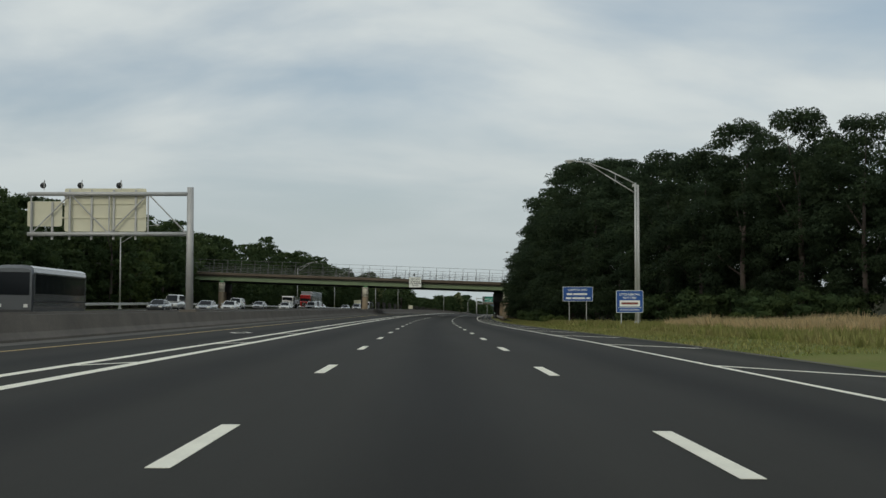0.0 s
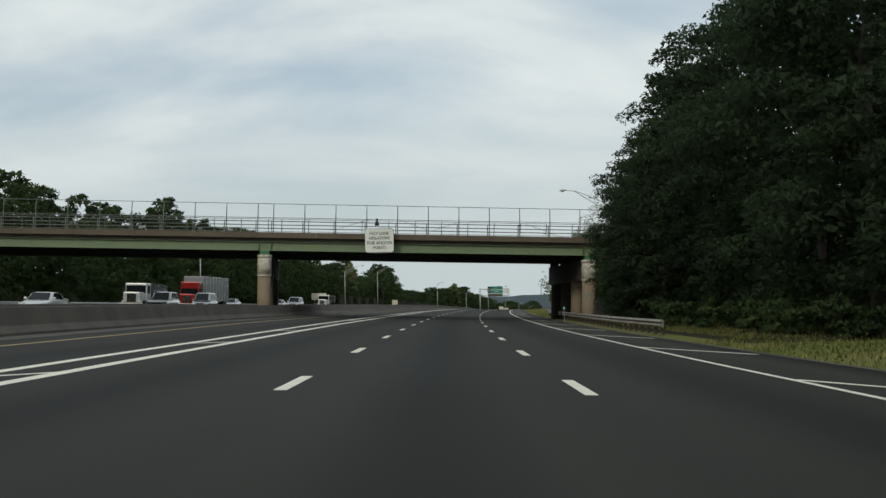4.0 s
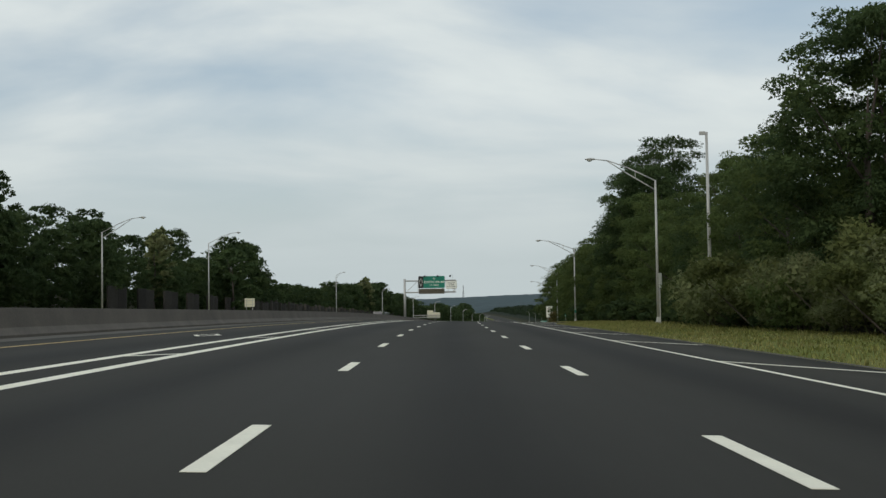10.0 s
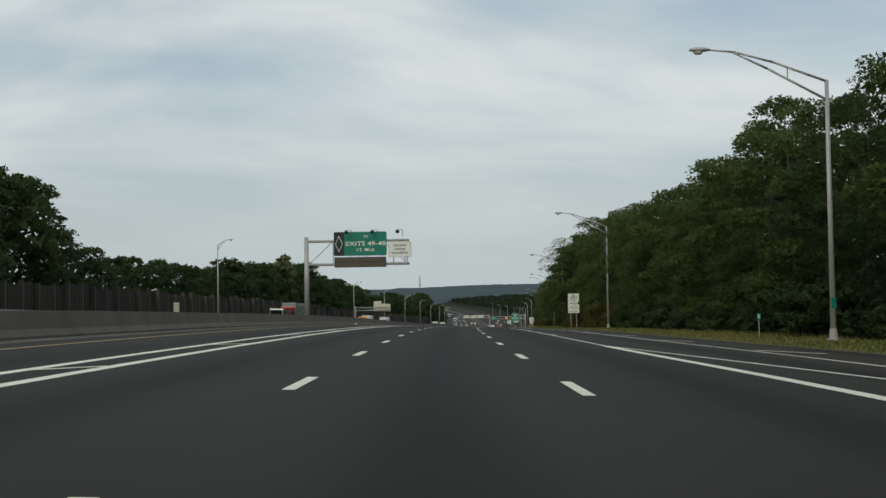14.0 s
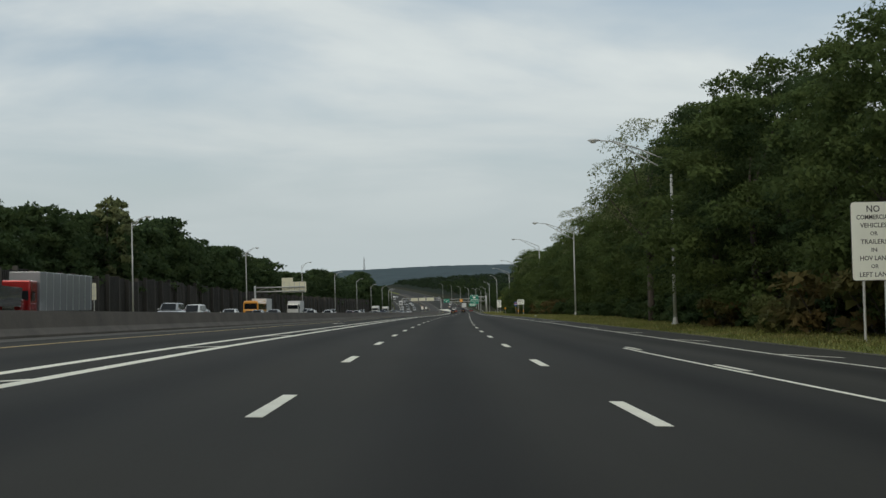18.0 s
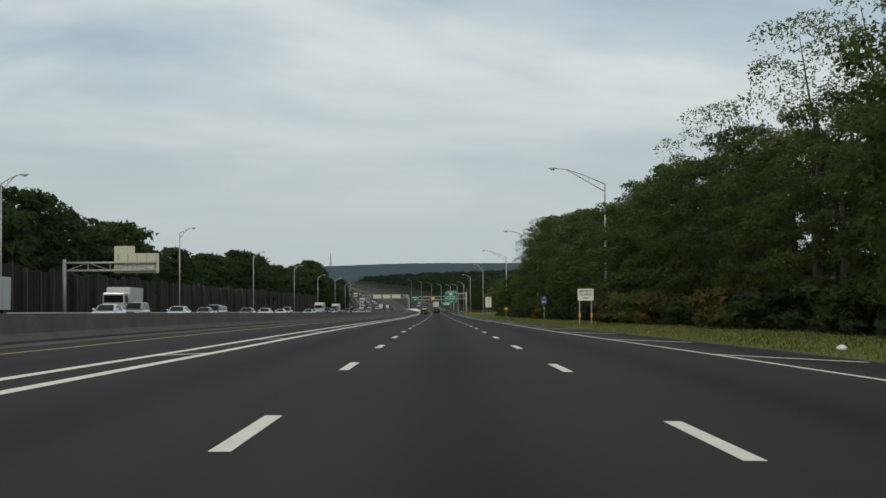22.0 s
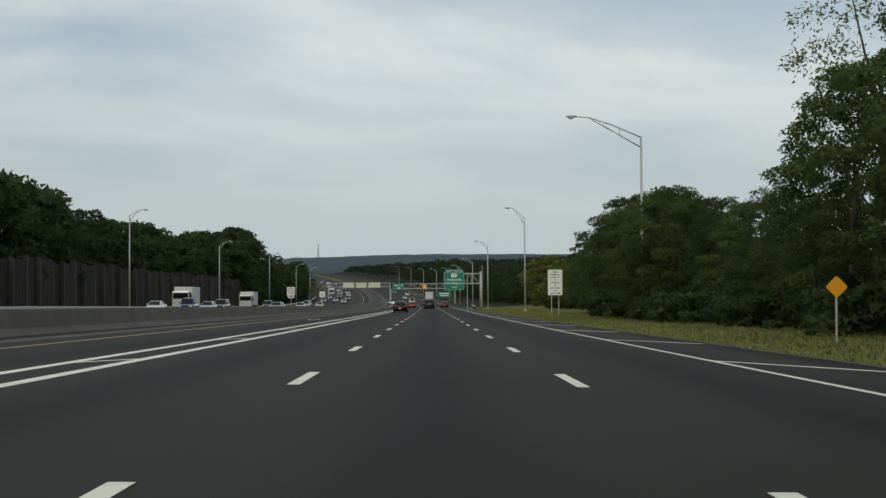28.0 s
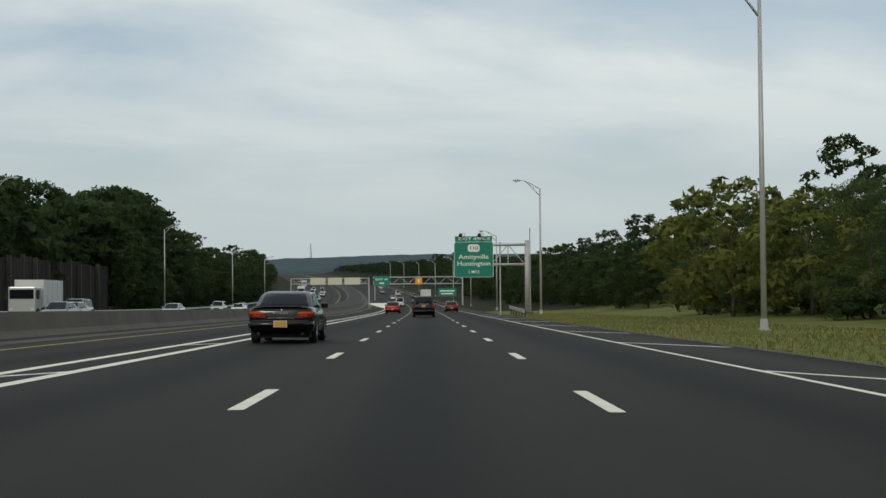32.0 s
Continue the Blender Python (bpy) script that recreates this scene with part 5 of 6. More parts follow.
def stand_of(kinds, s0, s1, gap, u0, u1, k0=0.85, k1=1.15, profile=None, off=0.0):
    """A row of trees between two lines of the plan, uneven in place and size."""
    s = s0
    while s < s1:
        u = rng.uniform(u0, u1)
        k = rng.uniform(k0, k1) * (profile(s) if profile else 1.0)
        plant(kinds[int(rng.integers(len(kinds)))], s + rng.uniform(-0.3, 0.3) * gap, u, k, rng.uniform(0.92, 1.1))
        s += gap * rng.uniform(0.8, 1.2)


def woods(name, rows, label, tops=None):
    """Many trees that nobody could count, as one body of leaves: rows of (s0, s1, gap, u0, u1, least, most)."""
    vs, ns = [], []
    for s0, s1, gap, u0, u1, k0, k1 in rows:
        s = s0
        while s < s1:
            i = int(rng.integers(len(far_trees)))
            c = far_trees[i].children[0].data
            v, n = np.empty(len(c.vertices) * 3), np.empty(len(c.vertices) * 3, np.float32)
            c.vertices.foreach_get("co", v)
            c.attributes["custom_normal"].data.foreach_get("vector", n)
            v, n = v.reshape(-1, 3), n.reshape(-1, 3)
            a, k = rng.uniform(0, 6.28), rng.uniform(k0, k1)
            if tops and s0 < 400:
                k *= (top_of(tops, s) - slope(s, u0)) / (14, 16, 12, 17)[i]
            v = v @ np.array([[math.cos(a), math.sin(a), 0], [-math.sin(a), math.cos(a), 0], [0, 0, rng.uniform(0.9, 1.1)]]) * k
            ns.append(n @ np.array([[math.cos(a), math.sin(a), 0], [-math.sin(a), math.cos(a), 0], [0, 0, 1]]))
            vs.append(v + np.array(ground_at(s + rng.uniform(-0.3, 0.3) * gap, rng.uniform(u0, u1), -0.2)[:]))
            s += gap * rng.uniform(0.8, 1.2)
    return tagged(new(name, crown_mesh(name, np.concatenate(vs), None, LEAF, np.concatenate(ns))), label, "woods", kind="stuff")


# right: the tall stand before the bridge
for s, u, k in ((196, 15.9, 0.78), (203, 14.7, 0.70), (206, 17.0, 0.90), (203, 18, 1.0), (188, 18, 1.05), (180, 18.2, 0.97), (172, 18.5, 1.15), (163, 19, 1.17), (154, 20, 1.13), (146, 22, 1.09), (137, 23, 1.11), (128, 25, 1.12), (120, 27, 1.10), (113, 29.5, 1.06), (106, 33, 1.05), (100, 37, 1.05), (96, 42, 1.0), (93, 47, 1.0), (90, 52, 0.95), (90, 57, 1.0)):
    plant(dense_trees[int(rng.integers(3))], s, u, k * (0.97 + 0.25 * ease(s, 112, 150)), 1.0 + (0.14 if u < 40 else -0.08) * (1 - ease(s, 122, 140)))
for s0, u0 in ((200, 24), (186, 25), (172, 27), (158, 29), (146, 31), (134, 33), (124, 36), (116, 40), (112, 46), (108, 53), (190, 33), (170, 36), (150, 40), (135, 44)):
    plant(tall_trees[int(rng.integers(4))], s0, u0, rng.uniform(0.95, 1.08) * (0.97 + 0.13 * ease(s0, 112, 150)), 1.0)
# right: after the bridge, a bushy bank with tall trees behind
for s, u, k in ((232, 14.5, 1.2), (236, 17, 1.3), (240, 14.2, 1.0), (244, 16, 1.4), (249, 14.8, 1.1), (253, 17.5, 1.5), (258, 16, 1.2)):
    plant(bushes[int(rng.integers(2))], s, u, k)
for s, u, k in ((234, 12.0, 0.7), (238, 11.8, 0.8), (242, 12.2, 0.95), (246, 12.3, 1.1), (250, 12.6, 1.2), (254, 12.9, 1.25), (258, 13.2, 1.2), (262, 13.6, 1.1), (247, 15.2, 1.45), (252, 15.6, 1.5), (257, 16.0, 1.5), (262, 16.4, 1.4), (241, 14.8, 1.25)):
    plant(bank_plants[(0, 2, 1)[int(s) % 3]], s, u, k)
s = 262.0
while s < 396:
    tall = 3.2 + 1.1 * ease(s, 300, 375)
    for u, h in ((17.4 if 310 < s < 336 else 16.0 if 290 < s < 340 else 15.0, tall), (18.2, tall * (1.25 - 0.28 * ease(s, 300, 320)))):
        i = int(rng.choice((0, 1, 1, 2)))
        plant(bank_plants[i], s + rng.uniform(-1.2, 1.2), u + rng.uniform(-0.4, 0.7), h / (3.2, 4.2, 3.6)[i] * rng.uniform(0.68, 1.25) * (1 - 0.55 * ease(s, 380, 388)))
    s += 3.9 * rng.uniform(0.75, 1.25)
TOP_RIGHT = ((340, 9.5), (352, 10.5), (366, 14.3), (380, 10.9), (395, 8.6), (410, 8.6), (425, 9.6), (434, 11.4), (442, 14.0), (450, 16.2), (458, 15.4), (467, 13.2), (478, 13.1), (491, 11.5), (506, 12.6), (525, 10.6), (550, 11.6),
             (572, 12.2), (585, 12.8), (597, 14.8), (606, 14.4), (615, 13.0), (624, 13.2), (634, 15.0), (650, 15.2), (676, 14.5), (690, 14.9), (710, 13.2), (729, 12.8), (747, 10.6), (760, 12), (776, 12.8), (790, 12.6), (798, 12.2), (805, 10.6), (818, 11.3),
             (829, 12.6), (843, 13.4), (860, 14.4), (871, 15.6), (890, 15.4), (903, 13.8), (912, 12.0), (922, 11), (930, 8.2), (939, 6.9), (950, 8), (963, 9), (984, 10.4), (991, 9.2), (1022, 9.4), (1034, 8))
TOP_LEFT = ((370, 17.5), (401, 16.6), (421, 15.7), (444, 14.7), (462, 13.3), (482, 13.2), (502, 11), (524, 10.5), (550, 12.4), (570, 17), (580, 17.2), (592, 16), (604, 10.5), (639, 11.3), (671, 12.5), (686, 13.2), (708, 15.4),
            (727, 16.5), (756, 17.2), (786, 18.2), (799, 18), (808, 17), (816, 15.6), (831, 17.5), (850, 16.8), (859, 15.5), (897, 15.5), (907, 13.1), (926, 13.9), (958, 13.4), (969, 14), (1000, 16), (1025, 18.2), (1044, 18.2), (1070, 16.5),
            (1093, 15.6), (1106, 16.5), (1120, 15), (1149, 18.6), (1167, 16.8), (1190, 20), (1220, 22), (1257, 20.5), (1330, 22), (1420, 19))


def top_of(table, s):
    return float(np.interp(s, [k[0] for k in table], [k[1] for k in table]))


def grown(kinds, heights, s, u, top):
    """One tree whose crown ends top metres above the road."""
    h = top - slope(s, u) + 0.2
    i = int(rng.choice([k for k in range(len(kinds)) if h / heights[k] < 1.22] or [int(np.argmax(heights))]))
    plant(kinds[i], s, u, h / heights[i])


NEAR_H, TALL_H = (13, 15, 11, 16, 12.5), (17, 19, 15.5, 18)
for s, u, h in ((268, 21, 10.0), (276, 22.5, 10.4), (283, 21.5, 10.6), (291, 22.4, 11.0), (299, 22, 9.7), (307, 22, 10.0), (313, 22.5, 10.8), (320, 22, 11.5), (328, 22.5, 10.3), (335, 22, 10.3), (342, 22.4, 10.6), (350, 22, 11.0), (358, 22.4, 11.3), (350, 27, 12), (330, 28, 11.5), (310, 28, 11), (290, 28, 11)):
    grown(near_trees, NEAR_H, s, u, h)
for s, u, h in ((247, 26.0, 17.5), (244, 17.4, 8.4), (249, 18.6, 10.4), (254, 19.5, 9.5), (246, 14.6, 7.2), (258, 19.5, 9.0), (262, 18.5, 8.2)):
    grown(near_trees, NEAR_H, s, u, h)
plant(near_trees[3], 247, 20.6, 1.12)
s = 366.0
while s < 982:
    grown(near_trees, NEAR_H, s, (18.6 if s < 640 else 17.6 if s < 900 else 16.4) + rng.uniform(-0.9, 0.9), top_of(TOP_RIGHT, s) * rng.uniform(0.9, 1.04))
    s += 5.0 * rng.uniform(0.8, 1.2)
s = 360.0
while s < 1030:
    grown(tall_trees, TALL_H, s, rng.uniform(22.5, 26), min(top_of(TOP_RIGHT, s - q) for q in (0, 14, 28)) * rng.uniform(0.95, 1.06))
    s += 6.5 * rng.uniform(0.8, 1.2)
for s, u, h in ((365, 18.2, 14.6), (368, 20.0, 14.6), (448, 18.4, 16.8), (454, 18.8, 17.3), (460, 20, 17.2)):
    grown(near_trees, NEAR_H, s, u, h)
plant(cypress, 1005, 16.9, 0.98)
for s, u, h in ((955, 15.2, 8.8), (962, 15.8, 8.6), (969, 16.6, 9.0), (978, 17.2, 9.2)):
    grown(near_trees, NEAR_H, s, u, h)
for s, u, h in ((986, 18.7, 10.3), (995, 19.7, 10.8), (1004, 19.7, 11.0), (1013, 20.2, 10.0), (1022, 19.9, 9.6), (1032, 20.4, 9.2), (1041, 20.9, 8.4), (1050, 20.7, 7.6), (1059, 21.2, 7.0), (1000, 27, 10.5), (1018, 27, 9.0), (1036, 27, 8.0)):
    grown(near_trees, NEAR_H, s, u, h)
stand_of(near_trees, 1062, 1082, 6, 23, 28, 0.40, 0.50)
stand_of(near_trees, 1080, 1200, 8, 22, 29, 0.38, 0.50)
woods("roadside_woods", ((1010, 1300, 8, 32, 42, 0.52, 0.68), (1130, 1420, 7, 19, 27, 0.42, 0.62), (1300, 1900, 12, 26, 60, 0.5, 0.8)), "green woods beside the falling road")
for s, u, k in ((689, 16.2, 0.97), (777, 18.5, 1.06), (746, 17, 1.03), (740, 17.8, 1.0), (840, 15.5, 0.88), (906, 17, 1.16), (900, 16, 1.0), (796, 16.6, 0.8), (655, 15.2, 0.9), (588, 22, 0.95), (255, 14.8, 0.80), (657, 13.4, 1.04), (921, 16.4, 0.98)):
    plant(lacy_tree, s, u, k)
for s, u, k in ((1076, 18.5, 1.15), (1089, 19.5, 1.0), (1068, 21, 0.95)):
    plant(yellow_tree, s, u, k)
for s, u in ((470, 16.5), (520, 15.6), (566, 15.6), (583, 15.5), (604, 15.5), (628, 14.7), (668, 14.6), (690, 14.4), (735, 14.4), (765, 14.2), (790, 13.8), (830, 13.6), (860, 13.4), (895, 13.2), (930, 13.5), (960, 14), (985, 19), (1010, 26), (1030, 26)):
    plant(bushes[2] if rng.random() < 0.6 else shrub_red, s, u, rng.uniform(0.55, 0.95))
for s, u in ((606, 15.2), (790, 14.4), (752, 14.2)):
    plant(shrub_red, s, u, 1.0)
for s, u in ((40, 24), (52, 20), (60, 28), (68, 18), (75, 25), (84, 19.5), (90, 24), (150, 13.5), (140, 14.5), (130, 15.5)):
    plant(seedling, s, u, rng.uniform(0.6, 1.0))

s = 368.0
while s < 984:
    u = 16.4 if s < 640 else 15.6 if s < 900 else 14.6
    plant(under, s, u + rng.uniform(-0.6, 0.6), rng.uniform(0.6, 1.05))
    s += 4.6 * rng.uniform(0.7, 1.3)

# left: woods behind the far shoulder, on a hill, then behind the noise wall
woods("hill_woods", ((60, 370, 7, -51, -46.5, 0.64, 0.90), (60, 370, 8, -62, -54, 0.85, 1.04), (90, 640, 11, -80, -66, 0.76, 0.98)), "dark woods on the hill across the motorway")
woods("wall_woods", ((366, 1250, 5.2, -53, -50.8, 0.86, 0.98), (370, 1300, 15, -60, -56, 0.80, 0.92), (1180, 1420, 6, -49, -42.5, 0.7, 0.92), (1250, 1500, 9, -62, -52, 0.8, 1.05), (1500, 1900, 14, -75, -48, 0.6, 0.85)), "dark woods behind the noise wall", TOP_LEFT)
for s, u, k in ((207, -44.6, 0.72), (203, -45.6, 0.86), (196, -45.2, 0.9), (188, -45.6, 0.95), (178, -45.4, 0.95), (168, -45.6, 1.0), (513, -51, 1.0), (518, -51.5, 1.06), (741, -49, 1.28), (751, -50, 1.32), (552, -47, 1.0), (1184, -49, 1.2)):
    plant(poplar if s in (513, 518, 741, 751) else far_trees[int(s) % 4], s, u, k)
# crowns standing above the wood and over the lamps, and growth at the foot of the stand
seeded = rng.bit_generator.state
for s, u, h in ((472, 24.2, 23.0), (468, 22.6, 20.6), (477, 23.0, 20.0), (431, 26.0, 15.2), (438, 28.5, 16.6), (424, 24.0, 13.2), (632, 14.9, 12.8), (626, 15.5, 12.3)):
    grown(near_trees, NEAR_H, s, u, h)
for s, u in ((92, 31), (96, 27.5), (100, 30), (104, 26), (108, 24), (112, 26), (116, 23), (120, 21.5), (124, 23), (97, 35), (103, 36), (110, 32), (118, 29), (95, 41), (91, 46), (88, 50)):
    plant(under, s, u, rng.uniform(0.9, 1.4))
for s, u, k in ((392, 16.4, 0.75), (398, 17.0, 0.9), (405, 16.6, 0.7), (411, 16.8, 0.85), (418, 16.9, 0.7), (425, 17.0, 0.8), (434, 16.8, 0.6)):
    plant(bank_plants[2] if s % 2 else bushes[0], s, u, k)
for s, u, k in ((204, 13.4, 0.70), (206, 14.6, 0.90), (199, 13.6, 0.72), (202, 11.5, 0.42), (204, 11.9, 0.48), (104, 44, 1.02), (100, 50, 0.98), (98, 56, 0.96), (112, 38, 1.12), (118, 33, 1.14), (96, 62, 0.95), (108, 48, 1.0), (103, 58, 0.98)):
    plant(dense_trees[0], s, u, k)
for s in range(158, 202, 4):
    plant(under, s, 13.2 + rng.uniform(-0.4, 0.8), rng.uniform(0.5, 0.8))
for s, u, k in ((574, 15.6, 1.1), (578, 15.2, 0.9), (583, 15.8, 1.3), (588, 15.2, 1.0), (594, 15.6, 1.2), (600, 15.2, 1.0), (607, 15.4, 1.3), (612, 15.2, 1.1), (617, 15.4, 0.9), (774, 14.9, 1.0), (779, 14.5, 0.9), (785, 14.8, 1.3), (791, 14.6, 1.2), (797, 14.6, 1.0), (803, 14.8, 1.2)):
    plant((shrub_red, bushes[0], shrub_red, bank_plants[2])[int(s) % 4], s, u, k * (0.8 if int(s) % 4 == 1 else 1.0))
for s in range(1022, 1094, 6):
    plant(under if s % 4 else bushes[0], s, 20.5 + rng.uniform(-0.8, 0.8), rng.uniform(0.5, 0.9))
rng.bit_generator.state = seeded

for o in near_trees + dense_trees + tall_trees + far_trees + [lacy_tree, poplar, cypress, under, yellow_tree, seedling, shrub_red] + bushes + bank_plants[2:]:
    for c in list(o.children_recursive):
        bpy.data.objects.remove(c)
    bpy.data.objects.remove(o)

# far woods on the valley sides and the ridge: uncountable, one body of leaf clumps
def far_woods(name, places, size, count, leaf, mat, label):
    cs = np.array([ground_at(s, u, 1.0 + h * ease(abs(u), 25, 90))[:] for s, u, h in places])
    rs = np.full(len(cs), size) * rng.uniform(0.7, 1.3, len(cs))
    v, f, n = leaves(cs, rs, count, leaf, leaf * 0.8, flat=0.8)
    o = new(name, crown_mesh(name, v, f, mat, n))
    return tagged(o, label, "woods", kind="stuff")


far_woods("valley_woods", [(rng.uniform(1350, 2450), (lambda q: q if q > 0 else q - 30)(rng.choice([-1, 1, 1]) * rng.uniform(30, 330)), rng.uniform(0, 5)) for i in range(2600)], 5.2, 120000, 1.7, LEAF_DARK, "dark woods over the far valley sides")


def canopy(name, s0, s1, u0, u1, ds, du, high, rough, grain, mat, label):
    """The closed roof of far woods: one lumpy sheet over the ground."""
    bm = bmesh.new()
    pv = None
    for s in np.arange(s0, s1 + ds, ds):
        cur = []
        for u in np.arange(u0, u1 + du, du):
            rim = ease(min(u - u0, u1 - u), 0, 70) * ease(s - s0, 0, 60)
            p = ground_at(s, u)
            lump = noise.noise((p.x / grain, p.y / grain, 0.3)) + 0.6 * noise.noise((p.x / grain * 2.3, p.y / grain * 2.3, 4.1))
            cur.append(bm.verts.new(p + Vector((0, 0, rim * (high + rough * lump)))))
        if pv:
            for j in range(len(cur) - 1):
                bm.faces.new((pv[j], pv[j + 1], cur[j + 1], cur[j]))
        pv = cur
    bmesh.ops.recalc_face_normals(bm, faces=bm.faces[:])
    return tagged(mesh_ob(name, bm, mat, True), label, "woods", kind="stuff")


canopy("valley_canopy", 1440, 2480, -420, -45, 7, 7.5, 4.0, 4.0, 19.0, CANOPY, "closed dark woods on the valley side")
canopy("valley_canopy", 1340, 2480, 20, 395, 7, 7.5, 5.5, 4.0, 19.0, CANOPY, "closed dark woods on the valley side")
canopy("ridge_woods", 2500, 4200, -1400, 1400, 34, 20, 5.0, 2.2, 30.0, LEAF_HAZE, "wooded ridge on the horizon with blue haze in its colour")


# grass blades along the verge: uncountable
def blades(name, n, s0, s1, u0, u1, tall, mat, label):
    s = rng.uniform(s0, s1, n)
    a = rng.random(n) ** 1.3
    v = np.zeros((n, 3, 3))
    for i in range(n):
        lo = pave(s[i]) + (2.6 if 160 < s[i] < 236 else 0.02)
        u = (lo if u0 is None else u0) + a[i] * (u1 - (lo if u0 is None else u0))
        p = ground_at(s[i], u)
        h = tall * rng.uniform(0.4, 1.2) * (1 + 0.9 * max(0, noise.noise((s[i] * 0.35, u * 0.8, 3.1))))
        w = 0.014 + 0.03 * rng.random() + 0.02 * (tall > 0.3)
        t = rng.uniform(0, 3.14)
        dx, dy = math.cos(t) * w, math.sin(t) * w
        v[i] = ((p.x - dx, p.y - dy, p.z - 0.02), (p.x + dx, p.y + dy, p.z - 0.02), (p.x + rng.normal() * h * 0.35, p.y + rng.normal() * h * 0.35, p.z + h))
    lean = rng.normal(0, 0.28, (n, 1, 3)).repeat(3, 1) + np.array((0, 0, 1.0))
    lean /= np.linalg.norm(lean, axis=2, keepdims=True)
    return tagged(new(name, crown_mesh(name, v.reshape(-1, 3), None, mat, lean.reshape(-1, 3))), label, "grass", kind="stuff")


blades("verge_grass", 230000, 20, 1130, None, 16.5, 0.105, BLADE, "rough green grass on the verge")
blades("dry_grass", 26000, 42, 72, 14.8, 27, 0.66, STRAW, "tall dry straw-coloured grass in the field")
blades("field_grass", 18000, 25, 130, 12, 19, 0.36, BLADE, "tall green grass in the field")

# ---- noise wall: ribbed panels, set forward and back by turns ----
wall = thing("noise_wall", Matrix.Identity(4), "tall dark brown ribbed noise wall of staggered panels", "noise wall", kind="structure")
panel_me = {}
k = 0
s = 560.0
while s < 1182:
    fold = k % 2
    hh = float(np.interp(s, (560, 594, 627, 689, 756, 846, 922, 1081, 1160), (3.6, 4.1, 4.5, 5.5, 6.0, 5.4, 5.6, 6.3, 6.7))) + 0.22 * math.sin(k * 1.7) + 0.12 * ((k // 3) % 2) - slope(s, -45.0)
    key = (fold, k)
    if key not in panel_me:
        bm = bmesh.new()
        box(bm, -0.12, 0.12, -2.45, 2.45, -1.5, hh)
        for i in range(9):
            y = -2.2 + i * 0.55
            box(bm, 0.12, 0.2, y - 0.16, y + 0.16, -1.5, hh - 0.05 - 0.08 * (i % 2))
        panel_me[key] = part("panel", bm, WALL_WOOD, wall)
        o = panel_me[key]
    else:
        o = new("panel", panel_me[key].data)
        o.parent = wall
    o.matrix_world = stand(s + 2.45, -45.0 - 0.5 * fold, slope(s, -45.0))
    bm = bmesh.new()
    box(bm, -0.15, 0.35, -0.16, 0.16, -1.5, hh + 0.22)
    o = part("pillar", bm, WALL_POST, wall, "pale weathered pillar")
    o.matrix_world = stand(s, -45.1, slope(s, -45.0))
    s += 4.9
    k += 1
for k in range(12):
    bm = bmesh.new()
    box(bm, -0.12, 0.12, -2.0, 2.0, -1.5, 4.3)
    for i in range(7):
        box(bm, 0.12, 0.2, -1.8 + 0.55 * i, -1.5 + 0.55 * i, -1.5, 4.25)
    o = part("panel", bm, WALL_WOOD, wall)
    o.matrix_world = stand(476 + 7 * k, -46.5 - 0.8 * (k % 2), slope(476 + 7 * k, -46.5))

# ---- vehicles ----
paints = {}


def paint(name, rgb, rough=0.25, metal=0.3):
    if name not in paints:
        dark = name == "black"
        paints[name] = material("car_paint_" + name, rgb, rough, 0.04, 1.0, metal=0.0 if dark else metal, coat=0.4 if dark else 0.8, spec=0.2 if dark else 0.5)
    return paints[name]


COLOURS = {"black": (0.004, 0.004, 0.005), "white": (0.62, 0.62, 0.60), "silver": (0.30, 0.31, 0.32), "grey": (0.10, 0.105, 0.11), "red": (0.30, 0.015, 0.015), "blue": (0.02, 0.05, 0.13), "maroon": (0.10, 0.012, 0.015), "green": (0.02, 0.06, 0.045), "gold": (0.20, 0.17, 0.12), "orange": (0.62, 0.26, 0.015)}
GLASS = material("car_glass", (0.010, 0.012, 0.014), 0.08, 0.05, 1.0, spec=0.22)
TYRE = material("tyre", (0.012, 0.012, 0.012), 0.85, 0.2, 8)
RIM = material("wheel_rim", (0.35, 0.35, 0.36), 0.35, 0.1, 4, metal=0.8)
CHROME = material("chrome", (0.6, 0.6, 0.6), 0.15, 0.05, 4, metal=1.0)
TAIL = material("tail_lamp", (0.20, 0.008, 0.005), 0.2, 0.1, 3, coat=0.6)
REFLECTOR = material("red_reflector", (0.42, 0.03, 0.02), 0.15, 0.1, 3, coat=0.8)
AMBER_LENS = material("amber_lens", (0.55, 0.12, 0.01), 0.2, 0.1, 3, coat=0.6)
HEAD = material("head_lamp", (0.62, 0.62, 0.58), 0.1, 0.05, 3, coat=0.6)
UNDER = material("underbody", (0.008, 0.008, 0.008), 0.9, 0.1, 3)
PLATE = material("number_plate", (0.62, 0.34, 0.04), 0.35, 0.1, 3)
TRIM = material("black_trim", (0.012, 0.012, 0.012), 0.5, 0.1, 3)
BOX_WHITE = material("box_body", (0.60, 0.60, 0.58), 0.5, 0.12, 0.8)


def loft(stations, ring):
    """A body from stations along y; ring(station) gives the points of the cross-section."""
    bm = bmesh.new()
    rings = [[bm.verts.new((x, st[0], z)) for x, z in ring(st)] for st in stations]
    n = len(rings[0])
    for a, b in zip(rings, rings[1:]):
        for i in range(n):
            bm.faces.new((a[i], a[(i + 1) % n], b[(i + 1) % n], b[i]))
    bm.faces.new(rings[0][::-1])
    bm.faces.new(rings[-1])
    bmesh.ops.recalc_face_normals(bm, faces=bm.faces[:])
    return bm


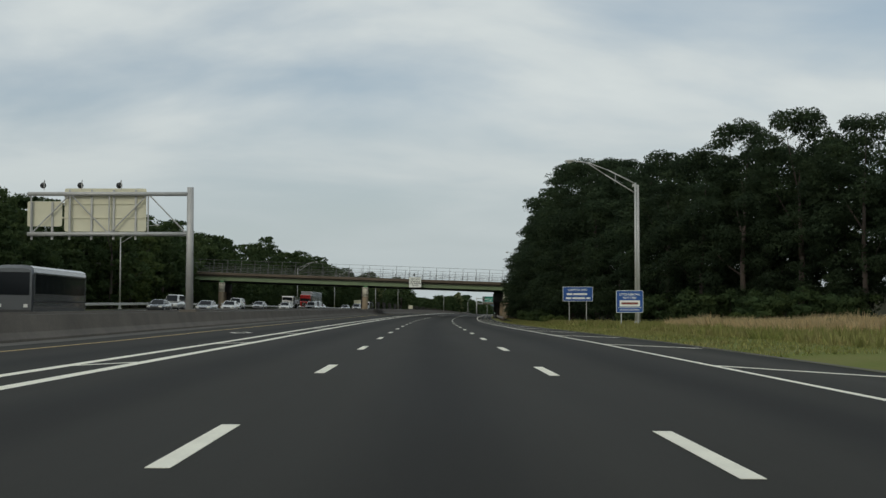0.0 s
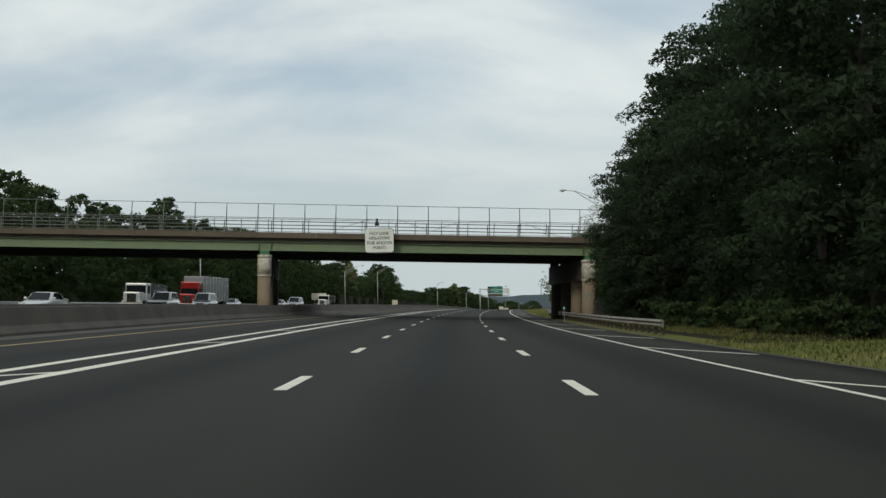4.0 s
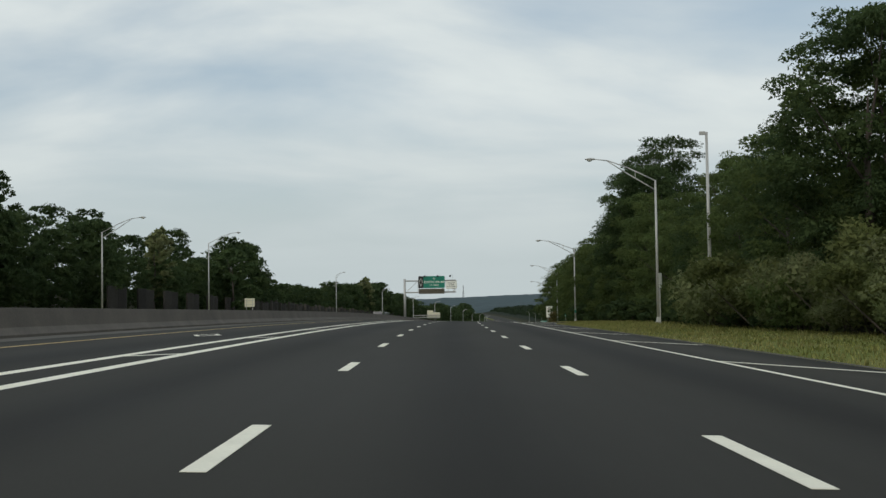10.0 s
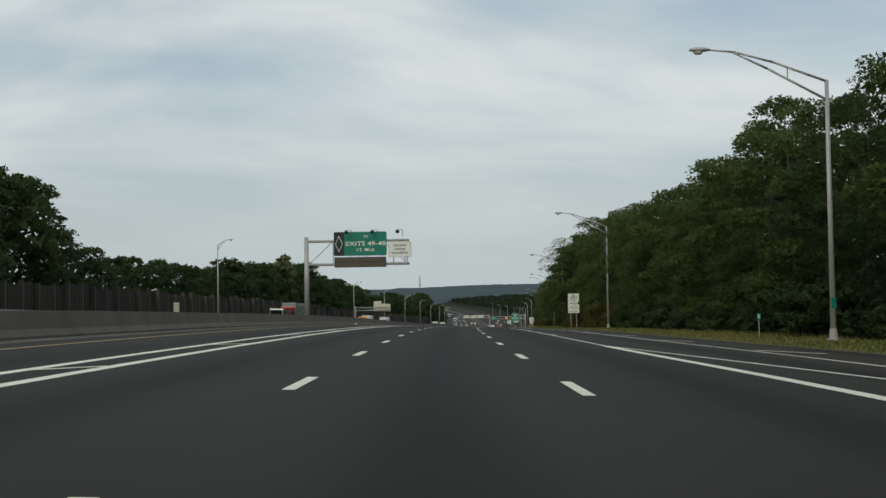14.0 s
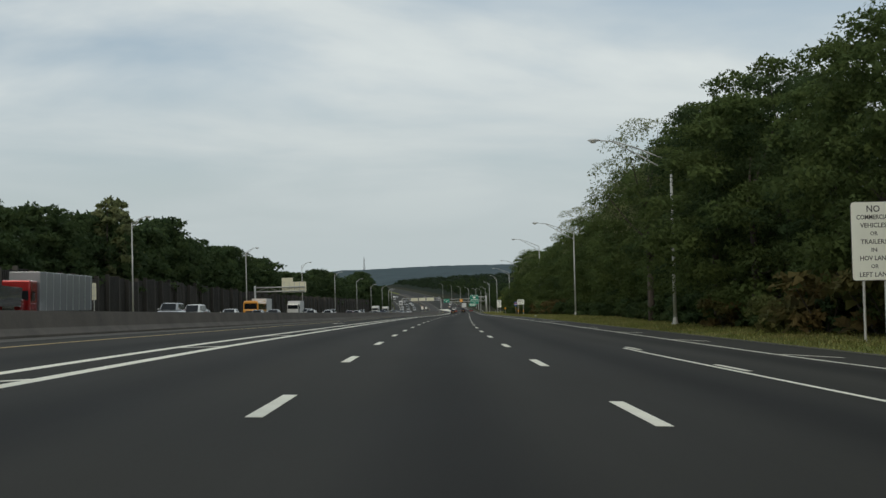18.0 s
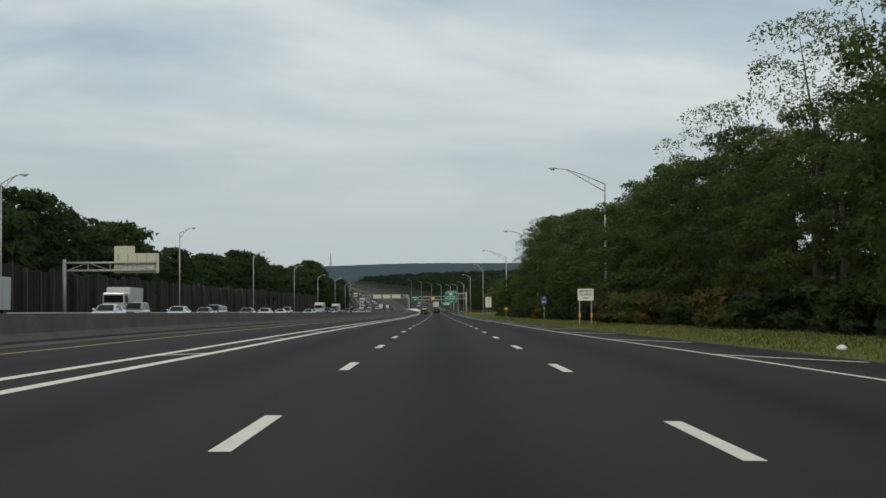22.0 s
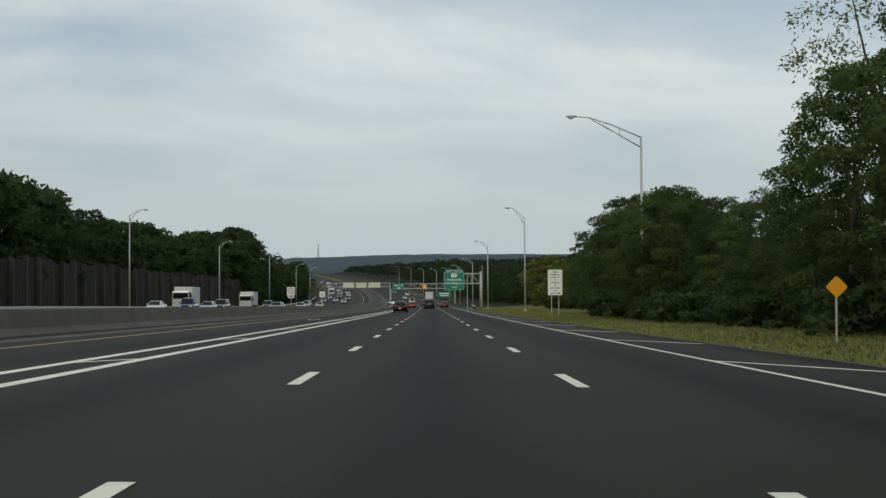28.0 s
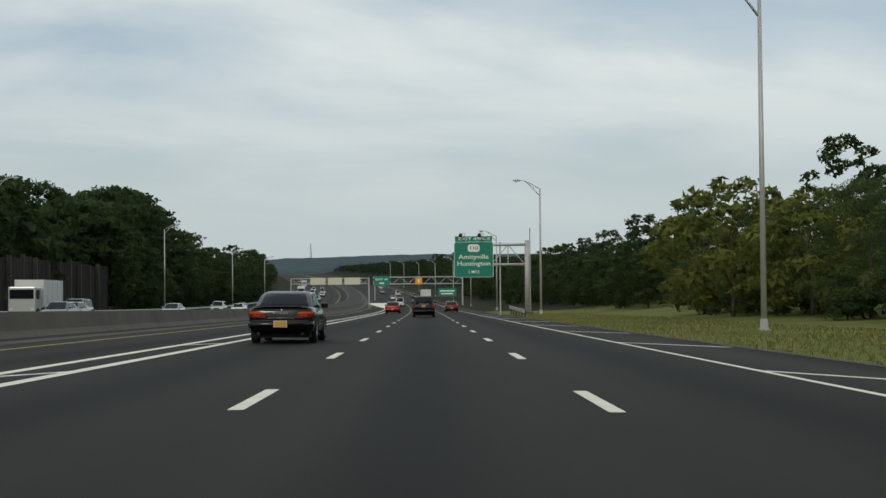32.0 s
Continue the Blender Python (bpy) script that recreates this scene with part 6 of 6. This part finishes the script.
def body_ring(st):
    y, w, z0, z1 = st
    m = (z0 + z1) / 2
    half = [(w * 0.86, z0), (w * 0.97, z0 + 0.10), (w, m - 0.05), (w * 0.985, m + 0.1), (w * 0.95, z1 - 0.06), (w * 0.86, z1 - 0.015), (w * 0.45, z1)]
    return half + [(-x, z) for x, z in half[::-1]]


def wheels(t, ys, w, r, width=0.21, rim=None):
    for y in ys:
        for sx in (-1, 1):
            x = sx * (w - width / 2)
            bm = bmesh.new()
            prof = [(-width / 2, r * 0.66), (-width / 2, r * 0.93), (-width * 0.36, r), (width * 0.36, r), (width / 2, r * 0.93), (width / 2, r * 0.66)]
            n = 20
            rings = [[bm.verts.new((x + px, y + math.cos(2 * math.pi * i / n) * pr, r + math.sin(2 * math.pi * i / n) * pr)) for i in range(n)] for px, pr in prof]
            for a, b in zip(rings, rings[1:]):
                for i in range(n):
                    bm.faces.new((a[i], a[(i + 1) % n], b[(i + 1) % n], b[i]))
            bmesh.ops.recalc_face_normals(bm, faces=bm.faces[:])
            tyre = part("wheel", bm, TYRE, t, smooth=True)
            bm = bmesh.new()
            tube(bm, (x - sx * width * 0.3, y, r), (x + sx * width * 0.36, y, r), r * 0.67, n=18)
            for i in range(5):
                a = 2 * math.pi * i / 5
                tube(bm, (x + sx * width * 0.40, y, r), (x + sx * width * 0.40, y + math.cos(a) * r * 0.6, r + math.sin(a) * r * 0.6), r * 0.09, n=4)
            part("rim", bm, rim or RIM, tyre)


def car(kind, colour, label, close=False):
    """A passenger car, its front towards +y; close: with the small parts that show from near by."""
    col = paint(colour, COLOURS[colour])
    t = thing("car" if kind != "van" else "van", Matrix.Identity(4), label, "car")
    if kind == "sedan":
        L, W, base, belt, roof, r = 2.42, 0.89, 0.24, 0.92, 1.41, 0.32
        st = [(-L, W * 0.84, 0.42, 0.86), (-L + 0.05, W * 0.93, 0.32, 0.955), (-L + 0.16, W * 0.96, 0.28, 0.985), (-L + 0.42, W * 0.985, 0.26, 0.995), (-1.5, W, base, 0.985), (-0.6, W, base, 0.955), (0.5, W, base, 0.945), (1.15, W, base, 0.925), (1.8, W * 0.97, base, 0.84), (L - 0.2, W * 0.9, 0.28, 0.72), (L, W * 0.78, 0.38, 0.58)]
        cab = [(-1.86, -0.95), (1.22, 0.38)]
        wy = (-1.38, 1.36)
    elif kind == "suv":
        L, W, base, belt, roof, r = 2.35, 0.93, 0.36, 1.10, 1.76, 0.37
        st = [(-L, W * 0.88, 0.5, 0.98), (-L + 0.05, W * 0.95, 0.42, 1.08), (-L + 0.25, W, 0.38, 1.1), (-1.2, W, base, 1.1), (0.6, W, base, 1.08), (1.1, W, base, 1.07), (1.7, W * 0.98, base, 1.03), (L - 0.15, W * 0.93, 0.4, 0.92), (L, W * 0.85, 0.48, 0.75)]
        cab = [(-2.28, -2.08), (1.12, 0.45)]
        wy = (-1.35, 1.38)
    else:
        L, W, base, belt, roof, r = 2.55, 0.97, 0.30, 1.08, 1.95, 0.34
        st = [(-L, W * 0.92, 0.45, 1.0), (-L + 0.05, W * 0.98, 0.36, 1.08), (-1.5, W, base, 1.08), (0.6, W, base, 1.06), (1.5, W, base, 1.0), (2.1, W * 0.96, base, 0.92), (L, W * 0.86, 0.4, 0.7)]
        cab = [(-2.5, -2.42), (1.75, 0.85)]
        wy = (-1.55, 1.55)
    part("body", loft(st, body_ring), col, t, smooth=True)
    (rb, rt), (fb, ft) = cab
    wb, wt = W * 0.90, W * (0.74 if kind == "sedan" else 0.80)
    z0, z1 = belt - 0.02, roof

    def corner(f, g, h):
        """A point of the cabin's shell: f from rear to front, g from left to right, h from belt to roof."""
        y = (rb + (rt - rb) * h) * (1 - f) + (fb + (ft - fb) * h) * f
        w = wb + (wt - wb) * h
        return Vector(((2 * g - 1) * w, y, z0 + (z1 - z0) * h))

    bm = bmesh.new()
    levels = (0, 0.35, 0.66, 0.84, 0.94, 0.985, 1.0)
    shrink = (0, 0, 0.005, 0.025, 0.06, 0.11, 0.2)
    rings = []
    for h, sh in zip(levels, shrink):
        ring = []
        for f, g in ((0, 0.10), (0, 0.5), (0, 0.90), (0.06, 1.0), (0.5, 1.0), (0.94, 1.0), (1, 0.88), (1, 0.5), (1, 0.12), (0.94, 0), (0.5, 0), (0.06, 0)):
            p = corner(sh + f * (1 - 2 * sh), sh + g * (1 - 2 * sh), h)
            if f in (0, 1):
                p.y += (0.04 if f else -0.04) * (1 - abs(2 * g - 1))
            ring.append(bm.verts.new(p))
        rings.append(ring)
    for a, b in zip(rings, rings[1:]):
        for i in range(12):
            bm.faces.new((a[i], a[(i + 1) % 12], b[(i + 1) % 12], b[i]))
    bm.faces.new(rings[-1])
    bmesh.ops.recalc_face_normals(bm, faces=bm.faces[:])
    part("cabin", bm, col, t, smooth=True)

    def pane(name, pts, off):
        bm = bmesh.new()
        vs = [bm.verts.new(p + Vector(off)) for p in pts]
        bk = [bm.verts.new(p + Vector(off) * 0.2) for p in pts]
        bm.faces.new(vs)
        for i in range(4):
            bm.faces.new((vs[i], vs[(i + 1) % 4], bk[(i + 1) % 4], bk[i]))
        part(name, bm, GLASS, t)

    def slab(name, xs, low, high, out, deep, mat, words=""):
        """A shaped plate across the tail, wrapped round the corner of the body: low and high give z over x."""
        bm = bmesh.new()
        cols = []
        for k in np.linspace(0, 1, 9):
            x = xs[0] + (xs[1] - xs[0]) * k
            y = -L - out + float(np.interp(abs(x), (0.80, 0.93, 0.965, 1.0), (0, 0.045, 0.13, 0.30)))
            z0, z1 = (float(np.interp(k, [q[0] for q in e], [q[1] for q in e])) for e in (low, high))
            cols.append([bm.verts.new((x * W, yy, z)) for yy, z in ((y, z0), (y, z1), (y + deep, z1), (y + deep, z0))])
        for a, b in zip(cols, cols[1:]):
            for i in range(4):
                bm.faces.new((a[i], a[(i + 1) % 4], b[(i + 1) % 4], b[i]))
        bm.faces.new(cols[0])
        bm.faces.new(cols[-1][::-1])
        bmesh.ops.recalc_face_normals(bm, faces=bm.faces[:])
        return part(name, bm, mat, t, words)

    # the rear window follows the curve of the shell
    bm = bmesh.new()
    gs, hs = (0.05, 0.10, 0.30, 0.5, 0.70, 0.90, 0.95) if kind == "sedan" else (0.12, 0.3, 0.5, 0.7, 0.88), (0.07, 0.35, 0.66, 0.84, 0.92)
    rows = []
    for k, h in enumerate(hs):
        sh = float(np.interp(h, levels, shrink))
        row = []
        for g in gs:
            g = 0.5 + (g - 0.5) * (0.965 if k in (0, 4) else 1.0)
            f = 0.6 * max(0.0, abs(g - 0.5) - 0.4)
            q = corner(sh + f * (1 - 2 * sh), sh + g * (1 - 2 * sh), h)
            row.append(bm.verts.new(q + Vector((0, -0.04 * (1 - abs(2 * g - 1)) - 0.010, 0.012))))
        rows.append(row)
    for a, b in zip(rows, rows[1:]):
        for i in range(len(gs) - 1):
            bm.faces.new((a[i], a[i + 1], b[i + 1], b[i]))
    bmesh.ops.recalc_face_normals(bm, faces=bm.faces[:])
    bmesh.ops.solidify(bm, geom=bm.faces[:], thickness=0.006)
    part("rear_window", bm, GLASS, t, smooth=True)
    pane("windscreen", [corner(1, 0.08, 0.05), corner(1, 0.92, 0.05), corner(1, 0.9, 0.88), corner(1, 0.1, 0.88)], (0, 0.055, 0.01))
    for g, sx in ((0, -1), (1, 1)):
        cuts = (0.16, 0.5, 0.9) if kind == "sedan" else (0.05, 0.34, 0.62, 0.9)
        for f0, f1 in zip(cuts, cuts[1:]):
            pane("side_window", [corner(f0 + 0.015, g, 0.12), corner(f1 - 0.015, g, 0.12), corner(f1 - 0.015, g, 0.86), corner(f0 + 0.015, g, 0.86)], (sx * 0.012, 0, 0))
        part("wing_mirror", boxm(sx * (W + 0.02) - 0.09, sx * (W + 0.02) + 0.09, fb - 0.42, fb - 0.30, belt + 0.02, belt + 0.17, bevel=0.03), col, t)
        zr = 0.78 if kind == "sedan" else 0.95
        if kind == "sedan":
            slab("tail_lamp", (sx * 0.42, sx * 0.985), ((0, 0.69), (0.85, 0.70), (1, 0.73)), ((0, 0.70), (0.18, 0.845), (0.8, 0.865), (1, 0.84)), 0.022, 0.10, TAIL, "dark red tail lamp")
            slab("indicator", (sx * 0.50, sx * 0.96), ((0, 0.795), (1, 0.795)), ((0, 0.80), (0.12, 0.84), (0.75, 0.852), (1, 0.835)), 0.030, 0.04, AMBER_LENS, "amber indicator")
            if close:
                slab("reflector", (sx * 0.58, sx * 0.80), ((0, 0.73), (1, 0.73)), ((0, 0.775), (1, 0.78)), 0.028, 0.04, REFLECTOR, "bright red reflector")
        else:
            part("tail_lamp", boxm(sx * W * 0.84 - 0.09, sx * W * 0.84 + 0.09, -L - 0.01, -L + 0.2, zr - 0.2, zr + 0.2, bevel=0.03), TAIL, t, "red tail lamp")
        if kind == "sedan":
            bm = bmesh.new()
            tube(bm, (sx * 0.58, -L - 0.05, 0.27), (sx * 0.58, -L + 0.3, 0.29), 0.038, n=12)
            pipe = part("exhaust", bm, CHROME, t)
            bm = bmesh.new()
            tube(bm, (sx * 0.58, -L - 0.053, 0.27), (sx * 0.58, -L - 0.046, 0.27), 0.030, n=12)
            part("pipe_mouth", bm, UNDER, pipe)
        part("head_lamp", boxm(sx * W * 0.7 - 0.17, sx * W * 0.7 + 0.17, L - 0.2, L + 0.005, 0.60 if kind != "suv" else 0.72, 0.74 if kind != "suv" else 0.9, bevel=0.03), HEAD, t, "clear head lamp")
    if kind == "sedan":
        part("boot_lip", boxm(-W * 0.80, W * 0.80, -L + 0.015, -L + 0.13, 0.972, 0.998, bevel=0.01), col, t)
    if kind == "sedan" and close:
        part("boot_seam", boxm(-W * 0.40, W * 0.40, -L - 0.024, -L + 0.02, 0.675, 0.690), CHROME, t, "slim bright strip above the bumper")
        for i in range(5):
            part("badge", boxm(-0.19 + 0.085 * i, -0.145 + 0.085 * i, -L - 0.020, -L + 0.02, 0.795, 0.825), CHROME, t, "small bright badge bar")
        part("badge", boxm(0.0, 0.055, -L - 0.016, -L + 0.03, 0.87, 0.91, bevel=0.01), CHROME, t, "small bright emblem")
        part("plate_frame", boxm(-0.18, 0.18, -L - 0.088, -L - 0.06, 0.435, 0.615, bevel=0.006), STEEL, t, "pale plate frame")
        part("bumper_strip", boxm(-W * 0.84, W * 0.84, -L - 0.074, -L - 0.05, 0.600, 0.622, bevel=0.006), TRIM, t)
    bumper = [(-L - 0.07, W * 0.86, 0.36, 0.62), (-L + 0.02, W * 0.97, 0.33, 0.66), (-L + 0.4, W * 1.0, 0.33, 0.64)]
    part("rear_bumper", loft(bumper, body_ring), col, t, smooth=True)
    part("number_plate", boxm(-0.155, 0.155, -L - 0.095, -L - 0.07, 0.455 if kind == "sedan" else 0.86, 0.598 if kind == "sedan" else 1.02), PLATE, t, "amber number plate without readable writing")
    part("grille", boxm(-0.4, 0.4, L - 0.05, L + 0.012, 0.5, 0.64 if kind == "sedan" else 0.8), TRIM, t)
    part("underbody", boxm(-W * 0.85, W * 0.85, -L + 0.25, L - 0.3, 0.16, 0.32), UNDER, t)
    if kind == "suv":
        for sx in (-1, 1):
            part("roof_rail", boxm(sx * 0.62 - 0.02, sx * 0.62 + 0.02, -1.7, 0.3, roof, roof + 0.06), TRIM, t)
        part("plate_bar", boxm(-0.42, 0.42, -L - 0.03, -L, 1.06, 1.12), CHROME, t, "bright plate bar")
    for y in wy if close else ():
        for sx in (-1, 1):
            bm = bmesh.new()
            arc = [(y + math.cos(a) * q, r + math.sin(a) * q) for q, way in ((r + 0.075, 1), (r + 0.02, -1)) for a in [math.pi * i / 12 for i in range(13)][::way]]
            f = [bm.verts.new((sx * (W + 0.004), *q)) for q in arc]
            g = [bm.verts.new((sx * (W - 0.10), *q)) for q in arc]
            for i in range(12):
                bm.faces.new((f[i], f[i + 1], f[24 - i], f[25 - i]))
            for i in range(26):
                bm.faces.new((f[i], g[i], g[(i + 1) % 26], f[(i + 1) % 26]))
            bmesh.ops.recalc_face_normals(bm, faces=bm.faces[:])
            part("wheel_arch", bm, TRIM, t)
    wheels(t, wy, W - 0.01, r)
    return t


def truck(kind, colour, label):
    """A lorry or bus, its front towards +y."""
    col = paint(colour, COLOURS[colour], 0.4, 0.0)
    t = thing("bus" if kind in ("bus", "coach") else "lorry", Matrix.Identity(4), label, "bus" if kind in ("bus", "coach") else "lorry")
    W = 1.22
    if kind in ("box", "semi", "dump"):
        back = {"box": -6.0, "semi": -14.5, "dump": -6.0}[kind]
        nose = {"box": 0.0, "semi": 1.6, "dump": 1.7}[kind]
        part("cab", boxm(-1.1, 1.1, 0.0, 1.75, 0.65, 2.75 if kind != "semi" else 3.3, bevel=0.12), col, t)
        if nose:
            part("bonnet", boxm(-0.85, 0.85, 1.7, 1.7 + nose, 0.75, 1.85, bevel=0.12), col, t)
            part("grille", boxm(-0.45, 0.45, 1.72 + nose, 1.76 + nose, 0.85, 1.65), CHROME, t, "bright grille")
        part("windscreen", boxm(-0.98, 0.98, 1.70, 1.765, 1.75, 2.5), GLASS, t)
        for sx in (-1, 1):
            part("side_window", boxm(sx * 1.105 - 0.01, sx * 1.105 + 0.01, 0.55, 1.45, 1.75, 2.45), GLASS, t)
            part("head_lamp", boxm(sx * 0.85 - 0.13, sx * 0.85 + 0.13, 1.7 + nose, 1.775 + nose, 0.8, 1.0), HEAD, t)
            part("wing_mirror", boxm(sx * 1.32 - 0.08, sx * 1.32 + 0.08, 1.5, 1.6, 1.7, 2.3, bevel=0.02), TRIM, t)
        part("bumper", boxm(-1.15, 1.15, 1.72 + nose, 1.86 + nose, 0.42, 0.72, bevel=0.03), CHROME if nose else TRIM, t)
        part("chassis", boxm(-0.6, 0.6, back + 0.3, 1.6, 0.5, 0.85), UNDER, t)
        if kind == "dump":
            bm = bmesh.new()
            vs = [bm.verts.new(v) for v in ((-1.2, back, 1.2), (1.2, back, 1.2), (1.2, -0.15, 1.2), (-1.2, -0.15, 1.2), (-1.25, back - 0.2, 2.6), (1.25, back - 0.2, 2.6), (1.25, -0.1, 2.75), (-1.25, -0.1, 2.75))]
            for f in ((3, 2, 1, 0), (0, 1, 5, 4), (1, 2, 6, 5), (2, 3, 7, 6), (3, 0, 4, 7), (4, 5, 6, 7)):
                bm.faces.new([vs[i] for i in f])
            part("tipper_body", bm, paint("grey", COLOURS["grey"], 0.6, 0.0), t)
        else:
            part("cargo_box", boxm(-W, W, back, -0.25, 0.95, 3.35 if kind == "box" else 4.0, bevel=0.04), BOX_WHITE if kind == "box" else paint("silver", COLOURS["silver"]), t, "plain cargo box")
            for k in range(8 if kind == "semi" else 4):
                y = back + 0.4 + k * (-0.5 - back) / (8 if kind == "semi" else 4)
                for sx in (-1, 1):
                    part("box_rib", boxm(sx * W - 0.012, sx * W + 0.012, y, y + 0.06, 1.0, 3.3 if kind == "box" else 3.95), STEEL, t)
        wheels(t, (1.0 + nose * 0.7, back + 1.2, back + 2.3) if kind != "semi" else (2.2, -0.6, -1.7, back + 1.2, back + 2.3), 1.15, 0.5, 0.28)
    else:
        L = 9.5 if kind == "bus" else 12.0
        top = 2.95 if kind == "bus" else 3.45
        nose = 1.5 if kind == "bus" else 0.0
        st = [(-L, 1.12, 0.6, top - 0.12), (-L + 0.12, 1.2, 0.55, top), (0.0, 1.2, 0.55, top), (0.25, 1.14, 0.55, top - 0.2)]

        def ring(q):
            y, w, a, b = q
            h = [(w * 0.98, a), (w, a + 0.3), (w, b - 0.45), (w * 0.94, b - 0.16), (w * 0.75, b - 0.04), (w * 0.4, b)]
            return h + [(-x, z) for x, z in h[::-1]]

        part("body", loft(st, ring), col, t)
        if nose:
            part("bonnet", boxm(-1.0, 1.0, 0.2, nose, 0.6, 1.55, bevel=0.15), col, t)
            part("grille", boxm(-0.6, 0.6, nose, nose + 0.03, 0.8, 1.3), TRIM, t)
        part("windscreen", boxm(-1.0, 1.0, 0.2, 0.275, 1.6, top - 0.45), GLASS, t)
        n = 9
        for sx in (-1, 1):
            for i in range(n):
                y0 = -L + 0.5 + i * (L - 0.7) / n
                part("side_window", boxm(sx * 1.2 - 0.012, sx * 1.2 + 0.012, y0, y0 + (L - 0.7) / n - 0.12, 1.55 if kind == "bus" else 1.7, top - 0.55), GLASS, t)
            part("head_lamp", boxm(sx * 0.8 - 0.12, sx * 0.8 + 0.12, nose + 0.26 if not nose else nose - 0.02, nose + 0.3 if not nose else nose + 0.04, 0.85, 1.05), HEAD, t)
            part("stripe", boxm(sx * 1.205 - 0.01, sx * 1.205 + 0.01, -L + 0.2, 0.0, 1.2, 1.28), TRIM, t)
        part("bumper", boxm(-1.15, 1.15, max(nose, 0.27), max(nose, 0.27) + 0.12, 0.45, 0.7), TRIM, t)
        wheels(t, (nose * 0.4 - 0.6 if not nose else 0.7, -L + 2.4), 1.12, 0.48, 0.28)
    return t


def park(made, s, u, away):
    """Sets a vehicle on its lane; away: driving the way the camera looks."""
    made.matrix_world = stand(s, u, 0.004, 0 if away else 180, tilt=True)
    return made


# own lanes ahead
park(car("suv", "black", "black sport utility car with red tail lamps", True), 1105, -0.1, True)
park(car("sedan", "black", "glossy black saloon car with amber number plate", True), 1033.4, -3.8, True)
park(car("sedan", "red", "small red saloon car with tail lamps"), 1150, -3.7, True)
park(car("sedan", "maroon", "dark red saloon car on the road"), 1168, 3.6, True)
park(car("van", "white", "white van far ahead on the road"), 1262, -3.7, True)
park(car("suv", "grey", "dark grey car far ahead on the road"), 1240, -0.1, True)
park(car("sedan", "silver", "silver saloon car far ahead on the road"), 1300, 3.6, True)
park(truck("box", "red", "red lorry far ahead on the road"), 1330, 3.6, True)

for k, (kind, colour, s, u) in enumerate((("sedan", "white", 1372, -3.7), ("sedan", "grey", 1398, 3.6), ("suv", "white", 1436, -0.1), ("sedan", "silver", 1478, -3.7), ("suv", "grey", 1512, 3.6), ("sedan", "white", 1560, -0.1), ("van", "white", 1610, 3.6), ("sedan", "silver", 1665, -3.7))):
    park(car(kind, colour, colour + " car far ahead on the falling road"), s, u, True)

protos = {}
LABELS = {"sedan": "saloon car on the far carriageway", "suv": "tall estate car on the far carriageway", "van": "van on the far carriageway"}


def oncoming(kind, colour, s, lane):
    """A vehicle of the opposite traffic; alike ones share their meshes."""
    u = (-25.5, -29.2, -32.9, -21.3)[lane]
    key = (kind, colour)
    if key not in protos:
        if kind in LABELS:
            protos[key] = car(kind, colour, colour + " " + LABELS[kind])
        else:
            protos[key] = truck(kind, colour, {"box": "white box lorry on the far carriageway", "semi": colour + " articulated lorry with a grey trailer", "dump": "white tipper lorry with a grey body", "bus": "orange-yellow school bus with black stripes", "coach": "grey touring coach with dark windows"}[kind])
        return park(protos[key], s, u, False)
    return copy_thing(protos[key], stand(s, u, 0.004, 180, tilt=True))


# kind, colour, metres along, lane
TRAFFIC = """coach,grey,69,0 sedan,grey,127,1 van,white,151,2 sedan,white,149,0 sedan,silver,194,1 dump,white,248,2
sedan,silver,134,0 suv,white,174,1 semi,red,271,2 sedan,white,197,0 suv,white,228,0 van,silver,261,1
sedan,grey,308,1 dump,white,376,2 sedan,silver,293,2  suv,silver,301,0 semi,red,659,2
van,white,705,1 dump,white,649,2 sedan,silver,749,1 suv,silver,677,0 sedan,silver,709,1 sedan,white,707,0
bus,orange,765,2 sedan,grey,740,0 box,white,816,2 sedan,white,783,0 box,white,773,2 suv,silver,808,1
sedan,white,810,0 suv,grey,852,1  sedan,maroon,845,1 suv,grey,878,2 sedan,maroon,856,0
sedan,white,924,1 sedan,white,874,0 suv,silver,934,1 sedan,silver,939,0 sedan,white,1027,2 suv,blue,1028,1
box,white,1105,2 sedan,silver,1042,1 sedan,grey,1091,0 box,white,1044,2 suv,grey,1053,1 sedan,white,1177,0
sedan,grey,1088,0 suv,grey,1106,1 sedan,silver,1129,0 suv,white,1183,1 sedan,grey,1238,2 sedan,white,1330,1
suv,silver,1360,0 sedan,white,1390,2 sedan,grey,1420,1 box,white,1450,2 sedan,white,1480,0 suv,white,1520,1
sedan,white,1300,0 suv,white,1316,2 sedan,grey,1346,2 sedan,white,1375,0 suv,silver,1405,1 sedan,white,1437,0 van,white,1466,1 sedan,silver,1500,2 sedan,silver,1560,0 box,white,1600,2 sedan,grey,1640,1 sedan,white,1690,0 suv,white,1740,2"""
for row in TRAFFIC.split():
    kind, colour, s, lane = row.split(",")
    oncoming(kind, colour, float(s), int(lane))
